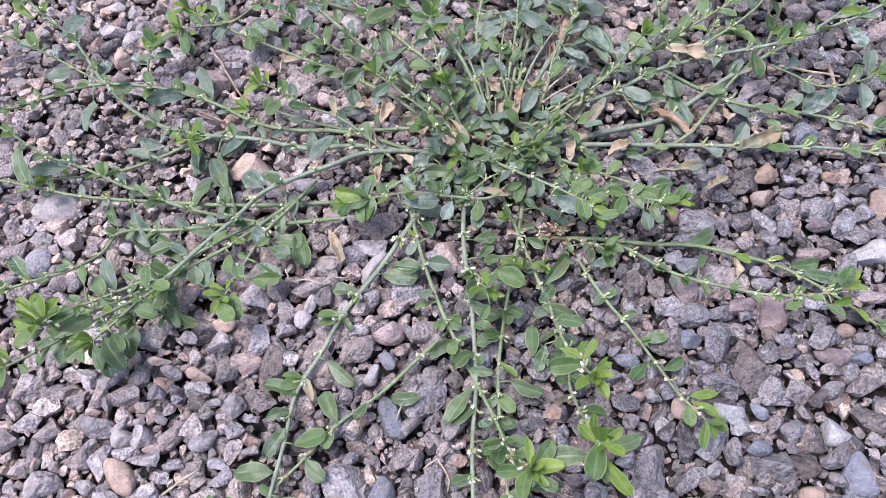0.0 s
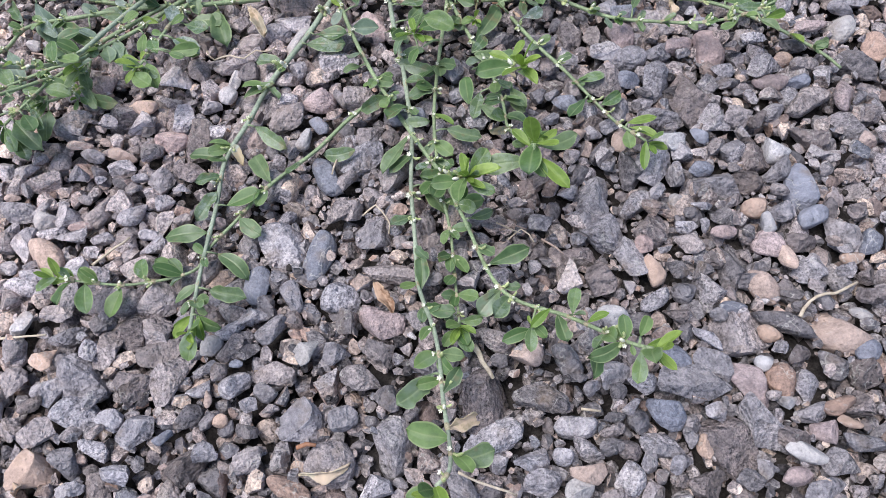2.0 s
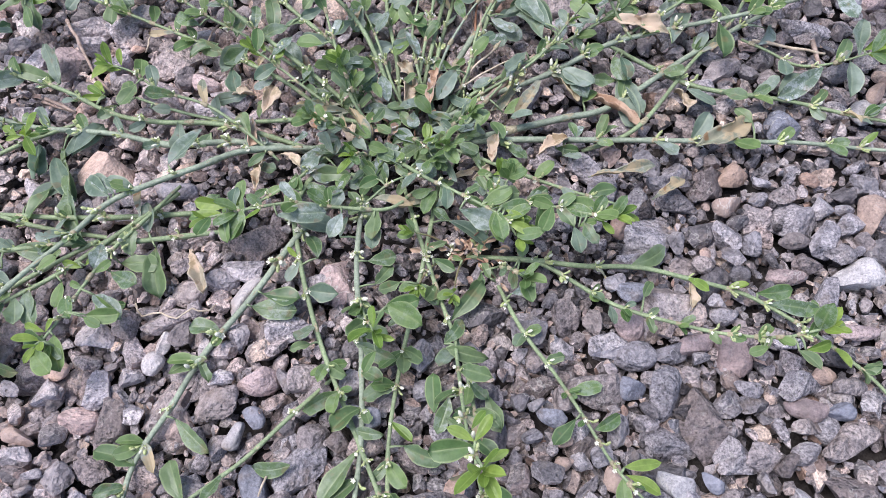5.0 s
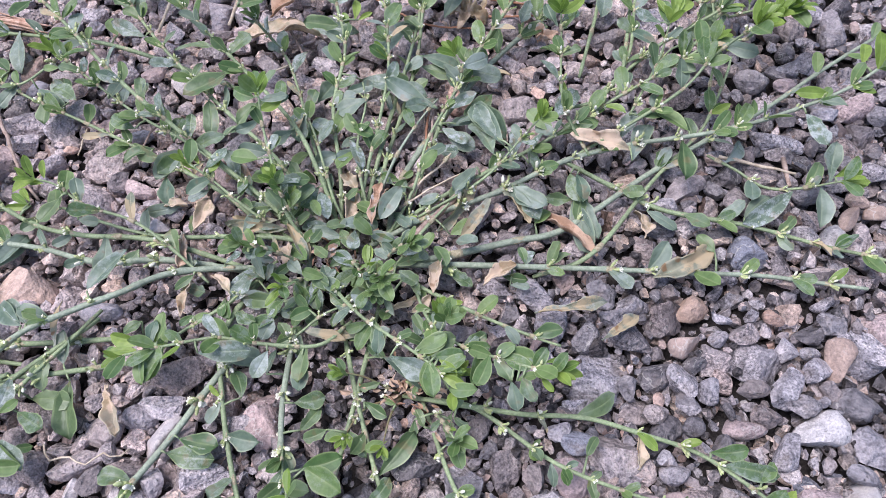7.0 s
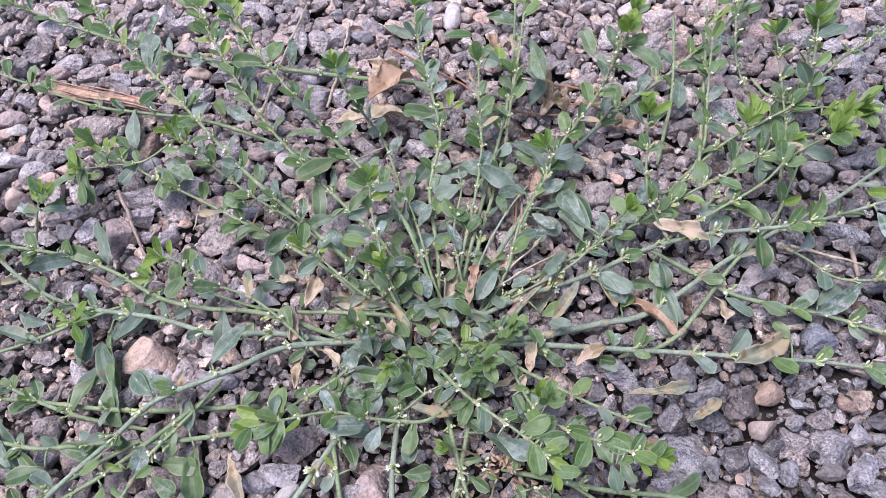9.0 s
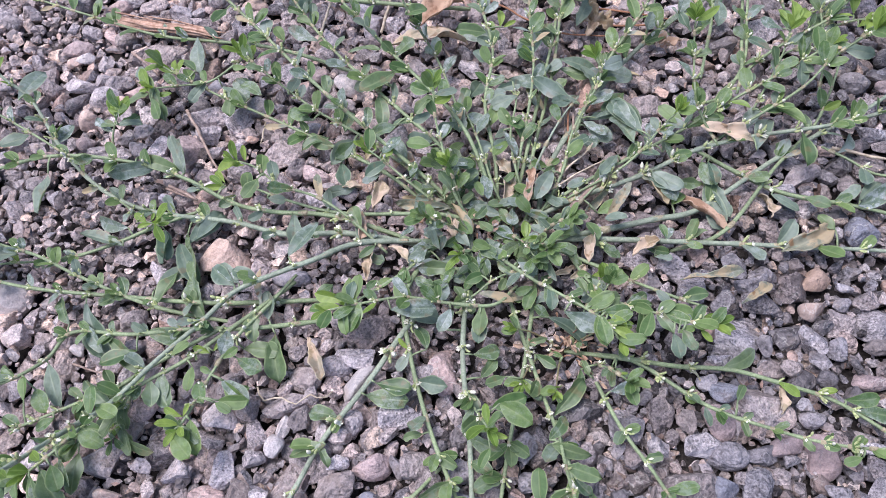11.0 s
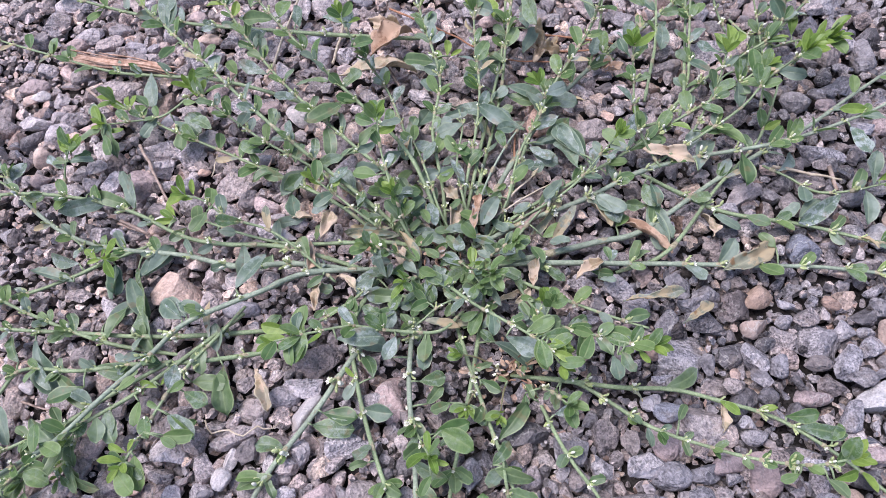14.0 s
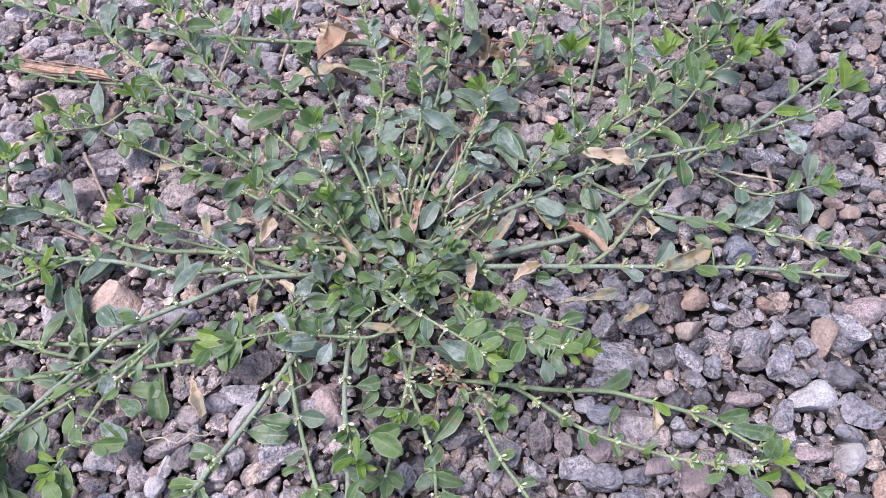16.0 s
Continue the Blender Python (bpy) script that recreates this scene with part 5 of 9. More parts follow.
leaf(LEAVES, -0.125, 0.159, 0.015, -70, 6, 15)
leaf(TUFTS, -0.122, 0.172, 0.012, 53, 7, 8)
leaf(TUFTS, -0.101, 0.143, 0.020, 114, 8, 11)
leaf(TUFTS, -0.101, 0.158, 0.016, 160, 8, 7)
leaf(LEAVES, -0.099, 0.166, 0.014, 38, 7, 9)
leaf(TUFTS, -0.096, 0.144, 0.019, -28, 6, 9)
leaf(TUFTS, -0.094, 0.154, 0.006, 2, 7, 8)
leaf(LEAVES, -0.078, 0.182, 0.006, -78, 6, 24)
leaf(LEAVES, -0.185, 0.164, 0.008, -66, 6, 23)
leaf(LEAVES, -0.095, 0.155, 0.016, -46, 6, 16)
leaf(TUFTS, -0.112, 0.162, 0.014, -89, 6, 12)
leaf(TUFTS, -0.162, 0.119, 0.012, -107, 6, 11)
leaf(TUFTS, -0.110, 0.128, 0.025, -42, 6, 15)
leaf(OLDS, 0.035, 0.338, 0.012, -14, 6, 34)
leaf(OLDS, 0.094, 0.325, 0.012, -63, 6, 25)
leaf(OLDS, 0.110, 0.275, 0.012, -36, 6, 19)
leaf(OLDS, 0.093, 0.286, 0.012, -125, 6, 19)
leaf(OLDS, 0.059, 0.380, 0.012, -121, 6, 34)
leaf(OLDS, 0.065, 0.354, 0.012, -23, 6, 23)
leaf(OLDS, 0.031, 0.370, 0.012, 174, 6, 27)
leaf(OLDS, 0.052, 0.370, 0.012, 28, 6, 15)
leaf(OLDS, 0.140, 0.282, 0.012, -82, 6, 15)
leaf(OLDS, 0.058, 0.275, 0.012, -115, 6, 19)
leaf(OLDS, 0.076, 0.380, 0.012, 66, 6, 22)
leaf(OLDS, 0.083, 0.311, 0.012, 17, 6, 10)
leaf(OLDS, 0.131, 0.315, 0.012, 51, 6, 19)
leaf(OLDS, 0.122, 0.393, 0.012, -107, 6, 21)
leaf(OLDS, -0.035, 0.337, 0.012, -156, 6, 20)
leaf(OLDS, 0.076, 0.308, 0.012, -28, 6, 15)
leaf(OLDS, 0.162, 0.402, 0.012, -98, 6, 22)
leaf(OLDS, 0.038, 0.296, 0.012, -150, 6, 14)

branch(KNOT, 1.7, (0.039, 0.249, -0.003), (0.072, 0.263, 0.005), (0.104, 0.275, 0.008), (0.134, 0.288, 0.014), (0.165, 0.298, 0.013), (0.210, 0.299, 0.025), (0.253, 0.310, 0.035), (0.272, 0.318, 0.045), tip=14, gap=20)
branch(KNOT, 1.5, (0.135, 0.288, 0.013), (0.157, 0.280, 0.005), (0.180, 0.267, 0.005), (0.218, 0.259, 0.005), (0.249, 0.249, 0.005), (0.269, 0.244, 0.005), (0.290, 0.237, 0.005), tip=0, leaf=17)
branch(KNOT, 2.0, (0.051, 0.240, -0.003), (0.078, 0.242, 0.005), (0.109, 0.250, 0.005), (0.134, 0.257, 0.005), (0.174, 0.286, 0.005), (0.203, 0.305, 0.005), (0.234, 0.323, 0.006), (0.269, 0.348, 0.008), (0.301, 0.369, 0.010), tip=0, leaf=16, gap=30, tuft=0.2, bloom=0.2)
branch(KNOT, 1.5, (0.119, 0.236, -0.003), (0.145, 0.244, 0.005), (0.176, 0.282, 0.005), (0.192, 0.299, 0.006), (0.205, 0.314, 0.008), (0.217, 0.339, 0.014), (0.220, 0.349, 0.018), tip=0, gap=26, tuft=0.2, bloom=0.2)
branch(KNOT, 1.0, (0.204, 0.297, 0.006), (0.216, 0.289, 0.006), (0.227, 0.278, 0.008), (0.241, 0.275, 0.012), (0.256, 0.273, 0.022))
branch(KNOT, 1.8, (0.048, 0.241, -0.003), (0.081, 0.238, 0.005), (0.130, 0.237, 0.005), (0.165, 0.236, 0.005), (0.192, 0.235, 0.005), (0.219, 0.234, 0.005), (0.242, 0.231, 0.005), (0.265, 0.228, 0.005), tip=0, leaf=18, gap=26, tuft=0.25)
branch(KNOT, 1.4, (0.044, 0.252, -0.003), (0.048, 0.287, 0.005), (0.056, 0.324, 0.006), (0.062, 0.353, 0.009), (0.065, 0.377, 0.020), (0.070, 0.413, 0.035), (0.072, 0.443, 0.045), gap=13, leaf=18)
branch(KNOT, 1.4, (0.030, 0.250, -0.003), (0.028, 0.284, 0.008), (0.022, 0.320, 0.012), (0.026, 0.353, 0.018), (0.020, 0.379, 0.024), (0.011, 0.410, 0.032), (0.008, 0.431, 0.040), gap=14, leaf=18)
branch(KNOT, 1.4, (0.059, 0.265, -0.003), (0.068, 0.291, 0.005), (0.079, 0.323, 0.010), (0.090, 0.347, 0.014), (0.103, 0.363, 0.025), (0.112, 0.375, 0.032), (0.116, 0.378, 0.047), (0.121, 0.383, 0.070), gap=13, leaf=18)
branch(KNOT, 1.9, (0.051, 0.258, -0.003), (0.059, 0.287, 0.005), (0.091, 0.342, 0.005), (0.126, 0.383, 0.005), (0.162, 0.414, 0.006), (0.198, 0.452, 0.008), (0.224, 0.480, 0.010), gap=18, leaf=19, bloom=0.4)
branch(KNOT, 1.3, (0.134, 0.324, 0.006), (0.155, 0.330, 0.008), (0.171, 0.355, 0.010), (0.177, 0.387, 0.012), (0.180, 0.413, 0.020), (0.183, 0.433, 0.026), (0.188, 0.457, 0.030))
branch(KNOT, 1.3, (0.045, 0.253, -0.003), (0.069, 0.268, 0.005), (0.097, 0.285, 0.008), (0.123, 0.300, 0.010), (0.158, 0.319, 0.020), (0.182, 0.329, 0.030), (0.203, 0.338, 0.040), gap=13, leaf=18)
branch(KNOT, 1.1, (0.140, 0.292, 0.013), (0.172, 0.310, 0.020), (0.189, 0.317, 0.032), (0.200, 0.325, 0.045), (0.211, 0.324, 0.064), tip=13)
branch(KNOT, 1.2, (0.156, 0.334, 0.008), (0.184, 0.357, 0.014), (0.202, 0.366, 0.020), (0.220, 0.374, 0.030), (0.225, 0.391, 0.040), (0.225, 0.408, 0.055))
branch(KNOT, 1.4, (0.018, 0.250, -0.003), (-0.010, 0.272, 0.010), (-0.043, 0.294, 0.025), (-0.072, 0.314, 0.040), (-0.106, 0.347, 0.046), (-0.129, 0.368, 0.052), (-0.150, 0.387, 0.058), (-0.165, 0.403, 0.062), gap=14)
branch(KNOT, 1.4, (0.031, 0.253, -0.003), (0.018, 0.283, 0.015), (0.004, 0.306, 0.022), (-0.028, 0.339, 0.029), (-0.054, 0.364, 0.038), (-0.080, 0.393, 0.046), (-0.095, 0.414, 0.050), gap=14)
branch(KNOT, 1.3, (0.024, 0.253, -0.003), (0.002, 0.284, 0.014), (-0.022, 0.306, 0.020), (-0.041, 0.324, 0.022), (-0.067, 0.351, 0.024), (-0.088, 0.378, 0.028), (-0.108, 0.408, 0.034), (-0.120, 0.430, 0.038), gap=14)
branch(KNOT, 1.3, (-0.001, 0.254, -0.003), (-0.027, 0.274, 0.005), (-0.053, 0.288, 0.008), (-0.077, 0.300, 0.009), (-0.105, 0.314, 0.009), (-0.133, 0.326, 0.012), (-0.159, 0.339, 0.015), (-0.168, 0.343, 0.018), tip=12)
branch(KNOT, 1.2, (0.012, 0.254, -0.003), (-0.021, 0.281, 0.006), (-0.048, 0.301, 0.008), (-0.074, 0.314, 0.014), (-0.100, 0.331, 0.022), (-0.117, 0.343, 0.028))
branch(KNOT, 1.2, (0.031, 0.253, -0.003), (0.016, 0.293, 0.006), (0.003, 0.332, 0.006), (-0.006, 0.354, 0.010), (-0.015, 0.357, 0.030), (-0.022, 0.359, 0.045), (-0.027, 0.365, 0.058))
branch(KNOT, 1.1, (0.018, 0.248, -0.003), (0.007, 0.258, 0.015), (-0.000, 0.279, 0.027), (-0.004, 0.293, 0.035), (-0.005, 0.304, 0.045))
branch(KNOT, 1.1, (0.012, 0.250, -0.003), (-0.012, 0.262, 0.012), (-0.029, 0.274, 0.018), (-0.040, 0.280, 0.024))
branch(BACK, 1.6, (0.012, 0.401, 0.006), (-0.024, 0.404, 0.006), (-0.087, 0.412, 0.006), (-0.145, 0.421, 0.006), (-0.199, 0.437, 0.006), (-0.253, 0.459, 0.006), (-0.296, 0.479, 0.006), tip=0, gap=24)
branch(BACK, 1.4, (-0.032, 0.338, 0.006), (-0.082, 0.358, 0.008), (-0.117, 0.371, 0.005), (-0.151, 0.375, 0.005), (-0.185, 0.380, 0.005), (-0.230, 0.396, 0.005), (-0.273, 0.412, 0.005), tip=0, gap=24)
branch(KNOT, 1.6, (-0.007, 0.237, -0.003), (-0.055, 0.249, 0.005), (-0.089, 0.251, 0.006), (-0.112, 0.255, 0.008), (-0.140, 0.268, 0.012), (-0.170, 0.273, 0.020), (-0.208, 0.273, 0.024), (-0.246, 0.264, 0.020), (-0.277, 0.256, 0.016), leaf=13, gap=19)
branch(KNOT, 1.1, (-0.027, 0.228, 0.005), (-0.047, 0.244, 0.012), (-0.064, 0.254, 0.016), (-0.084, 0.259, 0.020), (-0.097, 0.267, 0.024), (-0.105, 0.268, 0.028))
branch(KNOT, 1.8, (-0.004, 0.236, -0.003), (-0.047, 0.239, 0.005), (-0.081, 0.238, 0.005), (-0.111, 0.245, 0.005), (-0.155, 0.250, 0.006), (-0.185, 0.262, 0.008), (-0.210, 0.283, 0.014), (-0.232, 0.311, 0.024), (-0.244, 0.318, 0.032), (-0.258, 0.329, 0.040), (-0.270, 0.344, 0.045), leaf=13, gap=19)
branch(KNOT, 1.0, (-0.209, 0.282, 0.013), (-0.239, 0.298, 0.018), (-0.266, 0.311, 0.022), (-0.289, 0.320, 0.026))
branch(KNOT, 1.0, (-0.188, 0.265, 0.007), (-0.169, 0.252, 0.008), (-0.155, 0.241, 0.012), (-0.146, 0.237, 0.016))
branch(KNOT, 1.3, (-0.131, 0.251, 0.005), (-0.153, 0.240, 0.006), (-0.169, 0.232, 0.005), (-0.194, 0.222, 0.005), (-0.234, 0.217, 0.005), leaf=12, gap=19)
branch(KNOT, 1.7, (0.003, 0.240, -0.003), (-0.040, 0.231, 0.010), (-0.061, 0.218, 0.016), (-0.076, 0.210, 0.018), (-0.097, 0.199, 0.018), (-0.111, 0.182, 0.018), (-0.127, 0.162, 0.020), (-0.140, 0.142, 0.024), (-0.149, 0.124, 0.040), (-0.151, 0.102, 0.070), (-0.152, 0.089, 0.092), tip=14, leaf=14, gap=17)
branch(KNOT, 1.4, (-0.072, 0.210, 0.006), (-0.100, 0.180, 0.012), (-0.117, 0.164, 0.014), (-0.135, 0.150, 0.017), (-0.152, 0.133, 0.019), (-0.164, 0.120, 0.018), (-0.175, 0.112, 0.014), leaf=14, gap=17)
branch(KNOT, 1.1, (-0.152, 0.134, 0.020), (-0.165, 0.117, 0.032), (-0.172, 0.097, 0.050), (-0.183, 0.083, 0.060), tip=12)
branch(KNOT, 1.2, (-0.072, 0.214, 0.006), (-0.082, 0.196, 0.010), (-0.095, 0.177, 0.012), (-0.101, 0.159, 0.016), (-0.105, 0.140, 0.022), (-0.107, 0.132, 0.025))
branch(KNOT, 1.5, (-0.045, 0.195, -0.003), (-0.088, 0.184, 0.008), (-0.118, 0.181, 0.012), (-0.145, 0.177, 0.014), (-0.178, 0.180, 0.007), (-0.186, 0.166, 0.008), (-0.197, 0.153, 0.014), (-0.215, 0.145, 0.016), (-0.236, 0.136, 0.018), leaf=13, gap=19)
branch(KNOT, 1.6, (-0.052, 0.205, -0.003), (-0.110, 0.198, 0.005), (-0.156, 0.200, 0.006), (-0.205, 0.202, 0.010), (-0.244, 0.209, 0.014), (-0.266, 0.212, 0.016), leaf=13, gap=19)
branch(KNOT, 1.4, (-0.096, 0.190, -0.003), (-0.140, 0.195, 0.005), (-0.181, 0.209, 0.008), (-0.205, 0.219, 0.012), (-0.225, 0.222, 0.022), (-0.242, 0.230, 0.032), (-0.257, 0.237, 0.038), leaf=13, gap=18)
branch(KNOT, 1.2, (0.039, 0.210, 0.006), (0.027, 0.197, 0.012), (0.004, 0.196, 0.016), (-0.015, 0.198, 0.017), (-0.035, 0.193, 0.020), (-0.051, 0.188, 0.022))
branch(KNOT, 1.2, (0.018, 0.240, -0.003), (0.043, 0.209, 0.020), (0.056, 0.198, 0.026), (0.066, 0.191, 0.028), (0.077, 0.182, 0.030), (0.083, 0.174, 0.027))
branch(KNOT, 1.3, (0.042, 0.236, -0.003), (0.056, 0.232, 0.006), (0.076, 0.221, 0.010), (0.097, 0.210, 0.012), (0.118, 0.201, 0.013), (0.130, 0.197, 0.013), tip=0, tuft=0.2)
branch(KNOT, 1.0, (0.065, 0.227, 0.008), (0.075, 0.203, 0.020), (0.090, 0.192, 0.024), (0.099, 0.188, 0.028), (0.114, 0.183, 0.030), (0.122, 0.181, 0.032))
branch(KNOT, 1.8, (0.002, 0.213, -0.003), (-0.014, 0.188, 0.005), (-0.031, 0.159, 0.005), (-0.049, 0.132, 0.005), (-0.059, 0.109, 0.006), (-0.070, 0.088, 0.005), (-0.073, 0.064, 0.005), (-0.076, 0.039, 0.008), (-0.076, 0.017, 0.015), (-0.075, -0.002, 0.022), gap=19)
branch(KNOT, 1.5, (0.000, 0.243, -0.003), (-0.016, 0.206, 0.005), (-0.013, 0.178, 0.005), (-0.001, 0.139, 0.005), (0.017, 0.098, 0.005), (0.031, 0.067, 0.010), (0.039, 0.043, 0.013), (0.051, 0.004, 0.022), (0.074, -0.015, 0.037), (0.086, -0.033, 0.062), (0.094, -0.039, 0.070))
branch(KNOT, 1.7, (0.016, 0.246, -0.003), (0.013, 0.179, 0.005), (0.017, 0.137, 0.005), (0.019, 0.096, 0.005), (0.017, 0.065, 0.005), (0.017, 0.036, 0.005), (0.017, 0.016, 0.005), (0.023, -0.013, 0.020), (0.024, -0.040, 0.032), (0.025, -0.065, 0.050), (0.019, -0.073, 0.054), gap=19)
branch(KNOT, 1.4, (0.050, 0.224, -0.003), (0.043, 0.175, 0.005), (0.034, 0.128, 0.005), (0.030, 0.095, 0.005), (0.031, 0.061, 0.005), (0.033, 0.040, 0.005), (0.033, 0.018, 0.005), (0.033, -0.006, 0.012))
branch(KNOT, 1.2, (0.010, 0.129, -0.003), (-0.010, 0.106, 0.005), (-0.027, 0.089, 0.005), (-0.049, 0.072, 0.005), (-0.063, 0.056, 0.005), (-0.075, 0.043, 0.005), (-0.082, 0.032, 0.005), (-0.106, 0.027, 0.008), (-0.122, 0.027, 0.014), (-0.134, 0.028, 0.020))
branch(KNOT, 1.4, (0.031, 0.222, -0.003), (0.043, 0.179, 0.005), (0.052, 0.151, 0.005), (0.060, 0.128, 0.006), (0.064, 0.106, 0.008), (0.064, 0.087, 0.014), (0.067, 0.066, 0.034), (0.069, 0.054, 0.050), tip=15)
branch(KNOT, 1.1, (0.056, 0.144, 0.005), (0.058, 0.118, 0.022), (0.061, 0.089, 0.052), (0.065, 0.076, 0.070), tip=14)
branch(KNOT, 1.0, (0.027, 0.079, 0.006), (0.033, 0.057, 0.025), (0.041, 0.044, 0.045), tip=13)
branch(KNOT, 0.9, (0.012, 0.167, -0.003), (0.019, 0.146, 0.016), (0.025, 0.134, 0.028), tip=11)
branch(REDDISH, 1.3, (0.070, 0.179, -0.003), (0.084, 0.143, 0.005), (0.097, 0.123, 0.005), (0.108, 0.104, 0.005), (0.115, 0.089, 0.008), (0.120, 0.080, 0.012), (0.127, 0.071, 0.014), gap=15, leaf=11, tip=11)
branch(REDDISH, 1.5, (0.062, 0.180, -0.003), (0.090, 0.174, 0.005), (0.113, 0.171, 0.005), (0.137, 0.170, 0.005), (0.159, 0.164, 0.005), (0.180, 0.157, 0.005), (0.198, 0.145, 0.005), (0.212, 0.133, 0.005), (0.225, 0.119, 0.005), (0.230, 0.109, 0.006), tip=0, gap=22, tuft=0.2, leaf=14)
branch(REDDISH, 1.3, (0.072, 0.179, -0.003), (0.093, 0.173, 0.005), (0.123, 0.152, 0.008), (0.148, 0.141, 0.013), (0.166, 0.135, 0.017), (0.183, 0.131, 0.025), (0.196, 0.132, 0.032), gap=13, leaf=10)
branch(REDDISH, 0.9, (0.061, 0.180, -0.003), (0.047, 0.172, 0.005), (0.040, 0.160, 0.008), skin=RED_STEM, leaf=9, tip=8)
branch(REDDISH, 0.9, (0.062, 0.180, -0.003), (0.074, 0.185, 0.008), (0.084, 0.186, 0.012), skin=RED_STEM, leaf=9, tip=8)
branch(REDDISH, 0.9, (0.061, 0.179, -0.003), (0.058, 0.169, 0.006), (0.056, 0.157, 0.009), skin=RED_STEM, leaf=9, tip=8)
branch(REDDISH, 0.9, (0.060, 0.181, -0.003), (0.047, 0.185, 0.007), (0.038, 0.186, 0.010), skin=RED_STEM, leaf=9, tip=8)
branch(KNOT, 0.9, (-0.186, 0.286, 0.008), (-0.184, 0.293, 0.016), (-0.180, 0.298, 0.024), (-0.176, 0.302, 0.030))
branch(KNOT, 0.9, (-0.117, 0.346, 0.022), (-0.136, 0.333, 0.016), (-0.154, 0.331, 0.014), (-0.170, 0.325, 0.018))
branch(KNOT, 1.2, (0.037, 0.248, -0.003), (0.040, 0.280, 0.008), (0.046, 0.314, 0.014), (0.049, 0.342, 0.020), (0.047, 0.369, 0.028), (0.046, 0.393, 0.036), gap=14, leaf=18)
branch(KNOT, 1.1, (0.048, 0.249, -0.003), (0.063, 0.275, 0.008), (0.070, 0.301, 0.014), (0.085, 0.330, 0.022), (0.082, 0.340, 0.030))
branch(KNOT, 1.0, (0.066, 0.262, 0.006), (0.096, 0.278, 0.014), (0.115, 0.296, 0.024), (0.122, 0.300, 0.032))
branch(KNOT, 1.0, (0.146, 0.291, 0.014), (0.137, 0.304, 0.022), (0.132, 0.315, 0.032), (0.132, 0.339, 0.042), (0.131, 0.345, 0.052))
branch(KNOT, 1.0, (0.166, 0.312, 0.018), (0.179, 0.334, 0.032), (0.182, 0.345, 0.046))
branch(KNOT, 1.5, (0.026, 0.247, -0.003), (0.006, 0.250, 0.006), (-0.020, 0.251, 0.006), (-0.043, 0.251, 0.005), (-0.063, 0.253, 0.005), (-0.085, 0.259, 0.006), (-0.103, 0.265, 0.008), tip=0, gap=36, tuft=0.1, bare=0.5, bloom=0.3)
branch(KNOT, 1.4, (0.009, 0.242, -0.003), (-0.006, 0.229, 0.005), (-0.016, 0.218, 0.006), (-0.031, 0.207, 0.006), (-0.043, 0.198, 0.006), tip=9, gap=24, tuft=0.2)
branch(KNOT, 0.9, (0.010, 0.200, 0.005), (0.018, 0.203, 0.010), (0.028, 0.211, 0.012), (0.042, 0.218, 0.010), tip=0, gap=14, tuft=0.3, leaf=10)
branch(KNOT, 1.3, (0.051, 0.233, -0.003), (0.065, 0.249, 0.007), (0.074, 0.260, 0.009), (0.082, 0.268, 0.012), tip=0, gap=30, tuft=0, bare=2, bloom=0.3)
branch(KNOT, 1.0, (0.042, 0.263, -0.003), (0.053, 0.287, 0.012), (0.064, 0.309, 0.014), (0.074, 0.323, 0.016), tip=0, gap=22, tuft=0.2, bare=0.6, bloom=0.4, skin=OLD_STEM)
branch(KNOT, 1.0, (0.059, 0.271, -0.003), (0.066, 0.279, 0.008), (0.076, 0.288, 0.010), (0.082, 0.297, 0.010), tip=0, gap=30, tuft=0, bare=2, bloom=0, skin=STRAW)
branch(KNOT, 1.1, (0.037, 0.252, -0.003), (0.027, 0.268, 0.008), (0.021, 0.285, 0.014), (0.013, 0.307, 0.016), (0.006, 0.316, 0.018), tip=0, gap=22, tuft=0.2, bare=0.6)
branch(KNOT, 1.1, (0.046, 0.256, -0.003), (0.039, 0.277, 0.010), (0.036, 0.298, 0.014), (0.039, 0.317, 0.018), (0.037, 0.330, 0.020), tip=0, gap=22, tuft=0.2, bare=0.6)
branch(KNOT, 1.4, (-0.101, 0.183, 0.012), (-0.118, 0.172, 0.012), (-0.134, 0.161, 0.012), (-0.147, 0.151, 0.012), (-0.159, 0.145, 0.013), (-0.168, 0.140, 0.014), (-0.177, 0.135, 0.015), (-0.189, 0.129, 0.016), tip=0, gap=14, leaf=13, tuft=0.4, bare=0)
branch(KNOT, 1.1, (-0.139, 0.150, 0.011), (-0.141, 0.136, 0.010), (-0.151, 0.130, 0.010), (-0.158, 0.127, 0.011), (-0.169, 0.124, 0.012), (-0.181, 0.119, 0.013), tip=0, gap=14, leaf=13, tuft=0.4, bare=0)
branch(KNOT, 1.0, (0.199, 0.391, 0.014), (0.192, 0.405, 0.024), (0.190, 0.417, 0.034), (0.190, 0.430, 0.042), (0.191, 0.441, 0.048), gap=10, leaf=9, tip=10, bloom=1)
branch(KNOT, 1.1, (0.203, 0.402, 0.014), (0.210, 0.387, 0.016), (0.219, 0.380, 0.020), (0.227, 0.395, 0.026), (0.229, 0.409, 0.034), (0.229, 0.416, 0.042), gap=12, leaf=12, tip=15, bloom=1)
branch(KNOT, 1.0, (0.223, 0.376, 0.016), (0.236, 0.375, 0.022), (0.243, 0.366, 0.028), (0.247, 0.365, 0.034), gap=11, leaf=11, tip=14)
branch(KNOT, 1.0, (0.213, 0.367, 0.014), (0.228, 0.359, 0.018), (0.234, 0.362, 0.026), (0.237, 0.361, 0.032), gap=12, leaf=11, tip=14)
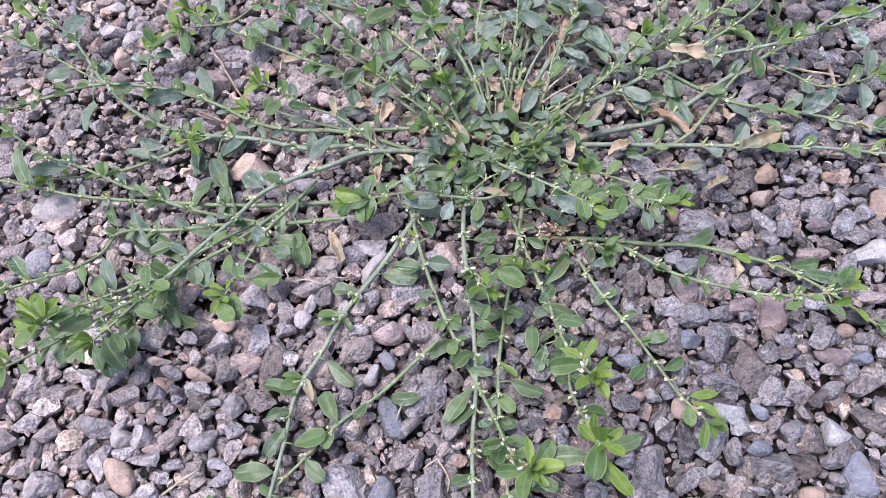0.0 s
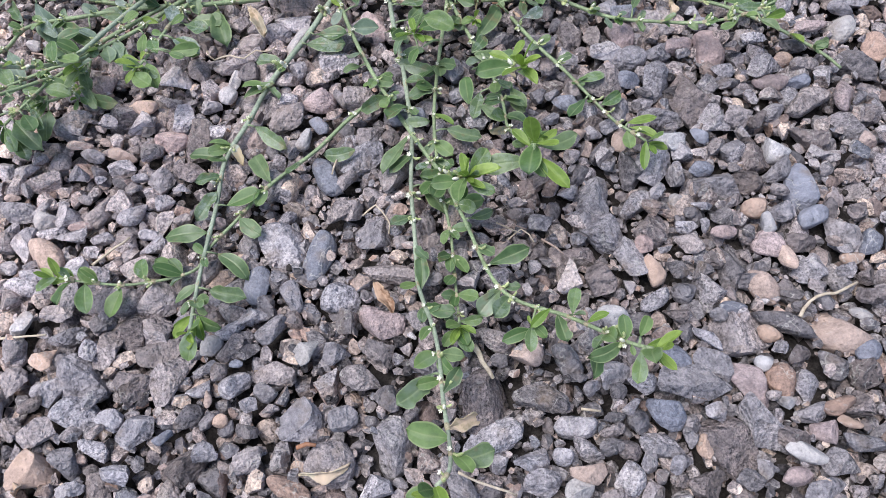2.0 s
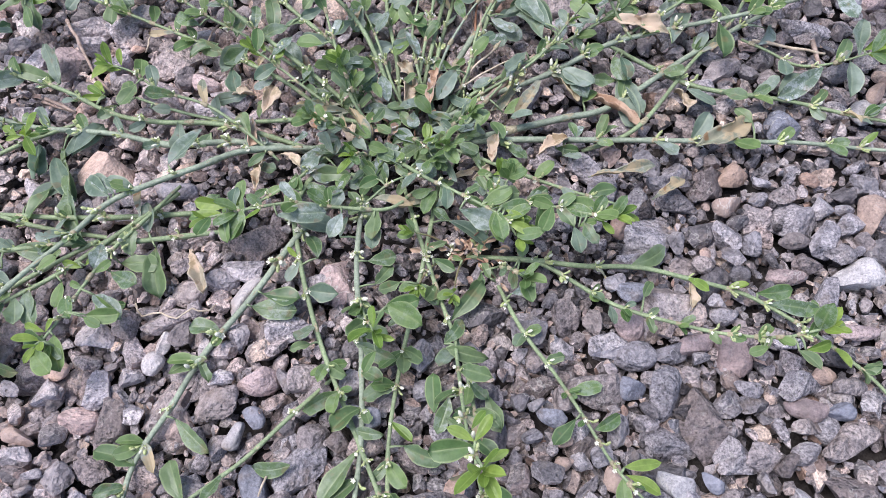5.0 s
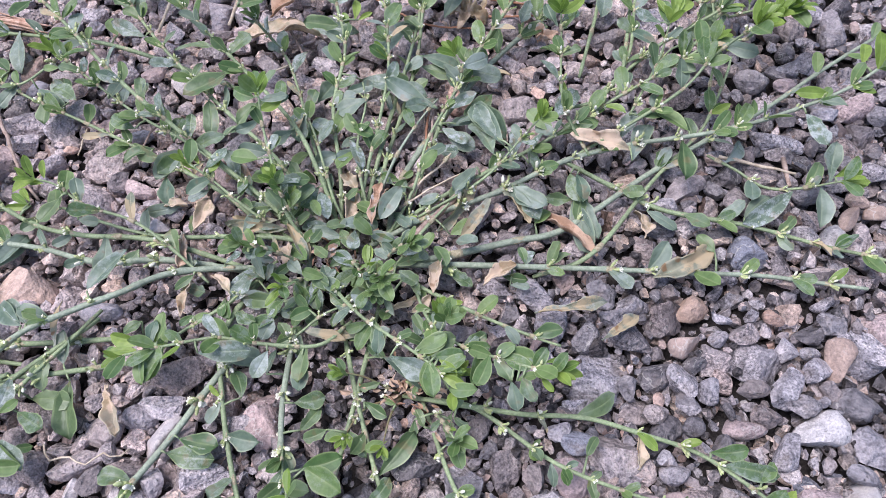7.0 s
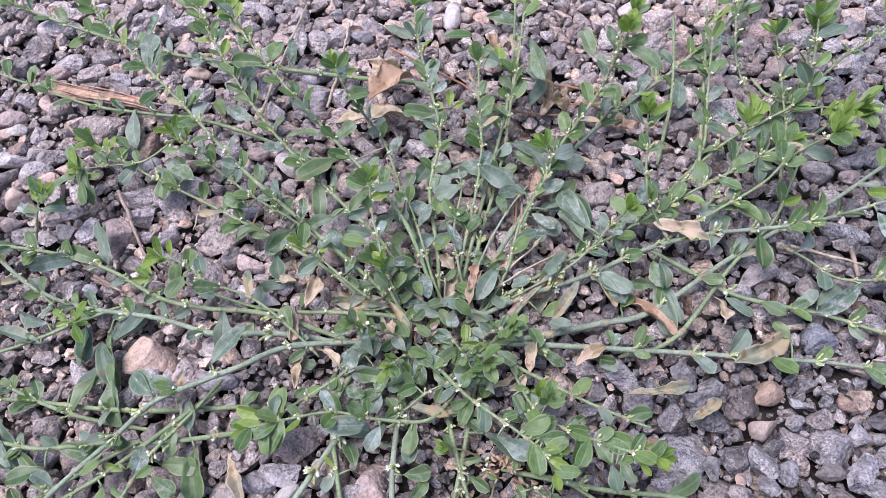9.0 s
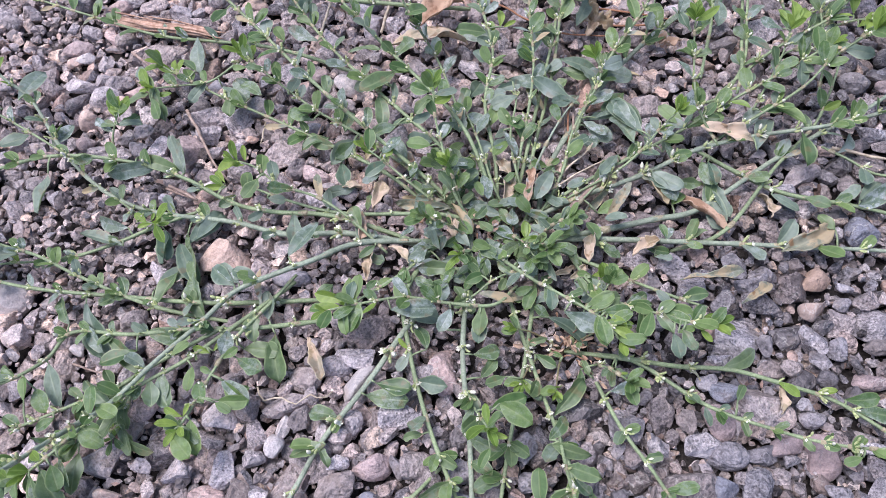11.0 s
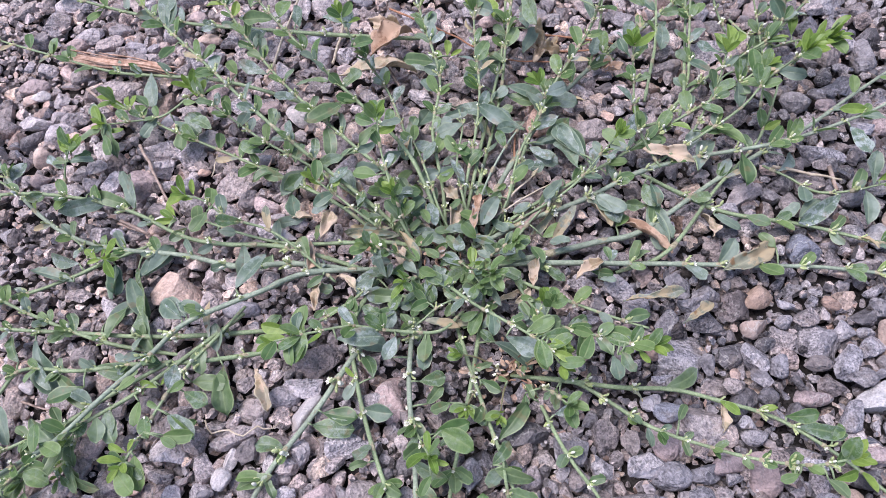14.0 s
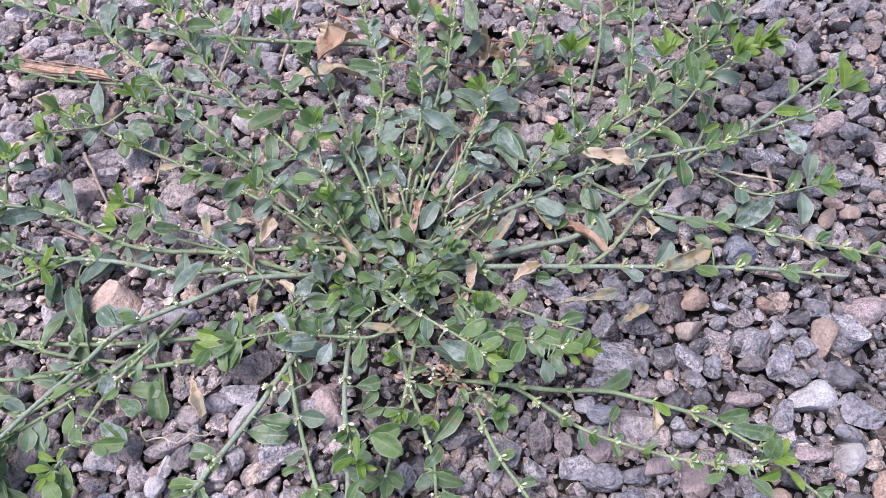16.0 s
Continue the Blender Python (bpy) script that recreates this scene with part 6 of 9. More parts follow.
branch(KNOT, 1.2, (0.203, 0.359, 0.012), (0.219, 0.376, 0.020), (0.244, 0.400, 0.030), (0.260, 0.410, 0.038), (0.270, 0.418, 0.044), gap=12, leaf=11, tip=11, bloom=1)
branch(KNOT, 0.9, (0.184, 0.348, 0.010), (0.192, 0.355, 0.016), (0.200, 0.354, 0.020), (0.210, 0.348, 0.024), gap=11, leaf=9, tip=9, bloom=1)
branch(KNOT, 1.0, (0.125, 0.404, 0.014), (0.126, 0.415, 0.026), (0.130, 0.422, 0.036), (0.133, 0.425, 0.042), gap=10, leaf=11, tip=11, bloom=1)
branch(KNOT, 1.0, (0.209, 0.332, 0.008), (0.214, 0.356, 0.016), (0.213, 0.377, 0.024), (0.211, 0.394, 0.032), (0.209, 0.411, 0.040), gap=14, leaf=13, tip=11)
branch(KNOT, 1.4, (0.038, 0.258, -0.003), (0.046, 0.295, 0.008), (0.053, 0.330, 0.009), (0.058, 0.353, 0.011), (0.063, 0.378, 0.016), (0.066, 0.412, 0.022), (0.067, 0.450, 0.028), (0.068, 0.480, 0.032), gap=21, leaf=15, tuft=0.4)
branch(KNOT, 1.4, (0.163, 0.330, 0.010), (0.166, 0.341, 0.014), (0.172, 0.370, 0.010), (0.176, 0.393, 0.010), (0.180, 0.421, 0.013), (0.183, 0.455, 0.020), tip=0, gap=26, leaf=15, tuft=0.3, bare=0.4, bloom=0.5)
branch(KNOT, 1.4, (0.146, 0.345, 0.006), (0.152, 0.367, 0.007), (0.158, 0.390, 0.008), (0.162, 0.420, 0.010), (0.165, 0.455, 0.012), tip=0, gap=24, leaf=15, tuft=0.3, bare=0.4, bloom=0.5)


def crown(root, x, y, n, spread, mat):
    """The knotty crown from which the stems spring: short stubs, husks and small leaves."""
    for _ in range(n):
        a, l = R(0, 6.3), R(0.004, 0.011)
        p = Vector((x + spread * R(-1, 1), y + spread * R(-1, 1), 0.001))
        q = p + Vector((math.cos(a) * l, math.sin(a) * l, R(0.001, 0.006)))
        v, f = tube([p, (p + q) / 2 + Vector((0, 0, 0.002)), q], [0.0005, 0.00045, 0.0003], 6)
        put("stub", mesh_of("stub", v, f, [mat]), root)


def crown_shoots(root, x, y, n, spread, size):
    """Short leafy shoots that crowd over the crown."""
    for _ in range(n):
        p = Vector((x + spread * R(-1, 1), y + spread * 0.6 * R(-1, 1), 0.003))
        a = math.atan2(p.y - y, p.x - x) + R(-0.6, 0.6)
        l = R(0.012, 0.03)
        q = p + Vector((math.cos(a) * l, math.sin(a) * l, R(0.008, 0.026)))
        branch(root, 0.8, tuple(p), tuple((p + q) / 2 + Vector((0, 0, 0.003))), tuple(q), gap=8, leaf=size, tip=10, tuft=0.8, bloom=0.4, tip_kind=TUFTS if R(0, 1) < 0.75 else None)


crown(KNOT, 0.030, 0.247, 14, 0.018, CRUMB)
crown_shoots(KNOT, 0.028, 0.246, 7, 0.03, 11)
crown(REDDISH, 0.064, 0.180, 8, 0.009, CRUMB)
for spot in range(42):
    a, d = R(0, 6.3), abs(pr.normal(0, 0.011))
    foot = Vector((0.064 + d * math.cos(a), 0.180 + 0.8 * d * math.sin(a), R(0.002, 0.007)))
    add_leaf(REDDISH, REDDISH, HUSKS, foot, Vector((math.cos(a), math.sin(a), R(0.1, 0.9))), Vector((R(-0.6, 0.6), R(-0.6, 0.6), 1)), R(0.002, 0.0055))
for spot in range(12):
    a, d = R(0, 6.3), abs(pr.normal(0, 0.012))
    foot = Vector((0.030 + d * math.cos(a), 0.247 + 0.8 * d * math.sin(a), R(0.003, 0.008)))
    add_leaf(KNOT, KNOT, HUSKS, foot, Vector((math.cos(a), math.sin(a), R(0.1, 0.9))), Vector((R(-0.6, 0.6), R(-0.6, 0.6), 1)), R(0.003, 0.008))
crown_shoots(REDDISH, 0.066, 0.178, 3, 0.018, 9)
for spot in range(75):
    a, d = R(0, 6.3), 0.012 + abs(pr.normal(0, 0.026))
    foot = Vector((0.032 + 1.2 * d * math.cos(a), 0.240 + 0.9 * d * math.sin(a), R(0.002, 0.012)))
    add_leaf(KNOT, stems[0][1], LEAVES if R(0, 1) < 0.7 else TUFTS, foot, Vector((R(-1, 1), R(-1, 1), R(0.1, 0.6))), Vector((R(-0.5, 0.5), R(-0.7, 0.3), 1)), R(0.008, 0.014))
hang_leaves()
join_spill()


# ---- fallen leaves, twigs and straw ----
def curled_leaf(mat, x, y, z, length, width, yaw, label, tilt=20, curl=0.9, name="dry_leaf", roll=0):
    rg = np.random.default_rng(int(abs(x * 9000 + y * 7000)) + 1)
    v, f, uv = leaf_shape(rg, width / length, rg.uniform(0.15, 0.5), curl, 0.4, rg.uniform(-0.9, 0.9), 0.3, 19, 9)
    seed = Vector(rg.uniform(-20, 20, 3))
    v = [(q[0], q[1] * (1 + 0.22 * noise.noise(Vector((q[0] * 9, 0, 0)) + seed)), q[2] + 0.10 * noise.noise(Vector((q[0] * 4, q[1] * 7, 0)) + seed) + 0.05 * noise.noise(Vector((q[0] * 10, q[1] * 16, 2)) + seed)) for q in v]
    me = mesh_of(name, v, f, [mat], uv=uv)
    ob = new(name, me)
    ob.matrix_basis = pose(x, y, z, roll or rg.uniform(-35, 35), -tilt * rg.uniform(0.2, 1.0), yaw) @ Matrix.Scale(length / 1000, 4)
    solid = ob.modifiers.new("thickness", "SOLIDIFY")
    solid.thickness = 0.0004 * 1000 / length
    return tagged(ob, label, "dead leaf", group="fallen leaves on the gravel")


def lobed_leaf(mat, x, y, z, size, yaw, label, lobes=3, lift=0.9):
    """A withered, crumpled leaf with several pointed lobes."""
    rg = np.random.default_rng(int(abs(x * 8000 + y * 6000)) + 3)
    verts, uv, faces = [(0, 0, 0)], [(0.5, 0.5)], []
    rings, spokes = 10, lobes * 12
    ph = rg.uniform(0, 6.3, 4)
    for i in range(1, rings + 1):
        for k in range(spokes):
            a = 2 * math.pi * k / spokes
            lobe = 0.42 + 0.58 * abs(math.cos(a * lobes / 2 + ph[0])) ** 1.6
            r = i / rings * lobe * (1 + 0.15 * math.sin(3 * a + ph[1]))
            z0 = lift * r * r * (0.5 + 0.7 * math.sin(2 * a + ph[2])) + 0.2 * math.sin(4 * a + ph[3]) * r
            z0 += 0.55 * noise.noise(Vector((r * math.cos(a) * 2.2, r * math.sin(a) * 2.2, ph[0]))) + 0.3 * noise.noise(Vector((r * math.cos(a) * 5, r * math.sin(a) * 5, ph[1])))
            verts.append((r * math.cos(a), r * math.sin(a) * 0.8, z0))
            uv.append((0.5 + 0.4 * r * math.cos(a), 0.5 + 0.4 * r * math.sin(a)))
    for k in range(spokes):
        faces.append((0, 1 + k, 1 + (k + 1) % spokes))
    for i in range(rings - 1):
        for k in range(spokes):
            a, b = 1 + i * spokes + k, 1 + i * spokes + (k + 1) % spokes
            faces.append((a, a + spokes, b + spokes, b))
    ob = new("withered_leaf", mesh_of("withered_leaf", verts, faces, [mat], uv=uv))
    ob.matrix_basis = pose(x, y, z, rg.uniform(-15, 15), rg.uniform(-15, 15), yaw) @ Matrix.Scale(size / 1000, 4)
    solid = ob.modifiers.new("thickness", "SOLIDIFY")
    solid.thickness = 0.0005 * 1000 / size
    return tagged(ob, label, "dead leaf", group="fallen leaves on the gravel")


def twig(name, mat, radius, label, *pts, wobble=0.0002, taper=0.35):
    rg = np.random.default_rng(int(abs(pts[0][0] * 5000 + pts[0][1] * 3000)) + 7)
    line = spline(pts, 0.004)
    for p in line[1:-1]:
        p += Vector(rg.normal(size=3)) * wobble
    n = len(line)
    radii = [radius / 1000 * (1 - taper * i / n) * rg.uniform(0.88, 1.12) for i in range(n)]
    v, f = tube(line, radii, 7)
    return tagged(new(name, mesh_of(name, v, f, [mat])), label, "twig" if "straw" not in name else "straw", group="dry straws and twigs on the gravel")


def bark_strip(x, y, z, length, width, yaw):
    """A fibrous strip of bark: a warped sheet with lengthwise grooves and torn ends, and loose slivers on its edges."""
    rg = np.random.default_rng(77)
    root = tagged(new("bark_strip"), "fibrous orange-brown strip of bark lying on gravel", "bark")
    turn = pose(x, y, z, 0, 0, yaw)
    nu, nv = 30, 13
    torn = [rg.uniform(0.0, 0.14) for _ in range(2 * nv)]
    verts, faces = [], []
    for i in range(nu):
        for j in range(nv):
            a, b = -0.5 + torn[j], 0.5 - torn[nv + j]
            u, v = a + (b - a) * i / (nu - 1), j / (nv - 1) - 0.5
            taper = 1 - 0.55 * max(0.0, u + 0.1) - 0.5 * max(0.0, -u - 0.35)
            groove = noise.noise(Vector((u * 2.5, v * 9, 3.0))) * 0.0011 + noise.noise(Vector((u * 5, v * 24, 8.0))) * 0.0006
            verts.append(turn @ Vector((u * length / 1000, (v * taper + 0.06 * math.sin(u * 5)) * width / 1000, groove + 0.0014 * math.cos(v * 3) + 0.0012 * math.sin(u * 7))))
    for i in range(nu - 1):
        for j in range(nv - 1):
            k = i * nv + j
            faces.append((k, k + nv, k + nv + 1, k + 1))
    sheet = put("sheet", mesh_of("sheet", verts, faces, [BARK], sharp=35), root)
    sheet.modifiers.new("thickness", "SOLIDIFY").thickness = 0.0012
    for k in range(5):
        off = rg.uniform(-0.55, 0.55) * width / 1000
        a, b = rg.uniform(-0.5, -0.1) * length / 1000, rg.uniform(0.1, 0.62) * length / 1000
        line = [turn @ Vector((a + (b - a) * i / 12, off * (1 - 0.4 * i / 12) + 0.0004 * math.sin(i * 0.8 + k), 0.0008 * math.sin(i * 0.5 + k * 2) + 0.0022)) for i in range(13)]
        v, f = tube(line, [0.0006 * rg.uniform(0.5, 1.1) * (0.3 if i in (0, 12) else 1) for i in range(13)], 5)
        put("sliver", mesh_of("sliver", v, f, [BARK]), root)
    return root

lobed_leaf(DRY, 0.089, 0.391, 0.007, 13, 40, "star-shaped withered brown leaf among stems", lobes=5, lift=0.3)
lobed_leaf(BROWN, 0.057, 0.423, 0.014, 9, 80, "curled orange dead leaf caught among stems")
lobed_leaf(BROWN, 0.129, 0.369, 0.010, 7, 10, "small curled orange leaf beside green stems")
curled_leaf(DRY, -0.036, 0.251, 0.011, 18, 7.5, 76, "folded pale tan dead leaf under the stems")
curled_leaf(DRY, -0.054, 0.266, 0.007, 10, 6, 13, "dull tan dead leaf beside the crown")
curled_leaf(BROWN, 0.045, 0.256, 0.010, 19, 5, 85, "curled pinkish brown dead leaf in the crown")
curled_leaf(DRY, -0.036, 0.211, 0.007, 17, 6, 95, "orange tan dead leaf among stems")
curled_leaf(DRY, -0.015, 0.221, 0.008, 14, 4.5, 124, "pink brown dead leaf tip among stems")
curled_leaf(DRY, 0.074, 0.222, 0.010, 16, 6, 88, "tan withered leaf hanging by the crown")
curled_leaf(DRY, 0.096, 0.226, 0.010, 18, 7, 40, "bleached pinkish dead leaf by the stem")
curled_leaf(FADED, 0.117, 0.258, 0.007, 24, 7, 116, "long tan withered leaf under the stems")
curled_leaf(BROWN, 0.149, 0.244, 0.006, 34, 6, 132, "long brown withered leaf on gravel")
curled_leaf(DRY, 0.167, 0.295, 0.013, 31, 8, 172, "orange tan faded leaf on a stem")
curled_leaf(FADED, 0.171, 0.232, 0.007, 33, 9, 23, "large yellowing leaf with brown blotches")
curled_leaf(DRY, 0.169, 0.251, 0.007, 16, 7, 81, "bleached folded dead leaf by a stem")
curled_leaf(FADED, 0.118, 0.213, 0.010, 30, 5, 5, "twisted grey-green withered leaf at a stem tip")
curled_leaf(DRY, -0.061, 0.180, 0.008, 22, 6, -66, "yellow and orange withered leaf hanging over gravel")
curled_leaf(DRY, 0.065, 0.214, 0.008, 10, 5, 31, "pale withered leaf stalk by the crown")
curled_leaf(DRY, -0.035, -0.058, 0.003, 19, 5, -11, "narrow tan dead leaf lying on gravel")
curled_leaf(BROWN, -0.002, 0.020, 0.003, 15, 6, -58, "orange brown leaf scrap lying on gravel")
curled_leaf(DRY, 0.024, -0.046, 0.003, 14, 6, 12, "shredded pale dead leaf among stones")
curled_leaf(BROWN, -0.145, -0.053, 0.003, 4, 5, -145, "dark red leaf scrap between stones")
curled_leaf(FADED, 0.146, 0.202, 0.008, 19, 5, 39, "thin withered leaf at the end of a stem")
curled_leaf(DRY, 0.157, 0.150, 0.004, 13, 4, 77, "pale papery leaf scrap below a stem")
twig("pine_needle", NEEDLE, 0.75, "long reddish pine needle across gravel", (-0.009, 0.429, 0.006), (0.030, 0.406, 0.005), (0.064, 0.384, 0.004), (0.100, 0.380, 0.004))
twig("pine_needle", NEEDLE, 0.7, "reddish pine needle across gravel", (0.084, 0.403, 0.005), (0.111, 0.400, 0.004), (0.139, 0.393, 0.004))
twig("pine_needle", NEEDLE, 0.7, "reddish pine needle beside the bark strip", (0.097, 0.389, 0.004), (0.117, 0.389, 0.004), (0.138, 0.392, 0.004))
twig("twig", TWIG, 1.1, "grey-pink dry twig lying on gravel", (-0.197, 0.366, 0.004), (-0.185, 0.356, 0.005), (-0.175, 0.347, 0.004))
twig("twig", TWIG, 1.0, "long straight dry twig lying on gravel", (-0.152, 0.320, 0.005), (-0.141, 0.303, 0.006), (-0.130, 0.285, 0.005), (-0.120, 0.273, 0.004), (-0.115, 0.269, 0.003))
twig("straw", STRAW, 0.9, "pale dry straw on gravel", (-0.081, 0.378, 0.004), (-0.077, 0.407, 0.006), (-0.071, 0.440, 0.006), (-0.066, 0.467, 0.006))
twig("straw", STRAW, 1.0, "bleached flat straw on gravel", (-0.043, 0.383, 0.004), (-0.039, 0.413, 0.005), (-0.037, 0.451, 0.005))
twig("twig", TWIG, 0.9, "short grey twig leaning on gravel", (-0.008, 0.378, 0.006), (-0.002, 0.367, 0.005), (0.004, 0.355, 0.003))
twig("straw", STRAW, 0.6, "thin pale straw between stems", (-0.022, 0.345, 0.004), (-0.011, 0.352, 0.004), (-0.000, 0.359, 0.004))
twig("twig", TWIG, 0.8, "short reddish twig on gravel", (-0.153, 0.267, 0.003), (-0.143, 0.263, 0.003), (-0.133, 0.259, 0.003))
twig("straw", STRAW, 0.8, "bent pale straw on gravel", (0.175, -0.013, 0.004), (0.182, -0.006, 0.005), (0.193, -0.004, 0.005), (0.204, -0.000, 0.004))
twig("straw", STRAW, 0.7, "short pale straw on gravel", (-0.128, 0.040, 0.004), (-0.119, 0.047, 0.004), (-0.110, 0.054, 0.004))
twig("straw", STRAW, 1.3, "thick bleached straw lying on gravel", (0.038, -0.013, 0.005), (0.041, -0.020, 0.005), (0.045, -0.028, 0.004))
twig("straw", STRAW, 0.5, "pale thin rootlet lying across stones", (-0.083, 0.156, 0.004), (-0.079, 0.150, 0.004), (-0.071, 0.151, 0.005), (-0.064, 0.148, 0.005), (-0.058, 0.153, 0.005), (-0.052, 0.151, 0.005), (-0.045, 0.157, 0.004))
twig("straw", STRAW, 0.6, "thin pale straw on gravel", (0.027, -0.063, 0.006), (0.037, -0.068, 0.005), (0.050, -0.074, 0.005))
twig("twig", NEEDLE, 1.0, "short orange twig between stones", (-0.036, -0.048, 0.004), (-0.031, -0.047, 0.004), (-0.027, -0.048, 0.004))
twig("straw", STRAW, 0.6, "thin pale straw crossing stones", (-0.164, 0.009, 0.004), (-0.154, 0.009, 0.004), (-0.143, 0.009, 0.004))
twig("straw", STRAW, 0.6, "thin white straw on gravel", (0.078, -0.043, 0.005), (0.083, -0.044, 0.005), (0.088, -0.045, 0.004))
twig("twig", TWIG, 0.6, "short grey straw on gravel", (-0.175, 0.165, 0.004), (-0.165, 0.162, 0.004), (-0.153, 0.159, 0.003))
twig("twig", TWIG, 1.3, "short dark twig stub on gravel", (0.241, 0.297, 0.004), (0.241, 0.289, 0.004), (0.241, 0.281, 0.004))
twig("straw", STRAW, 1.0, "white dry straw beside a stem", (0.210, 0.297, 0.005), (0.224, 0.293, 0.005), (0.246, 0.287, 0.005))
twig("twig", TWIG, 0.5, "thin dark stalk rising among stones", (0.066, 0.331, 0.003), (0.067, 0.315, 0.003), (0.068, 0.299, 0.003))
twig("twig", TWIG, 0.6, "thin brown rootlet on gravel", (-0.074, 0.297, 0.005), (-0.070, 0.310, 0.006), (-0.063, 0.324, 0.005))
twig("twig", TWIG, 2.0, "thick reddish brown twig lying under green stems", (0.065, 0.253, 0.005), (0.082, 0.271, 0.007), (0.099, 0.289, 0.007))
twig("straw", STRAW, 0.6, "thin pinkish straw among the stems", (0.057, 0.267, 0.006), (0.074, 0.278, 0.008), (0.090, 0.287, 0.008))
twig("twig", TWIG, 0.9, "dark reddish stalk standing in the stems", (0.072, 0.290, 0.004), (0.071, 0.306, 0.008), (0.072, 0.325, 0.010))
twig("twig", NEEDLE, 0.8, "dark reddish stalk beside another in the stems", (0.069, 0.291, 0.004), (0.068, 0.310, 0.007), (0.070, 0.325, 0.009))
curled_leaf(BROWN, -0.043, 0.253, 0.006, 18, 6, -73, "rusty curled leaf scrap under the stems")
curled_leaf(BROWN, -0.013, 0.254, 0.006, 10, 7, -70, "small orange brown leaf scrap by the crown")
curled_leaf(DRY, 0.007, 0.248, 0.006, 10, 6, -92, "pale brown husk on the crown")
curled_leaf(DRY, 0.036, 0.275, 0.008, 15, 8, -93, "pinkish curled leaf scrap on the crown")
curled_leaf(DRY, 0.029, 0.285, 0.007, 10, 7, -52, "pale folded leaf scrap with a hole")
curled_leaf(DRY, 0.054, 0.213, 0.010, 17, 3, 19, "thin pale twisted dead leaf by the crown")
curled_leaf(BROWN, -0.015, 0.284, 0.004, 14, 10, 172, "orange brown leaf lying under stems")
curled_leaf(BROWN, 0.047, 0.265, 0.011, 14, 5, 97, "rusty pink curled leaf on a stem")
twig("straw", STRAW, 0.4, "fine dry grass fibre on gravel", (0.054, 0.043, 0.004), (0.060, 0.039, 0.005), (0.067, 0.035, 0.004))
twig("twig", TWIG, 0.4, "thin brown root fibre between stones", (0.055, 0.039, 0.004), (0.062, 0.040, 0.005), (0.070, 0.037, 0.004))
twig("straw", STRAW, 0.4, "wispy dry grass fibre between stones", (0.058, 0.034, 0.004), (0.065, 0.038, 0.005), (0.070, 0.031, 0.004))
twig("twig", TWIG, 0.5, "short brown fibre on dark soil", (0.073, 0.033, 0.004), (0.079, 0.028, 0.004), (0.082, 0.025, 0.003))
twig("straw", STRAW, 0.45, "pale bent fibre lying on stones", (-0.006, 0.052, 0.005), (0.001, 0.056, 0.006), (0.006, 0.046, 0.005), (0.005, 0.041, 0.004))
twig("straw", STRAW, 0.5, "thin white dry stalk between stones", (-0.017, 0.083, 0.005), (-0.019, 0.078, 0.005), (-0.020, 0.073, 0.004))
twig("straw", STRAW, 0.5, "fine pale straw between green stems", (-0.104, 0.312, 0.005), (-0.104, 0.299, 0.006), (-0.105, 0.295, 0.004))
twig("twig", TWIG, 1.0, "dry pinkish twig lying on stones", (-0.151, 0.268, 0.004), (-0.142, 0.263, 0.005), (-0.133, 0.259, 0.004))
curled_leaf(DRY, -0.038, 0.366, 0.008, 46, 15, 16, "folded tawny dead leaf lying on gravel")
curled_leaf(BROWN, -0.018, 0.382, 0.011, 30, 21, 35, "crumpled brown dead leaf on gravel")
curled_leaf(DRY, -0.020, 0.412, 0.012, 20, 11, -30, "pinkish curled leaf scrap on gravel")
bark_strip(-0.182, 0.387, 0.005, 81, 9, -13)


# ---- stones that stand out in the gravel ----
stone(WHITE, -0.177, 0.174, 8, 7, 174)
stone(GREY, -0.002, 0.045, 18, 15, 5)
stone(BUFF, -0.012, 0.057, 11, 10, 174)
stone(RUST, 0.256, 0.125, 16, 11, 84, "rusty orange-brown pebble among grey gravel")
stone(GREY, 0.074, 0.043, 11, 10, 174)
stone(GREY, 0.056, -0.060, 13, 9, 175)
stone(GREY, 0.059, -0.069, 15, 11, 175)
stone(TAN, 0.060, -0.017, 14, 10, 175)
stone(BUFF, 0.048, -0.010, 14, 10, 175)
stone(WHITE, -0.226, 0.202, 26, 19, 179, "pale whitish pebble lying among grey gravel")
stone(SLATE, -0.227, 0.166, 18, 16, 128, "dark blue-grey slate pebble among gravel")
stone(BUFF, -0.245, 0.174, 16, 14, 180)
stone(GREY, 0.108, 0.196, 11, 10, 179)
stone(LIGHT, -0.185, 0.122, 18, 15, 5)
stone(LIGHT, -0.207, 0.076, 16, 10, 0)
stone(LIGHT, -0.190, 0.045, 18, 13, 0)
stone(WHITE, -0.061, 0.345, 17, 12, 149, "pale whitish pebble lying among grey gravel")
stone(LIGHT, -0.146, 0.216, 17, 11, 97)
stone(RUST, 0.084, 0.343, 29, 15, 97, "rusty orange-brown pebble among grey gravel")
stone(BUFF, 0.114, 0.331, 20, 15, 24)
stone(SLATE, 0.219, 0.248, 18, 16, 159, "dark blue-grey slate pebble among gravel")
stone(BUFF, -0.164, 0.223, 12, 7, 13)
stone(LIGHT, -0.209, 0.336, 19, 15, 14)
stone(TAN, -0.212, 0.317, 13, 13, 2)
stone(GREY, 0.156, 0.413, 15, 14, 91)
stone(DARK, 0.111, 0.386, 16, 15, 91)
stone(GREY, 0.250, 0.280, 14, 11, 2)
stone(GREY, -0.044, 0.446, 15, 14, 1)
stone(GREY, -0.023, 0.457, 17, 16, 91)
stone(GREY, 0.088, 0.144, 15, 14, 176)
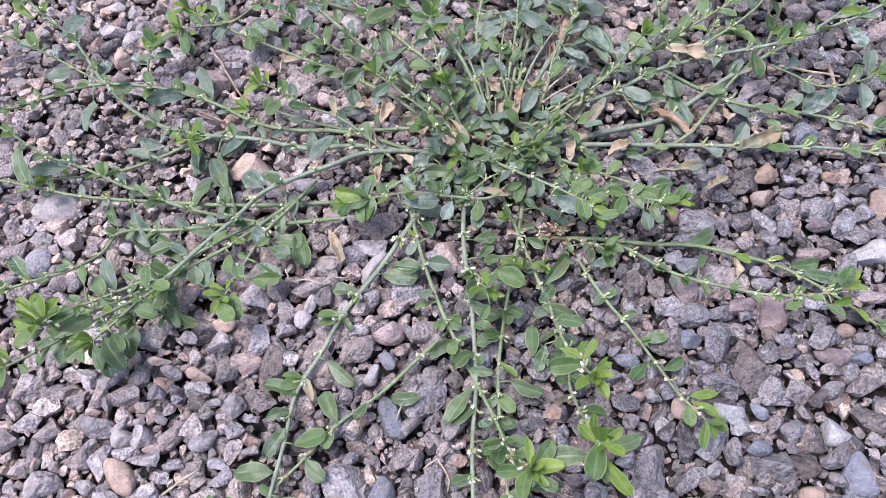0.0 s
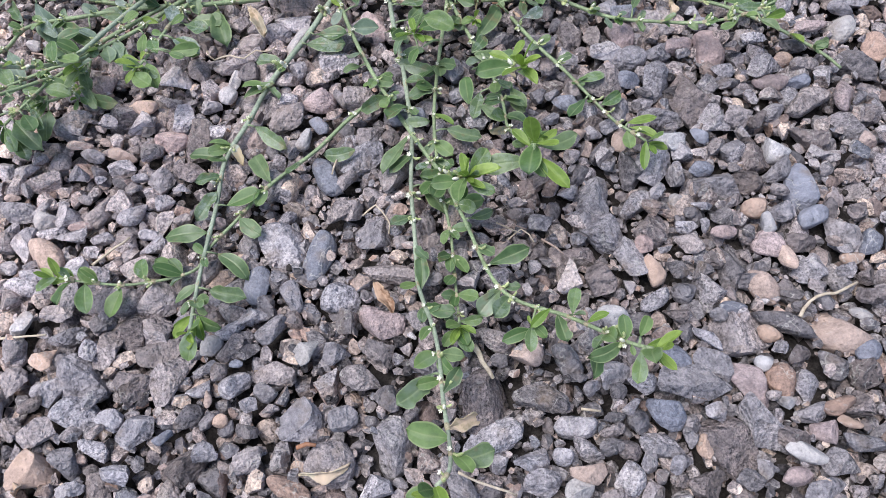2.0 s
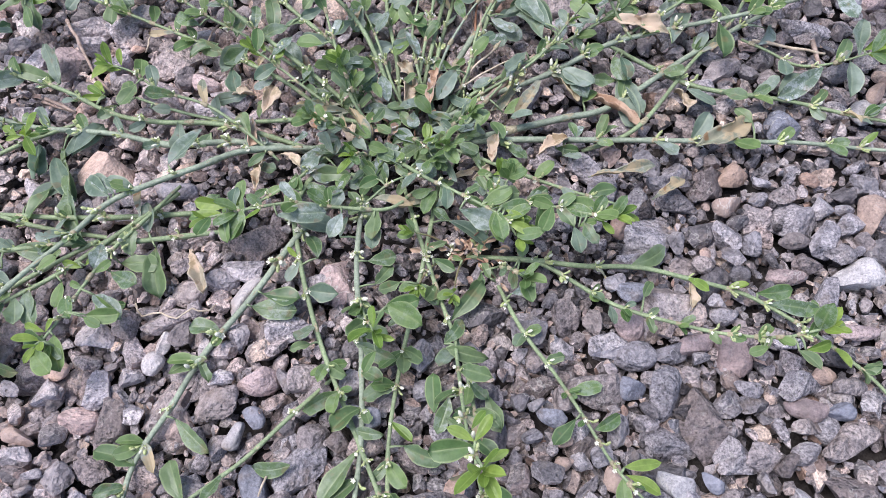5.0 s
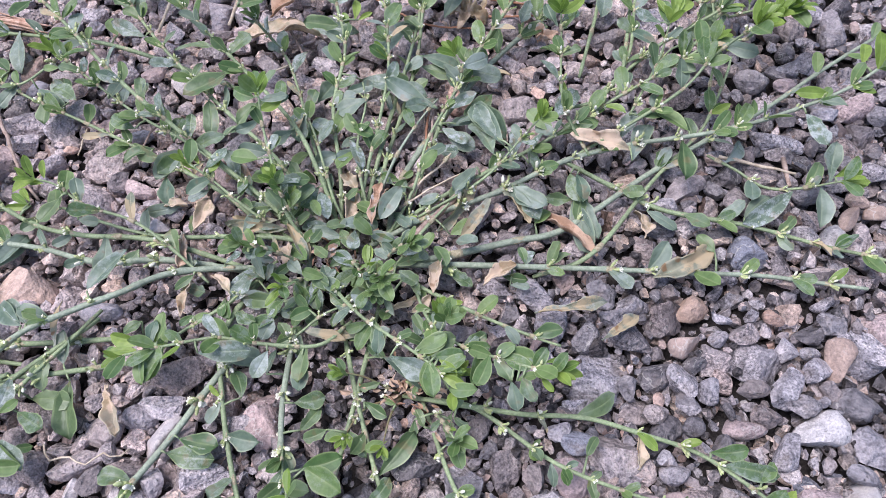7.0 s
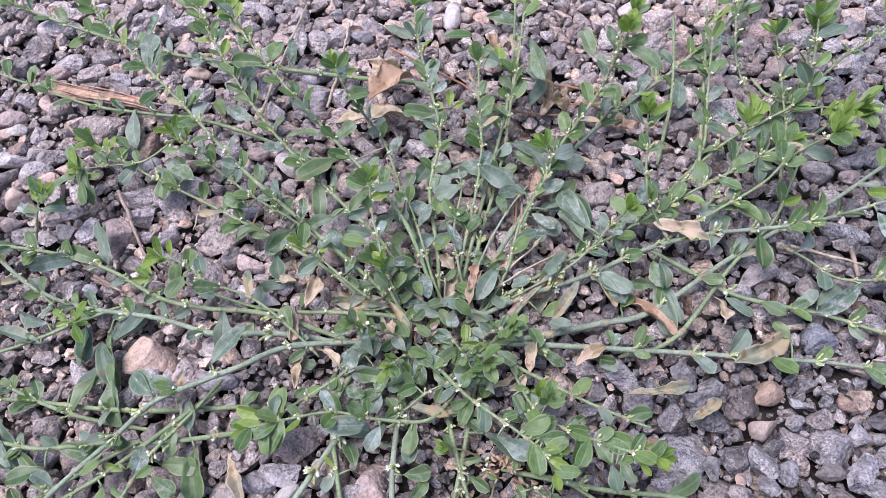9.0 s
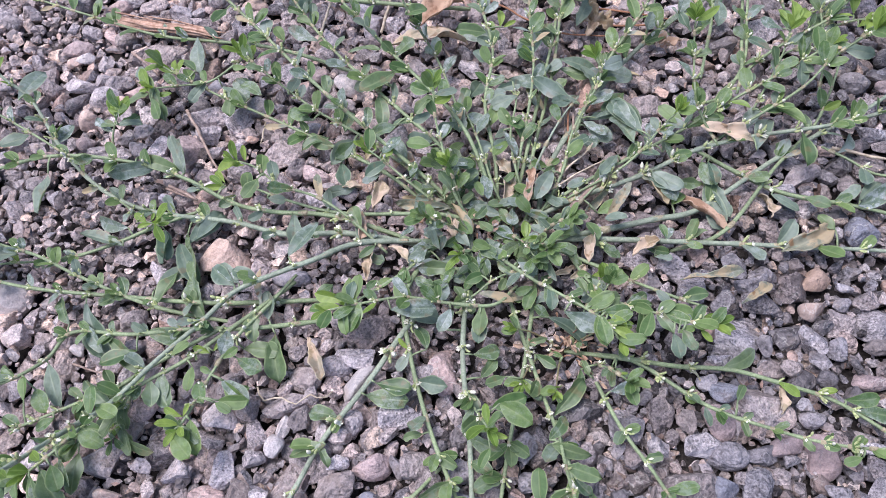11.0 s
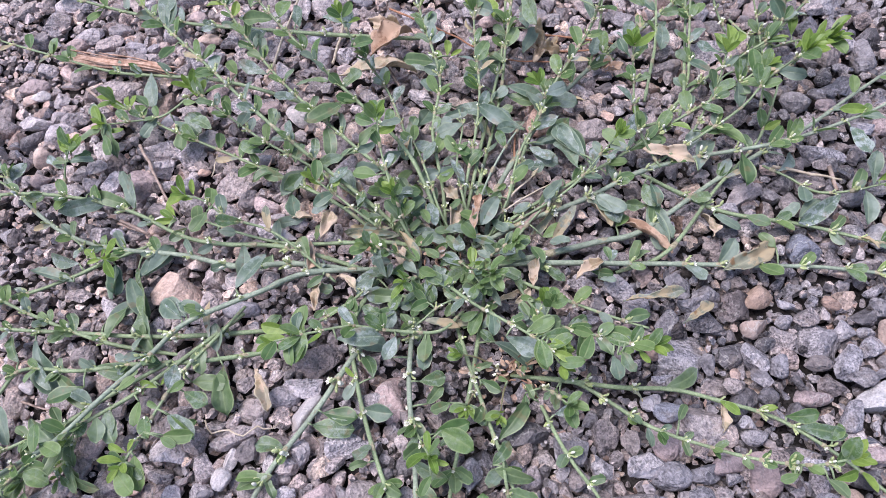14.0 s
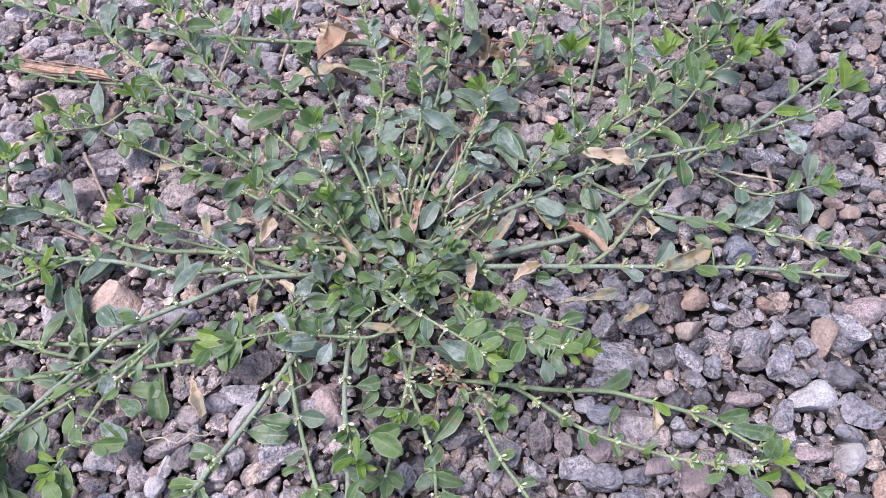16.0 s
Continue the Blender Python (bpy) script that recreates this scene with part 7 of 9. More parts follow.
stone(DARK, 0.068, 0.151, 21, 12, 179)
stone(SLATE, -0.078, 0.216, 20, 13, 150, "dark blue-grey slate pebble among gravel")
stone(BUFF, -0.212, 0.443, 12, 11, 91)
stone(GREY, -0.237, 0.420, 11, 7, 1)
stone(DARK, -0.244, 0.413, 11, 11, 91)
stone(GREY, -0.154, 0.420, 16, 14, 91)
stone(PINK, -0.210, 0.474, 12, 9, 1)
stone(LIGHT, -0.107, 0.470, 14, 9, 1)
stone(WHITE, -0.137, 0.425, 7, 7, 91)
stone(GREY, -0.132, 0.388, 9, 8, 91)
stone(PINK, -0.115, 0.363, 14, 12, 41)
stone(LIGHT, -0.099, 0.354, 17, 12, 2)
stone(PINK, -0.216, 0.384, 13, 12, 82)
stone(LIGHT, -0.215, 0.361, 12, 10, 92)
stone(GREY, -0.212, 0.348, 15, 9, 2)
stone(GREY, -0.242, 0.388, 9, 8, 91)
stone(GREY, -0.229, 0.386, 11, 9, 1)
stone(GREY, -0.102, 0.450, 11, 11, 1)
stone(GREY, -0.095, 0.463, 15, 13, 91)
stone(PINK, -0.190, 0.337, 13, 9, 2)
stone(GREY, -0.176, 0.307, 10, 9, 2)
stone(GREY, -0.186, 0.303, 11, 9, 2)
stone(GREY, -0.199, 0.294, 16, 13, 2)
stone(LIGHT, -0.186, 0.291, 14, 8, 2)
stone(GREY, -0.178, 0.296, 11, 11, 2)
stone(LIGHT, -0.165, 0.297, 14, 13, 40)
stone(ROUGH, -0.167, 0.313, 16, 16, 2)
stone(SLATE, -0.142, 0.344, 13, 12, 2)
stone(PINK, -0.079, 0.350, 13, 8, 2)
stone(SLATE, -0.152, 0.261, 7, 6, 2)
stone(GREY, -0.163, 0.262, 14, 12, 26)
stone(PINK, -0.210, 0.300, 11, 9, 2)
stone(PINK, -0.080, 0.441, 12, 11, 91)
stone(LIGHT, -0.068, 0.438, 18, 9, 98)
stone(LIGHT, -0.056, 0.441, 16, 14, 131)
stone(SLATE, -0.029, 0.444, 14, 7, 15)
stone(ROUGH, -0.024, 0.432, 18, 14, 1)
stone(LIGHT, -0.009, 0.421, 12, 8, 1)
stone(LIGHT, 0.006, 0.428, 18, 16, 91)
stone(SLATE, -0.054, 0.411, 18, 17, 1, "dark blue-grey slate pebble among gravel")
stone(GREY, -0.050, 0.395, 20, 13, 105)
stone(LIGHT, -0.036, 0.393, 12, 12, 1)
stone(PINK, -0.034, 0.380, 12, 10, 1)
stone(WHITE, 0.028, 0.463, 20, 11, 85, "pale whitish pebble lying among grey gravel")
stone(LIGHT, 0.007, 0.470, 18, 13, 1)
stone(DARK, 0.030, 0.399, 16, 14, 1)
stone(GREY, 0.042, 0.397, 15, 12, 27)
stone(ROUGH, 0.040, 0.413, 17, 10, 1)
stone(PINK, 0.056, 0.420, 13, 8, 27)
stone(ROUGH, 0.002, 0.368, 11, 10, 92)
stone(GREY, 0.010, 0.371, 12, 8, 94)
stone(GREY, -0.019, 0.360, 12, 12, 92)
stone(LIGHT, 0.013, 0.357, 16, 11, 2)
stone(DARK, -0.013, 0.368, 9, 8, 92)
stone(PINK, 0.022, 0.371, 10, 6, 93)
stone(GREY, -0.072, 0.463, 13, 13, 1)
stone(LIGHT, 0.193, 0.425, 16, 10, 82)
stone(PINK, 0.229, 0.426, 18, 14, 91, "pinkish worn stone lying among grey gravel")
stone(DARK, 0.163, 0.377, 19, 12, 1)
stone(LIGHT, -0.1810, 0.0980, 15.0, 10.8, 108)
stone(LIGHT, -0.1690, 0.0950, 12.0, 7.5, 27)
stone(BUFF, -0.1590, 0.0900, 16.2, 12.6, 0)
stone(BUFF, -0.1730, 0.0870, 12.6, 9.5, 63)
stone(GREY, -0.1660, 0.0850, 8.4, 6.6, 63)
stone(TAN, -0.1720, 0.0800, 7.2, 3.6, 0)
stone(LIGHT, -0.1570, 0.0730, 10.7, 5.8, 27)
stone(GREY, -0.1680, 0.0720, 18.0, 10.2, 162)
stone(WHITE, -0.1540, 0.0670, 12.0, 9.3, 0, "small round white pebble among grey gravel")
stone(GREY, -0.1710, 0.0640, 8.5, 5.4, 27)
stone(BUFF, -0.1720, 0.0570, 12.0, 10.2, 63)
stone(LIGHT, -0.1640, 0.0560, 15.8, 10.8, 72)
stone(LIGHT, -0.1520, 0.0600, 13.9, 8.2, 162)
stone(TAN, -0.1530, 0.0500, 22.8, 11.4, 135, "long cream and tan pebble on gravel")
stone(LIGHT, -0.1450, 0.0680, 12.0, 11.4, 27)
stone(PINK, -0.1380, 0.0620, 10.2, 6.0, 162)
stone(LIGHT, -0.1410, 0.0570, 15.0, 7.2, 0)
stone(LIGHT, -0.1320, 0.0490, 8.0, 6.8, 135)
stone(BUFF, -0.1300, 0.0690, 15.0, 14.4, 0)
stone(LIGHT, -0.1140, 0.0660, 14.4, 8.8, 27)
stone(LIGHT, -0.1000, 0.0710, 9.2, 6.8, 27)
stone(LIGHT, -0.0910, 0.0760, 6.4, 4.0, 0)
stone(BUFF, -0.0900, 0.0610, 8.0, 6.4, 153)
stone(LIGHT, -0.1020, 0.0830, 12.6, 10.8, 72)
stone(ROUGH, -0.0880, 0.0860, 16.1, 10.3, 153)
stone(GREY, -0.1110, 0.0840, 7.2, 5.8, 153)
stone(LIGHT, -0.1320, 0.0870, 5.2, 4.8, 135)
stone(GREY, -0.1420, 0.0900, 7.8, 7.8, 0)
stone(GREY, -0.1370, 0.1010, 13.4, 5.8, 153)
stone(TAN, -0.1430, 0.1060, 12.0, 4.5, 0)
stone(TAN, -0.1220, 0.0990, 13.8, 6.0, 162, "flat cream pebble lying among grey gravel")
stone(GREY, -0.1630, 0.1010, 7.2, 7.2, 0)
stone(LIGHT, -0.1060, 0.0550, 9.0, 6.6, 146)
stone(GREY, -0.1260, 0.0540, 10.0, 7.2, 153)
stone(LIGHT, -0.1030, 0.0480, 11.4, 8.2, 27)
stone(PINK, -0.0730, 0.0560, 7.2, 6.0, 45)
stone(GREY, -0.1140, 0.0780, 7.2, 4.4, 0)
stone(GREY, -0.1680, 0.0440, 8.8, 6.4, 135)
stone(GREY, -0.1570, 0.0440, 8.0, 4.0, 27)
stone(LIGHT, -0.1610, 0.0350, 16.8, 7.8, 162)
stone(LIGHT, -0.1560, 0.0390, 12.0, 6.6, 162)
stone(BUFF, -0.1660, 0.0290, 9.2, 9.2, 0)
stone(GREY, -0.1510, 0.0300, 10.0, 6.0, 45)
stone(GREY, -0.1370, 0.0270, 13.2, 9.0, 63)
stone(BUFF, -0.1420, 0.0190, 13.2, 7.6, 0)
stone(WHITE, -0.1580, 0.0150, 14.0, 8.0, 27, "whitish wedge-shaped stone among grey gravel")
stone(GREY, -0.1380, 0.0090, 15.2, 8.4, 0)
stone(LIGHT, -0.1350, 0.0410, 12.0, 8.4, 146)
stone(BUFF, -0.1070, 0.0370, 16.8, 13.2, 0)
stone(BUFF, -0.1190, 0.0230, 27.0, 13.2, 0)
stone(BUFF, -0.0980, 0.0220, 18.0, 16.8, 63)
stone(DARK, -0.1220, 0.0110, 6.0, 4.4, 0)
stone(TAN, -0.1460, -0.0010, 10.4, 9.2, 90, "rounded tan speckled pebble among gravel")
stone(LIGHT, -0.1260, 0.0010, 9.2, 7.2, 90)
stone(DARK, -0.1360, -0.0020, 12.0, 6.0, 0)
stone(BUFF, -0.1580, -0.0090, 13.6, 10.4, 90)
stone(LIGHT, -0.1310, -0.0100, 23.4, 17.4, 117)
stone(LIGHT, -0.1420, -0.0160, 13.2, 11.6, 0)
stone(ROUGH, -0.1470, -0.0210, 10.0, 5.6, 27)
stone(LIGHT, -0.1300, -0.0250, 18.3, 13.9, 162)
stone(GREY, -0.1210, -0.0200, 10.0, 6.0, 27)
stone(BUFF, -0.1450, -0.0320, 17.6, 11.2, 0)
stone(BUFF, -0.1560, -0.0300, 8.9, 9.8, 45)
stone(TAN, -0.1450, -0.0460, 18.4, 14.8, 0, "large smooth orange-tan pebble on gravel")
stone(GREY, -0.1310, -0.0440, 13.6, 8.8, 135)
stone(LIGHT, -0.1140, -0.0290, 12.0, 8.8, 135)
stone(BUFF, -0.1190, -0.0340, 8.0, 5.6, 0)
stone(LIGHT, -0.1190, -0.0410, 13.2, 9.0, 117)
stone(LIGHT, -0.1030, -0.0350, 14.8, 11.6, 63)
stone(SLATE, -0.0910, -0.0390, 7.6, 6.0, 0)
stone(DARK, -0.0820, -0.0310, 12.0, 8.8, 63)
stone(DARK, -0.0730, -0.0330, 9.6, 5.2, 63)
stone(ROUGH, -0.0830, -0.0510, 18.4, 15.6, 0)
stone(LIGHT, -0.1090, -0.0510, 12.4, 8.0, 153)
stone(DARK, -0.0990, -0.0490, 7.2, 5.2, 135)
stone(GREY, -0.0730, -0.0470, 9.4, 8.9, 153)
stone(LIGHT, -0.1280, -0.0560, 12.0, 6.0, 0)
stone(ROUGH, -0.1060, -0.0170, 16.0, 14.4, 153)
stone(BUFF, -0.0910, -0.0130, 24.6, 13.2, 63)
stone(LIGHT, -0.0780, -0.0200, 10.0, 7.2, 0)
stone(TAN, -0.0730, -0.0250, 6.8, 3.4, 90)
stone(TAN, -0.0680, -0.0340, 6.4, 5.6, 0)
stone(ROUGH, -0.1100, 0.0090, 18.0, 16.8, 0)
stone(BUFF, -0.0980, 0.0060, 15.6, 13.2, 63)
stone(BUFF, -0.1190, 0.0010, 18.0, 10.2, 63)
stone(BUFF, -0.0960, -0.0030, 19.2, 12.0, 0)
stone(WHITE, -0.0740, -0.0010, 10.4, 8.0, 27)
stone(BUFF, -0.0640, -0.0040, 13.2, 7.6, 45)
stone(GREY, -0.0480, 0.0030, 13.2, 12.8, 0)
stone(LIGHT, -0.0660, 0.0050, 12.0, 9.0, 0)
stone(BUFF, -0.0650, 0.0120, 12.6, 7.6, 153)
stone(LIGHT, -0.0570, 0.0100, 15.0, 7.8, 0)
stone(SLATE, -0.0550, 0.0250, 19.2, 11.2, 90, "large smooth dark slate stone in gravel")
stone(LIGHT, -0.0700, 0.0220, 15.0, 12.0, 0)
stone(LIGHT, -0.0390, 0.0190, 13.8, 13.2, 63)
stone(DARK, -0.0590, -0.0060, 12.0, 6.6, 0)
stone(BUFF, -0.0460, -0.0160, 17.4, 10.2, 162)
stone(LIGHT, -0.0630, -0.0190, 13.2, 11.2, 0)
stone(LIGHT, -0.0750, -0.0120, 10.0, 4.4, 27)
stone(GREY, -0.0500, -0.0240, 10.0, 7.2, 153)
stone(LIGHT, -0.0570, -0.0280, 8.5, 6.7, 153)
stone(BUFF, -0.0470, -0.0310, 6.8, 3.6, 0)
stone(SLATE, -0.0620, -0.0110, 6.0, 3.6, 0)
stone(LIGHT, -0.0440, 0.0440, 25.8, 19.2, 117, "pale blocky stone with a tan flank")
stone(SLATE, -0.0270, 0.0370, 25.2, 12.0, 72, "dark blue-grey slate sliver among gravel")
stone(WHITE, -0.0340, 0.0990, 11.2, 9.4, 27, "cream white pebble lying among grey gravel")
stone(LIGHT, -0.0180, 0.0160, 16.8, 14.4, 0)
stone(PINK, -0.0010, 0.0020, 20.6, 13.0, 153)
stone(BUFF, 0.0050, 0.0260, 24.0, 9.6, 162)
stone(WHITE, -0.0330, -0.0080, 13.4, 8.0, 72)
stone(GREY, -0.0210, -0.0090, 11.2, 9.2, 27)
stone(BUFF, -0.0100, -0.0210, 17.1, 10.8, 162)
stone(LIGHT, -0.0340, -0.0360, 19.0, 17.7, 162)
stone(GREY, -0.0180, -0.0370, 12.0, 10.0, 27)
stone(BUFF, -0.0250, -0.0540, 21.0, 18.0, 0)
stone(GREY, 0.0010, -0.0500, 24.0, 18.6, 63)
stone(LIGHT, -0.0060, -0.0650, 14.0, 10.0, 0)
stone(ROUGH, 0.0410, -0.0350, 25.9, 20.9, 72)
stone(DARK, 0.0640, -0.0360, 22.0, 10.8, 153)
stone(LIGHT, 0.0410, -0.0510, 27.0, 13.8, 18)
stone(BUFF, -0.0570, -0.0510, 14.8, 8.9, 27)
stone(RUST, -0.0400, -0.0630, 18.4, 8.0, 153, "rusty orange stone lying in gravel")
stone(DARK, 0.1350, 0.1090, 8.8, 5.2, 153)
stone(ROUGH, 0.1560, 0.1030, 29.4, 17.4, 90)
stone(GREY, 0.1410, 0.0950, 21.0, 14.4, 146)
stone(LIGHT, 0.1060, 0.1000, 13.2, 10.2, 34)
stone(BUFF, 0.1010, 0.1130, 10.8, 9.5, 72)
stone(SLATE, 0.0950, 0.1060, 12.0, 7.8, 0)
stone(LIGHT, 0.0890, 0.1110, 6.3, 6.3, 162)
stone(GREY, 0.0870, 0.0990, 8.4, 6.0, 0)
stone(TAN, 0.1000, 0.0960, 6.3, 3.6, 27)
stone(LIGHT, 0.1060, 0.0890, 8.9, 7.6, 162)
stone(TAN, 0.0990, 0.0880, 7.2, 5.4, 0)
stone(LIGHT, 0.1140, 0.0910, 9.6, 8.4, 34)
stone(DARK, 0.1070, 0.0780, 13.2, 4.5, 45)
stone(TAN, 0.1180, 0.0830, 11.4, 8.2, 108)
stone(DARK, 0.0960, 0.0670, 11.2, 8.0, 27)
stone(GREY, 0.1100, 0.0710, 10.4, 6.8, 72)
stone(LIGHT, 0.1310, 0.0680, 20.9, 15.8, 72, "pale grey smooth pebble with a dark patch")
stone(DARK, 0.1200, 0.0660, 17.7, 11.4, 72)
stone(GREY, 0.1020, 0.0540, 22.2, 17.4, 45)
stone(LIGHT, 0.0880, 0.0570, 7.8, 6.6, 0)
stone(WHITE, 0.1410, 0.0790, 13.8, 9.0, 162)
stone(LIGHT, 0.1460, 0.0730, 11.4, 9.5, 153)
stone(GREY, 0.1400, 0.0610, 12.8, 8.4, 72)
stone(SLATE, 0.1550, 0.0800, 9.4, 5.8, 153)
stone(BUFF, 0.1630, 0.0750, 11.4, 7.2, 18)
stone(GREY, 0.1760, 0.0800, 8.9, 4.5, 108)
stone(ROUGH, 0.1850, 0.0870, 10.2, 9.0, 0)
stone(GREY, 0.1700, 0.0710, 12.6, 12.0, 0)
stone(ROUGH, 0.1800, 0.0680, 16.2, 13.2, 0)
stone(WHITE, 0.1900, 0.0720, 13.8, 12.0, 108)
stone(GREY, 0.1880, 0.0590, 15.0, 9.6, 18)
stone(GREY, 0.1600, 0.0550, 22.2, 13.8, 135)
stone(ROUGH, 0.1730, 0.0560, 13.6, 12.4, 135)
stone(BUFF, 0.1850, 0.0490, 7.4, 6.6, 0)
stone(SLATE, 0.1960, 0.0500, 22.1, 15.2, 108, "pale blue-grey stone standing out in gravel")
stone(SLATE, 0.1520, 0.0630, 12.0, 7.2, 0)
stone(GREY, 0.1200, 0.0490, 17.4, 12.0, 0)
stone(GREY, 0.1290, 0.0530, 8.0, 5.4, 56)
stone(WHITE, 0.1380, 0.0480, 6.9, 6.6, 0, "small white pebble between grey stones")
stone(LIGHT, 0.1480, 0.0440, 9.2, 3.6, 153)
stone(DARK, 0.1420, 0.0410, 5.2, 5.2, 0)
stone(ROUGH, 0.2080, 0.0790, 19.0, 13.9, 153)
stone(GREY, 0.1020, 0.0360, 21.6, 16.8, 108)
stone(ROUGH, 0.1240, 0.0340, 16.4, 14.5, 27)
stone(PINK, 0.1180, 0.0270, 8.2, 7.0, 117)
stone(GREY, 0.1120, 0.0220, 19.2, 10.8, 117)
stone(TAN, 0.1200, 0.0140, 14.4, 10.8, 63)
stone(BUFF, 0.1380, 0.0260, 14.0, 8.8, 153)
stone(PINK, 0.1540, 0.0290, 11.2, 6.0, 0, "pinkish brown flat stone among gravel")
stone(LIGHT, 0.1390, 0.0340, 9.5, 6.3, 162)
stone(GREY, 0.1470, 0.0340, 7.6, 4.0, 72)
stone(DARK, 0.1570, 0.0370, 11.4, 8.2, 153)
stone(TAN, 0.1730, 0.0420, 12.0, 9.6, 18)
stone(WHITE, 0.1750, 0.0320, 9.2, 8.4, 45)
stone(DARK, 0.1660, 0.0290, 6.7, 5.4, 90)
stone(GREY, 0.1840, 0.0380, 11.4, 9.5, 162)
stone(PINK, 0.1740, 0.0230, 14.4, 13.2, 0, "pink worn stone standing out in gravel")
stone(SLATE, 0.1960, 0.0340, 14.8, 8.9, 27)
stone(ROUGH, 0.1880, 0.0220, 13.4, 11.2, 153)
stone(GREY, 0.2080, 0.0250, 21.6, 13.8, 117)
stone(ROUGH, 0.2170, 0.0350, 11.6, 8.0, 45)
stone(SLATE, 0.2180, 0.0190, 13.8, 10.2, 72)
stone(GREY, 0.2050, 0.0160, 7.2, 4.4, 0)
stone(TAN, 0.2070, 0.0120, 10.8, 6.0, 0)
stone(TAN, 0.1790, 0.0160, 13.8, 6.6, 90)
stone(LIGHT, 0.1890, 0.0090, 15.2, 11.2, 18)
stone(TAN, 0.1670, 0.0040, 16.8, 10.8, 117)
stone(GREY, 0.2020, 0.0060, 9.2, 6.8, 0)
stone(ROUGH, 0.2110, 0.0030, 7.6, 6.8, 0)
stone(GREY, 0.1430, 0.0040, 16.8, 13.8, 72)
stone(DARK, 0.1550, 0.0130, 19.6, 12.6, 72)
stone(GREY, 0.1320, 0.0040, 10.4, 9.2, 0)
stone(DARK, 0.1300, 0.0140, 10.3, 7.6, 153)
stone(DARK, 0.1410, 0.0130, 8.4, 7.8, 0)
stone(GREY, 0.1180, 0.0010, 13.6, 6.8, 27)
stone(ROUGH, 0.1250, -0.0060, 10.3, 6.7, 153)
stone(DARK, 0.1280, -0.0140, 8.0, 6.8, 63)
stone(LIGHT, 0.1360, -0.0180, 14.4, 6.0, 117)
stone(BUFF, 0.1510, -0.0160, 25.8, 18.0, 0)
stone(GREY, 0.1430, -0.0080, 8.0, 5.8, 153)
stone(SLATE, 0.1500, -0.0050, 12.0, 6.0, 0)
stone(DARK, 0.1700, -0.0140, 25.0, 10.3, 135)
stone(TAN, 0.1630, -0.0180, 10.3, 7.2, 153)
stone(ROUGH, 0.1710, -0.0280, 8.4, 7.2, 0)
stone(GREY, 0.1640, -0.0250, 7.6, 5.6, 27)
stone(TAN, 0.1940, -0.0200, 23.4, 17.7, 153, "large pale tan stone with flat top")
stone(WHITE, 0.2020, -0.0130, 8.8, 4.4, 153, "cream white pebble beside a tan stone")
stone(GREY, 0.1900, -0.0050, 10.7, 7.6, 90)
stone(DARK, 0.1780, -0.0080, 8.0, 5.2, 0)
stone(ROUGH, 0.2090, -0.0060, 12.0, 6.4, 0)
stone(GREY, 0.2050, -0.0170, 8.4, 6.4, 0)
stone(SLATE, 0.2010, -0.0290, 11.6, 8.4, 27)
stone(WHITE, 0.0990, -0.0040, 13.2, 10.0, 153, "flat white stone below a leafy tip")
stone(ROUGH, 0.0970, 0.0140, 16.4, 13.2, 72)
stone(SLATE, 0.1220, -0.0240, 14.8, 10.3, 153)
stone(GREY, 0.1260, -0.0360, 28.2, 15.0, 0)
stone(SLATE, 0.1130, -0.0470, 14.4, 13.2, 0, "bluish grey blocky stone in gravel")
stone(GREY, 0.1380, -0.0310, 22.8, 12.6, 117)
stone(GREY, 0.1060, -0.0340, 12.8, 9.2, 0)
stone(LIGHT, 0.0950, -0.0300, 12.6, 10.8, 0)
stone(LIGHT, 0.0850, -0.0340, 7.2, 6.8, 0)
stone(DARK, 0.0950, -0.0360, 8.0, 7.2, 63)
stone(DARK, 0.0810, -0.0300, 5.2, 3.6, 0)
stone(GREY, 0.0770, -0.0220, 16.8, 9.6, 117)
stone(LIGHT, 0.0760, -0.0490, 16.4, 9.6, 0)
stone(LIGHT, 0.0690, -0.0600, 8.0, 7.2, 0)
stone(GREY, 0.0790, -0.0580, 12.4, 8.4, 117)
stone(TAN, 0.0780, -0.0680, 13.6, 7.6, 0)
stone(WHITE, 0.0730, -0.0730, 11.6, 8.9, 27)
stone(DARK, 0.0880, -0.0580, 9.6, 7.2, 0)
stone(ROUGH, 0.0950, -0.0600, 10.0, 8.8, 0)
stone(BUFF, 0.0900, -0.0520, 10.0, 5.2, 27)
stone(DARK, 0.0910, -0.0470, 8.8, 4.0, 0)
stone(LIGHT, 0.0990, -0.0430, 8.0, 6.4, 0)
stone(GREY, 0.1010, -0.0490, 9.6, 8.4, 63)
stone(GREY, 0.1080, -0.0590, 17.4, 9.8, 153)
stone(GREY, 0.1140, -0.0660, 10.8, 6.4, 27)
stone(TAN, 0.1250, -0.0610, 9.2, 6.4, 90)
stone(ROUGH, 0.1360, -0.0610, 27.6, 18.0, 117)
stone(GREY, 0.1330, -0.0480, 10.4, 7.2, 153)
stone(GREY, 0.1500, -0.0560, 27.6, 13.8, 117)
stone(PINK, 0.1500, -0.0380, 22.1, 12.0, 117, "long pinkish stone standing out in gravel")
stone(WHITE, 0.1570, -0.0300, 7.6, 6.8, 0, "bright white heart-shaped pebble on gravel")
stone(RUST, 0.1620, -0.0380, 15.2, 12.0, 72)
stone(LIGHT, 0.1720, -0.0410, 13.2, 9.6, 90)
stone(GREY, 0.1710, -0.0520, 13.2, 8.0, 0)
stone(WHITE, 0.1610, -0.0470, 6.3, 5.4, 153)
stone(BUFF, 0.1560, -0.0440, 6.0, 4.4, 0)
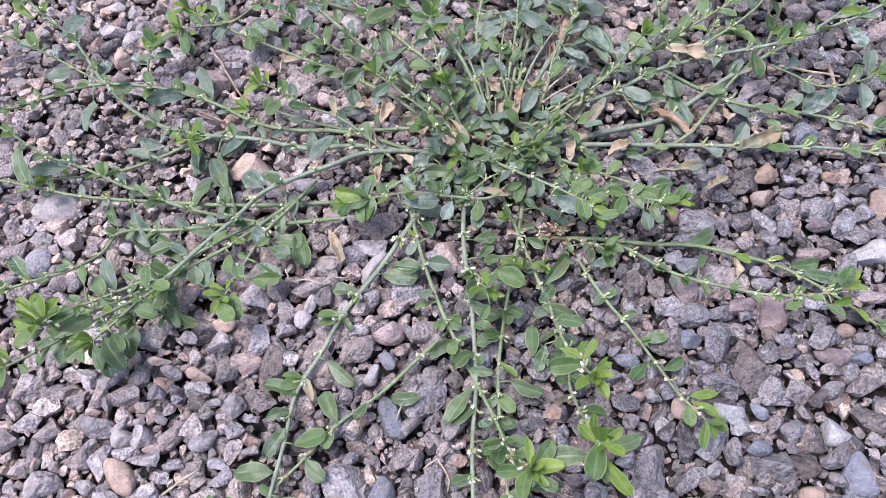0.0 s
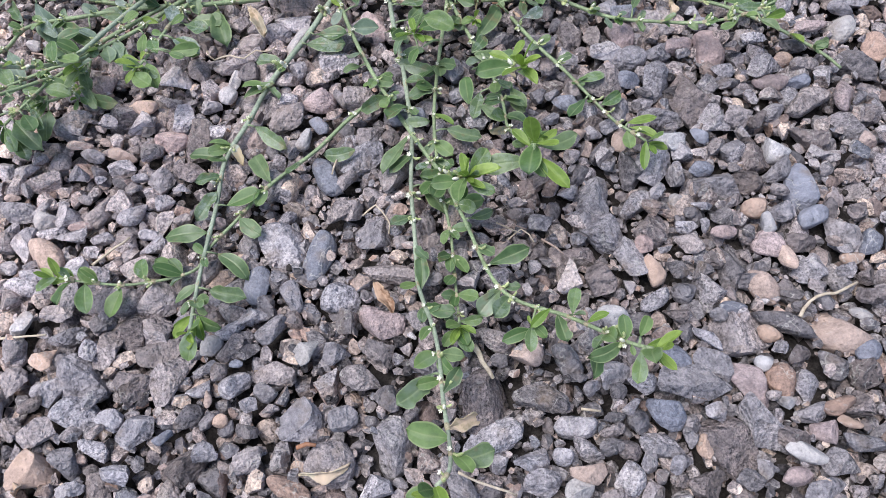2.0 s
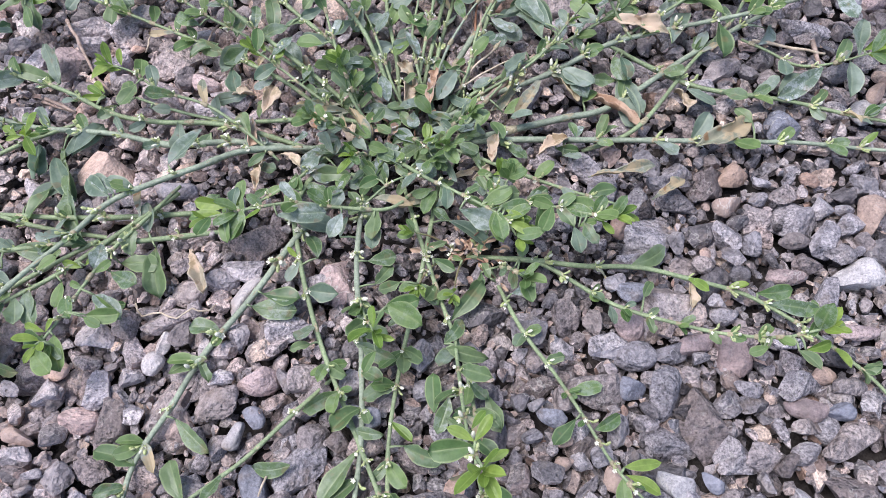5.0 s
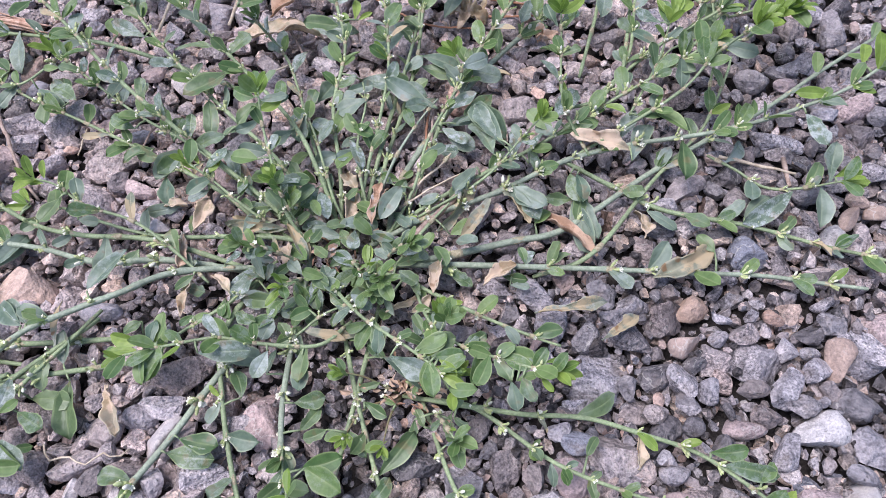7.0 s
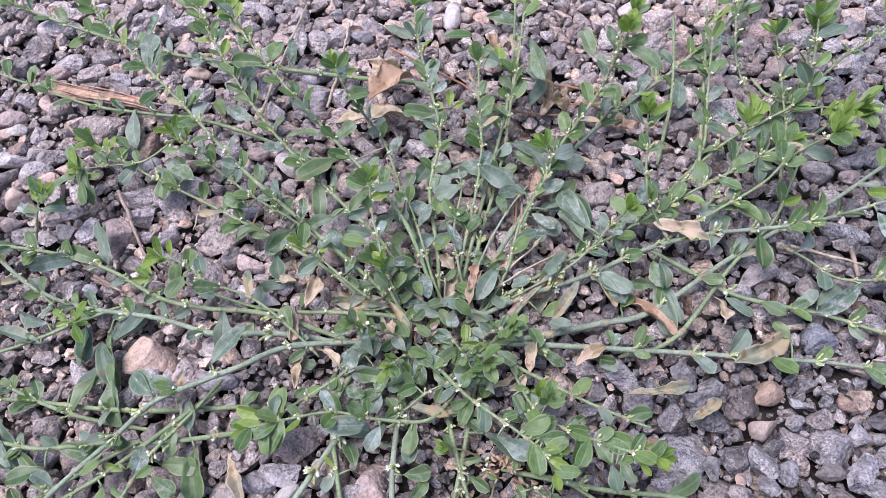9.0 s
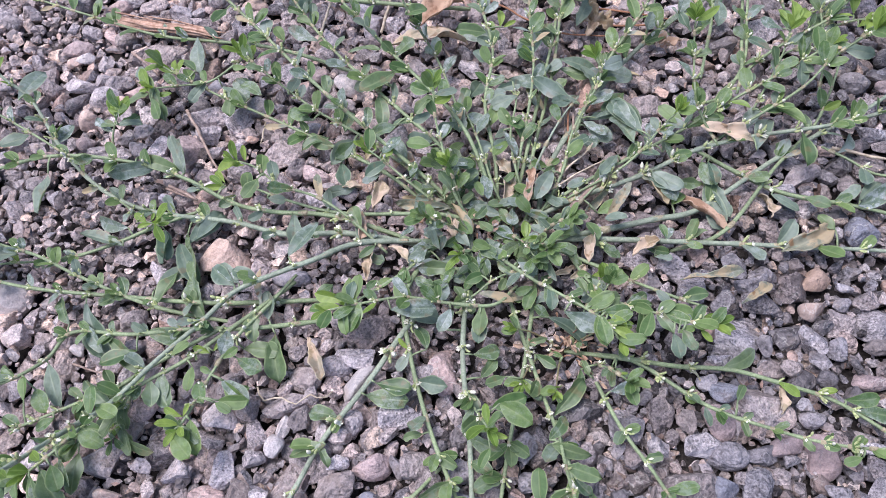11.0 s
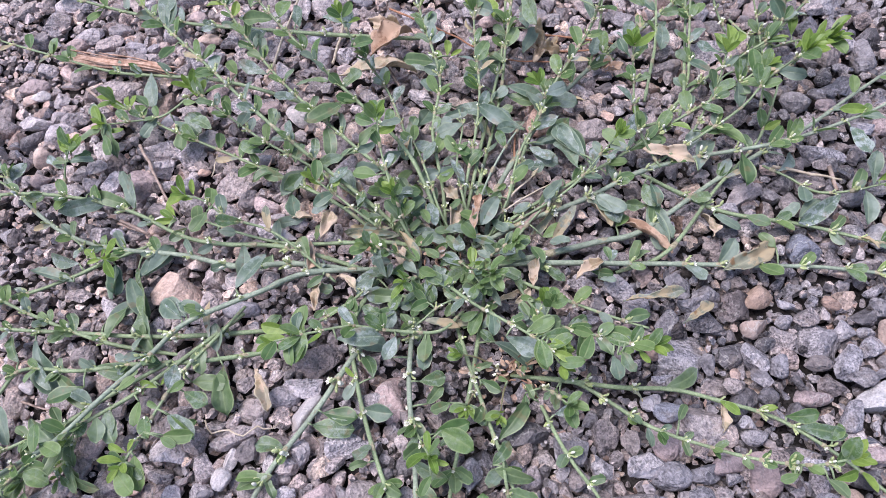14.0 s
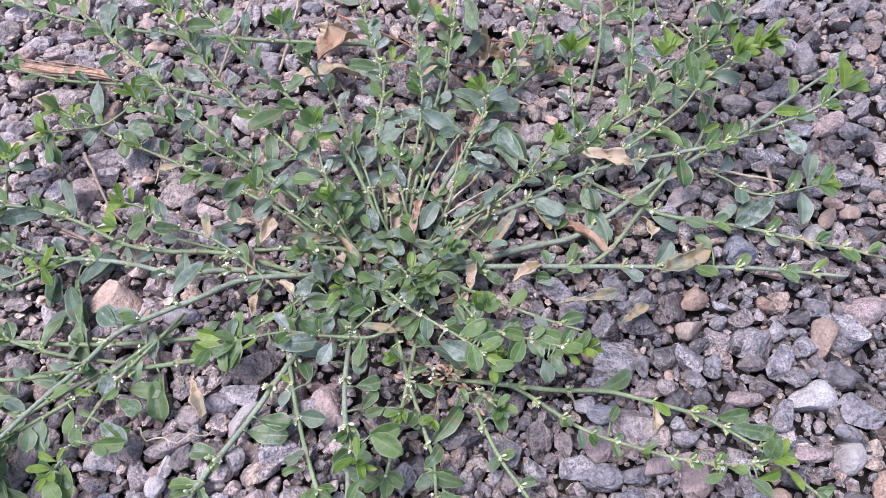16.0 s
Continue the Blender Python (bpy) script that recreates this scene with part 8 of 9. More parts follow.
stone(ROUGH, 0.1600, -0.0610, 14.4, 9.6, 135)
stone(PINK, 0.1740, -0.0600, 9.6, 8.8, 0)
stone(DARK, 0.1840, -0.0340, 12.5, 9.8, 153)
stone(ROUGH, 0.1970, -0.0380, 14.8, 12.5, 45)
stone(ROUGH, 0.1890, -0.0500, 11.6, 10.7, 153)
stone(RUST, 0.1810, -0.0500, 12.6, 8.9, 162)
stone(TAN, 0.1830, -0.0570, 9.2, 4.4, 153)
stone(GREY, 0.1860, -0.0650, 14.3, 8.9, 135)
stone(WHITE, 0.1630, -0.0670, 15.2, 7.2, 153)
stone(GREY, 0.1760, -0.0710, 14.4, 10.0, 0)
stone(PINK, 0.1570, -0.0750, 11.6, 6.8, 0)
stone(GREY, 0.1650, -0.0810, 18.8, 8.9, 27)
stone(GREY, 0.1450, -0.0720, 7.2, 6.4, 63)
stone(DARK, 0.1390, -0.0750, 10.8, 7.6, 162)
stone(ROUGH, 0.1230, -0.0760, 14.4, 11.6, 0)
stone(ROUGH, 0.1120, -0.0730, 7.2, 4.9, 153)
stone(LIGHT, 0.0940, -0.0710, 12.8, 10.8, 63)
stone(BUFF, 0.0880, -0.0770, 14.0, 6.0, 0)
stone(GREY, 0.1020, -0.0650, 8.0, 6.0, 90)
stone(GREY, 0.1490, 0.2280, 15.6, 13.8, 63)
stone(GREY, 0.1620, 0.2210, 15.0, 10.8, 0)
stone(GREY, 0.1540, 0.2150, 13.2, 9.0, 0)
stone(ROUGH, 0.1750, 0.2150, 16.8, 15.2, 0, "rough round stone with a pinkish cap")
stone(TAN, 0.1890, 0.2200, 14.4, 12.6, 63, "orange-pink rough stone in grey gravel")
stone(TAN, 0.1830, 0.2030, 15.2, 9.2, 27, "smooth pinkish tan wedge-shaped stone")
stone(DARK, 0.1600, 0.2070, 19.8, 13.8, 153)
stone(DARK, 0.1990, 0.2270, 8.0, 7.2, 0)
stone(LIGHT, 0.2000, 0.2150, 8.4, 5.6, 135)
stone(GREY, 0.1970, 0.2060, 9.2, 7.2, 27)
stone(BUFF, 0.2090, 0.2080, 13.2, 8.8, 0)
stone(GREY, 0.2110, 0.1960, 24.6, 17.4, 153)
stone(LIGHT, 0.2260, 0.2010, 9.2, 8.8, 45)
stone(BUFF, 0.1950, 0.1970, 14.4, 12.6, 72)
stone(DARK, 0.1860, 0.1940, 10.0, 8.0, 0)
stone(LIGHT, 0.1800, 0.1880, 15.0, 11.4, 117)
stone(LIGHT, 0.1440, 0.1890, 30.0, 21.6, 63, "large flat pale grey stone in gravel")
stone(RUST, 0.1310, 0.1910, 10.4, 7.2, 90, "rusty porous stone beside a flat grey one")
stone(DARK, 0.1690, 0.1900, 16.4, 12.0, 45)
stone(LIGHT, 0.2220, 0.1840, 17.2, 10.4, 63, "smooth grey oval pebble lying in gravel")
stone(BUFF, 0.2080, 0.1840, 13.6, 7.2, 0)
stone(GREY, 0.1900, 0.1830, 11.4, 9.6, 63)
stone(LIGHT, 0.2370, 0.1930, 13.9, 8.9, 27)
stone(TAN, 0.2470, 0.1970, 20.4, 12.0, 72, "tan oval pebble standing out in gravel")
stone(LIGHT, 0.2600, 0.1990, 21.6, 18.0, 63)
stone(GREY, 0.2460, 0.2130, 11.2, 10.4, 0)
stone(GREY, 0.2510, 0.2070, 8.0, 4.4, 0)
stone(LIGHT, 0.2350, 0.2000, 8.4, 6.0, 27)
stone(DARK, 0.2360, 0.2090, 12.0, 9.6, 0)
stone(GREY, 0.2450, 0.2220, 10.8, 6.6, 0)
stone(RUST, 0.2220, 0.2150, 9.2, 6.0, 153)
stone(BUFF, 0.2410, 0.1840, 9.2, 7.2, 135)
stone(GREY, 0.2520, 0.1790, 18.0, 15.0, 0)
stone(LIGHT, 0.2360, 0.1790, 6.0, 4.4, 0)
stone(GREY, 0.2270, 0.1770, 15.0, 9.0, 0)
stone(ROUGH, 0.2120, 0.1730, 12.4, 10.0, 0)
stone(GREY, 0.1810, 0.1770, 10.0, 8.8, 0)
stone(GREY, 0.1560, 0.1840, 9.6, 8.0, 63)
stone(BUFF, 0.1670, 0.1730, 10.4, 8.4, 0)
stone(DARK, 0.1970, 0.1750, 6.8, 6.0, 63)
stone(DARK, 0.1700, 0.1650, 18.0, 16.8, 0)
stone(DARK, 0.1810, 0.1680, 9.2, 7.6, 0)
stone(LIGHT, 0.2170, 0.1580, 16.0, 12.0, 27)
stone(GREY, 0.1720, 0.1490, 12.0, 8.0, 0)
stone(LIGHT, 0.1690, 0.1550, 8.0, 6.0, 0)
stone(BUFF, 0.1490, 0.1550, 22.4, 20.0, 0)
stone(LIGHT, 0.1270, 0.1650, 9.6, 7.6, 0)
stone(SLATE, 0.1340, 0.1610, 12.6, 9.6, 0)
stone(LIGHT, 0.1350, 0.1750, 11.4, 6.6, 0)
stone(GREY, 0.1410, 0.2060, 13.6, 10.0, 63)
stone(LIGHT, 0.1200, 0.2260, 18.6, 14.4, 117, "pale triangular stone beside green stems")
stone(GREY, 0.1260, 0.2130, 17.4, 13.2, 72)
stone(GREY, 0.1220, 0.1950, 10.4, 8.0, 63)
stone(PINK, 0.1190, 0.2020, 9.2, 4.4, 27)
stone(TAN, -0.1130, 0.2265, 24.0, 17.5, 8, "rounded brown tan pebble in gravel", top=0.007)
stone(GREY, -0.0490, 0.1690, 16.8, 10.8, 0)
stone(LIGHT, -0.0390, 0.1740, 17.4, 11.4, 162)
stone(ROUGH, -0.0340, 0.1870, 24.6, 16.8, 0)
stone(BUFF, -0.0670, 0.1740, 8.4, 8.0, 0)
stone(BUFF, -0.0620, 0.1620, 15.6, 12.0, 0)
stone(WHITE, -0.0370, 0.1610, 19.8, 9.6, 63, "whitish long pebble under the stems")
stone(BUFF, -0.0280, 0.1610, 14.4, 9.2, 63)
stone(GREY, -0.0130, 0.1580, 12.0, 11.6, 0)
stone(PINK, 0.0020, 0.1690, 25.8, 15.0, 90)
stone(LIGHT, -0.0110, 0.2110, 27.6, 23.4, 18)
stone(GREY, -0.0070, 0.1640, 15.0, 12.0, 0)
stone(DARK, -0.0860, 0.1660, 11.2, 8.0, 90)
stone(LIGHT, -0.1110, 0.2160, 12.0, 9.6, 0)
stone(PINK, -0.1490, 0.2950, 19.8, 16.8, 72)
stone(GREY, -0.1430, 0.3220, 27.6, 15.0, 166)
stone(LIGHT, -0.1230, 0.3180, 18.6, 14.4, 124)
stone(GREY, -0.1390, 0.3090, 13.8, 12.0, 0)
stone(LIGHT, -0.1130, 0.3270, 16.8, 12.0, 0)
stone(BUFF, -0.0920, 0.2970, 27.6, 18.6, 18)
stone(DARK, -0.1150, 0.2800, 14.4, 10.0, 0)
stone(BUFF, -0.0950, 0.2750, 21.6, 18.0, 0)
stone(DARK, -0.0840, 0.2830, 11.4, 10.8, 0)
stone(PINK, -0.0720, 0.2800, 15.6, 12.0, 124)
stone(LIGHT, -0.0690, 0.2610, 12.4, 10.0, 153)
stone(WHITE, -0.0580, 0.2580, 9.6, 7.2, 27)
stone(SLATE, -0.0790, 0.3100, 15.6, 7.8, 0)
stone(PINK, -0.0950, 0.3180, 15.6, 9.6, 0)
stone(RUST, -0.1110, 0.3020, 7.2, 4.8, 0)
stone(GREY, -0.1200, 0.2950, 11.4, 10.8, 0)
stone(BUFF, -0.1340, 0.2770, 13.8, 10.8, 0)
stone(WHITE, -0.1300, 0.2710, 7.2, 5.1, 0)
stone(PINK, -0.0290, 0.2870, 15.6, 12.0, 0)
stone(BUFF, -0.0630, 0.2870, 12.6, 9.0, 0)
stone(LIGHT, -0.2310, 0.4500, 27.2, 15.2, 0, "smooth pale grey slab of stone")
stone(GREY, -0.2410, 0.4320, 21.4, 19.0, 14)
stone(LIGHT, -0.2140, 0.4190, 24.0, 14.4, 0)
stone(GREY, -0.1930, 0.4240, 15.6, 12.6, 76)
stone(PINK, -0.2200, 0.4090, 16.8, 14.4, 0)
stone(BUFF, -0.1950, 0.4090, 18.4, 9.6, 34)
stone(LIGHT, -0.1760, 0.4050, 15.6, 12.6, 0)
stone(BUFF, -0.1600, 0.3940, 16.8, 12.0, 0)
stone(LIGHT, -0.1230, 0.3950, 13.8, 12.0, 0)
stone(PINK, -0.1400, 0.4320, 12.6, 12.0, 0)
stone(TAN, -0.1280, 0.4100, 16.8, 8.8, 0)
stone(BUFF, -0.1890, 0.4530, 18.4, 11.2, 76)
stone(LIGHT, -0.1780, 0.4430, 16.8, 14.4, 0)
stone(GREY, -0.1750, 0.4610, 20.8, 12.0, 34)
stone(BUFF, -0.2240, 0.4630, 16.8, 12.0, 0)
stone(LIGHT, -0.2070, 0.4660, 11.4, 7.2, 0)
stone(GREY, -0.1490, 0.4540, 20.8, 14.4, 0)
stone(BUFF, -0.1210, 0.4620, 16.8, 14.4, 0)
stone(WHITE, -0.0870, 0.4300, 20.8, 12.0, 34, "pale whitish stone behind the stems")
stone(PINK, -0.2350, 0.3720, 18.4, 10.4, 18, "pinkish orange flat stone on gravel")
stone(TAN, -0.2340, 0.3600, 10.4, 8.0, 0)
stone(WHITE, -0.2260, 0.3620, 10.4, 6.8, 45)
stone(BUFF, -0.1810, 0.3690, 30.0, 21.0, 0)
stone(GREY, -0.2020, 0.3460, 15.6, 12.0, 0)
stone(LIGHT, -0.2240, 0.3420, 20.8, 9.6, 0)
stone(BUFF, -0.0980, 0.3850, 13.3, 7.6, 18)
stone(PINK, -0.1130, 0.3530, 13.8, 8.4, 18)
stone(LIGHT, -0.1190, 0.3840, 8.8, 7.2, 0)
stone(WHITE, -0.1330, 0.4050, 5.4, 4.2, 0)
stone(WHITE, 0.1460, 0.4760, 24.6, 13.8, 34, "large white stone at the back of the weed")
stone(BUFF, 0.1610, 0.4610, 24.0, 21.6, 0)
stone(PINK, 0.1710, 0.4380, 14.4, 13.6, 0)
stone(GREY, 0.1560, 0.4430, 19.0, 14.0, 79)
stone(GREY, 0.1450, 0.4190, 18.4, 14.4, 0)
stone(LIGHT, 0.1410, 0.4070, 14.4, 7.8, 0)
stone(PINK, 0.1730, 0.4270, 15.7, 10.7, 14)
stone(PINK, 0.1880, 0.4110, 12.8, 10.4, 0)
stone(BUFF, 0.1550, 0.3950, 13.8, 10.8, 0)
stone(LIGHT, 0.1900, 0.3910, 27.6, 17.4, 0, "broad pale slab of stone under stems")
stone(LIGHT, 0.2630, 0.4420, 13.8, 9.6, 0)
stone(GREY, 0.2590, 0.4110, 14.4, 12.0, 0)
stone(GREY, 0.2730, 0.4100, 20.0, 17.6, 0)
stone(GREY, 0.2450, 0.4490, 16.8, 12.0, 0)
stone(BUFF, 0.2640, 0.4660, 21.4, 14.0, 14)
stone(LIGHT, 0.2780, 0.4590, 15.0, 12.0, 79)
stone(BUFF, 0.2040, 0.3560, 19.6, 9.5, 18)
stone(BUFF, 0.1720, 0.3610, 13.3, 11.4, 18)
stone(DARK, 0.1640, 0.3870, 11.4, 9.0, 0)
stone(GREY, 0.2670, 0.3590, 16.8, 12.0, 0)
stone(PINK, 0.2240, 0.4580, 20.8, 16.0, 0)
stone(LIGHT, -0.0990, 0.1430, 16.8, 12.0, 0, "smooth pale grey flat pebble in gravel")
stone(BUFF, -0.0700, 0.1490, 19.8, 10.8, 18)
stone(BUFF, -0.0870, 0.1470, 15.6, 12.0, 124)
stone(WHITE, -0.0690, 0.1380, 10.8, 6.0, 72)
stone(WHITE, -0.0720, 0.1300, 10.8, 8.4, 90, "small bluish white pebble in gravel")
stone(LIGHT, -0.0810, 0.1240, 11.2, 8.0, 0)
stone(PINK, -0.1370, 0.1450, 12.6, 10.8, 0)
stone(TAN, -0.1130, 0.1270, 12.0, 8.4, 0)
stone(LIGHT, -0.1500, 0.1200, 17.4, 13.8, 18)
stone(LIGHT, -0.1310, 0.1190, 10.4, 6.0, 162)
stone(LIGHT, -0.1150, 0.1180, 12.6, 11.4, 0)
stone(LIGHT, -0.0930, 0.1180, 15.6, 12.6, 63)
stone(ROUGH, -0.0850, 0.1040, 21.0, 13.2, 90)
stone(PINK, -0.0990, 0.1060, 15.6, 10.8, 0)
stone(LIGHT, -0.0770, 0.1080, 11.4, 8.4, 0)
stone(BUFF, -0.0640, 0.1110, 25.2, 16.8, 72, "large flat buff stone under a stem")
stone(BUFF, -0.0520, 0.1450, 19.8, 15.0, 0)
stone(BUFF, -0.0500, 0.1210, 15.0, 13.2, 0)
stone(LIGHT, -0.0420, 0.1230, 10.8, 6.6, 0)
stone(BUFF, -0.0420, 0.1120, 20.4, 12.0, 27)
stone(GREY, -0.0370, 0.1420, 12.6, 9.0, 90)
stone(PINK, -0.0260, 0.1220, 15.6, 13.2, 45)
stone(LIGHT, -0.0160, 0.1440, 19.2, 13.2, 0)
stone(GREY, -0.0150, 0.1220, 11.4, 7.8, 90)
stone(BUFF, -0.0210, 0.1360, 10.2, 7.8, 0)
stone(SLATE, -0.0260, 0.1070, 10.0, 7.2, 135)
stone(LIGHT, -0.0060, 0.0870, 27.0, 14.4, 45)
stone(BUFF, -0.0020, 0.0990, 13.8, 10.8, 18)
stone(BUFF, 0.0100, 0.0760, 18.6, 13.2, 27)
stone(BUFF, -0.0150, 0.0730, 13.8, 9.6, 0)
stone(SLATE, -0.0230, 0.0770, 22.2, 10.2, 117)
stone(GREY, 0.0130, 0.1210, 12.0, 10.8, 0)
stone(SLATE, 0.0160, 0.1060, 20.4, 10.8, 162)
stone(LIGHT, 0.0440, 0.1180, 11.2, 8.8, 27)
stone(LIGHT, 0.0420, 0.1320, 13.8, 10.2, 72)
stone(ROUGH, 0.0400, 0.0900, 15.0, 10.8, 0)
stone(BUFF, -0.0070, 0.1240, 16.4, 12.6, 18)
stone(PINK, 0.1310, 0.1480, 17.4, 14.4, 124)
stone(BUFF, 0.1170, 0.1480, 11.2, 10.4, 45)
stone(LIGHT, 0.1210, 0.1360, 19.8, 10.8, 18)
stone(GREY, 0.1320, 0.1320, 16.8, 12.0, 0)
stone(GREY, 0.1470, 0.1330, 16.8, 9.0, 0)
stone(PINK, 0.1580, 0.1370, 16.4, 8.2, 18)
stone(PINK, 0.1740, 0.1330, 18.6, 16.2, 108, "round reddish brown stone in gravel")
stone(GREY, 0.1590, 0.1300, 7.6, 5.2, 0)
stone(GREY, 0.1420, 0.1160, 22.2, 15.0, 56)
stone(BUFF, 0.1160, 0.1170, 24.6, 16.2, 18)
stone(SLATE, 0.1290, 0.1180, 12.0, 9.6, 0)
stone(LIGHT, 0.1210, 0.1010, 13.0, 10.3, 56)
stone(GREY, 0.1980, 0.1200, 20.4, 10.8, 18)
stone(TAN, 0.2080, 0.1230, 10.8, 7.2, 0)
stone(PINK, 0.1980, 0.1090, 15.6, 9.0, 162)
stone(SLATE, 0.2100, 0.1080, 13.8, 7.2, 0)
stone(BUFF, 0.1970, 0.1020, 12.4, 6.0, 0)
stone(BUFF, 0.2130, 0.0960, 22.8, 15.0, 0)
stone(GREY, 0.1860, 0.1010, 8.8, 5.6, 90)
stone(LIGHT, 0.1940, 0.0920, 11.2, 8.8, 56)
stone(BUFF, 0.1760, 0.0900, 13.8, 11.4, 0)
stone(GREY, 0.1660, 0.0910, 15.6, 14.4, 0)
stone(WHITE, 0.2340, 0.1670, 22.2, 14.4, 18, "pale faceted stone with a tan edge")
stone(WHITE, 0.2450, 0.1400, 17.4, 12.0, 45)
stone(LIGHT, 0.2530, 0.1600, 18.6, 15.0, 117)
stone(PINK, 0.2270, 0.1410, 15.6, 7.2, 0)
stone(PINK, 0.2030, 0.1680, 17.4, 8.4, 0)
stone(LIGHT, 0.2450, 0.1500, 12.6, 7.8, 0)
stone(DARK, 0.2450, 0.1160, 20.4, 13.2, 117)
stone(PINK, 0.2310, 0.0970, 15.6, 9.0, 72)
stone(GREY, 0.2370, 0.0940, 7.6, 6.0, 0)
stone(DARK, 0.2170, 0.1300, 12.6, 9.0, 0)
stone(GREY, 0.1760, 0.1170, 10.4, 7.2, 0)
stone(GREY, 0.1670, 0.1110, 12.6, 10.8, 0)
stone(DARK, 0.1770, 0.1110, 15.0, 7.8, 0)
stone(BUFF, 0.2170, 0.1180, 14.4, 7.2, 0)
stone(LIGHT, 0.1970, 0.1370, 12.6, 6.6, 162)
stone(TAN, 0.2720, 0.2750, 9.6, 7.8, 0)
stone(TAN, 0.2670, 0.2660, 14.4, 7.2, 56, "orange tan upright pebble in gravel")
stone(TAN, 0.2800, 0.2690, 11.4, 7.8, 18, "pinkish orange wedge-shaped pebble in gravel")
stone(WHITE, 0.2580, 0.2560, 17.4, 10.8, 56, "whitish pointed stone under a stem")
stone(PINK, 0.2720, 0.2130, 21.6, 15.6, 18, "large smooth pink stone in gravel")
stone(BUFF, 0.2170, 0.2750, 16.2, 11.4, 72)
stone(BUFF, 0.1930, 0.2830, 20.4, 10.8, 18)
stone(LIGHT, 0.1830, 0.2720, 13.3, 11.4, 162)
stone(LIGHT, 0.2420, 0.3110, 25.9, 12.6, 162)
stone(PINK, 0.2860, 0.3310, 18.4, 12.0, 27)
stone(ROUGH, 0.1980, 0.3360, 14.4, 12.0, 0)
stone(GREY, 0.2850, 0.3830, 23.2, 17.6, 53)
stone(DARK, 0.2940, 0.4000, 16.8, 13.8, 0)
stone(GREY, 0.2370, 0.3480, 18.6, 13.2, 0)
stone(GREY, 0.2540, 0.3560, 15.6, 9.0, 0)
stone(PINK, 0.2530, 0.3450, 12.6, 7.2, 0)
stone(LIGHT, 0.2770, 0.3950, 13.8, 10.8, 0)
stone(LIGHT, 0.2710, 0.4300, 24.8, 15.2, 146)
stone(GREY, 0.2980, 0.3260, 15.6, 12.0, 0)
stone(LIGHT, 0.3070, 0.3410, 14.4, 10.8, 0)
stone(LIGHT, 0.2690, 0.3270, 13.8, 9.0, 0)
stone(GREY, 0.2860, 0.2920, 18.6, 10.8, 0)
stone(GREY, 0.2970, 0.2880, 12.6, 10.8, 0)
stone(BUFF, 0.2410, 0.3000, 13.3, 8.2, 162)
stone(DARK, 0.3000, 0.3120, 11.4, 8.4, 0)
stone(DARK, 0.2160, 0.2910, 15.0, 10.8, 0)


# ---- the uncounted rest of the gravel ----
def scatter(shapes, spots, rng):
    """Joins many stones into one array of vertices and triangles. spots: x, y, top, length, width, height, yaw."""
    vs, fs, base = [], [], 0
    for x, y, top, l, w, h, yaw in spots:
        v, f = shapes[int(rng.integers(0, len(shapes)))]
        turn = np.array(Euler((rng.uniform(-0.35, 0.35), rng.uniform(-0.35, 0.35), yaw)).to_matrix())
        vs.append((v * (l, w, h)) @ turn.T + (x, y, top - 0.5 * h))
        fs.append(f + base)
        base += len(v)
    return np.concatenate(vs), np.concatenate(fs)


def pack(rng, tries, low, high, share, tops, area):
    """Stones dropped one by one wherever there is room."""
    spots = []
    for _ in range(tries):
        x, y = rng.uniform(area[0], area[1]), rng.uniform(area[2], area[3])
        l = rng.uniform(low, high)
        w = l * rng.uniform(0.62, 0.95)
        if rng.random() > 0.55 * dirt(x, y) and free(x, y, 0.25 * (l + w), share):
            claim(x, y, 0.25 * (l + w))
            spots.append((x, y, rng.normal(*tops), l, w, w * rng.uniform(0.6, 0.95), rng.uniform(0, 6.2832)))
    return spots


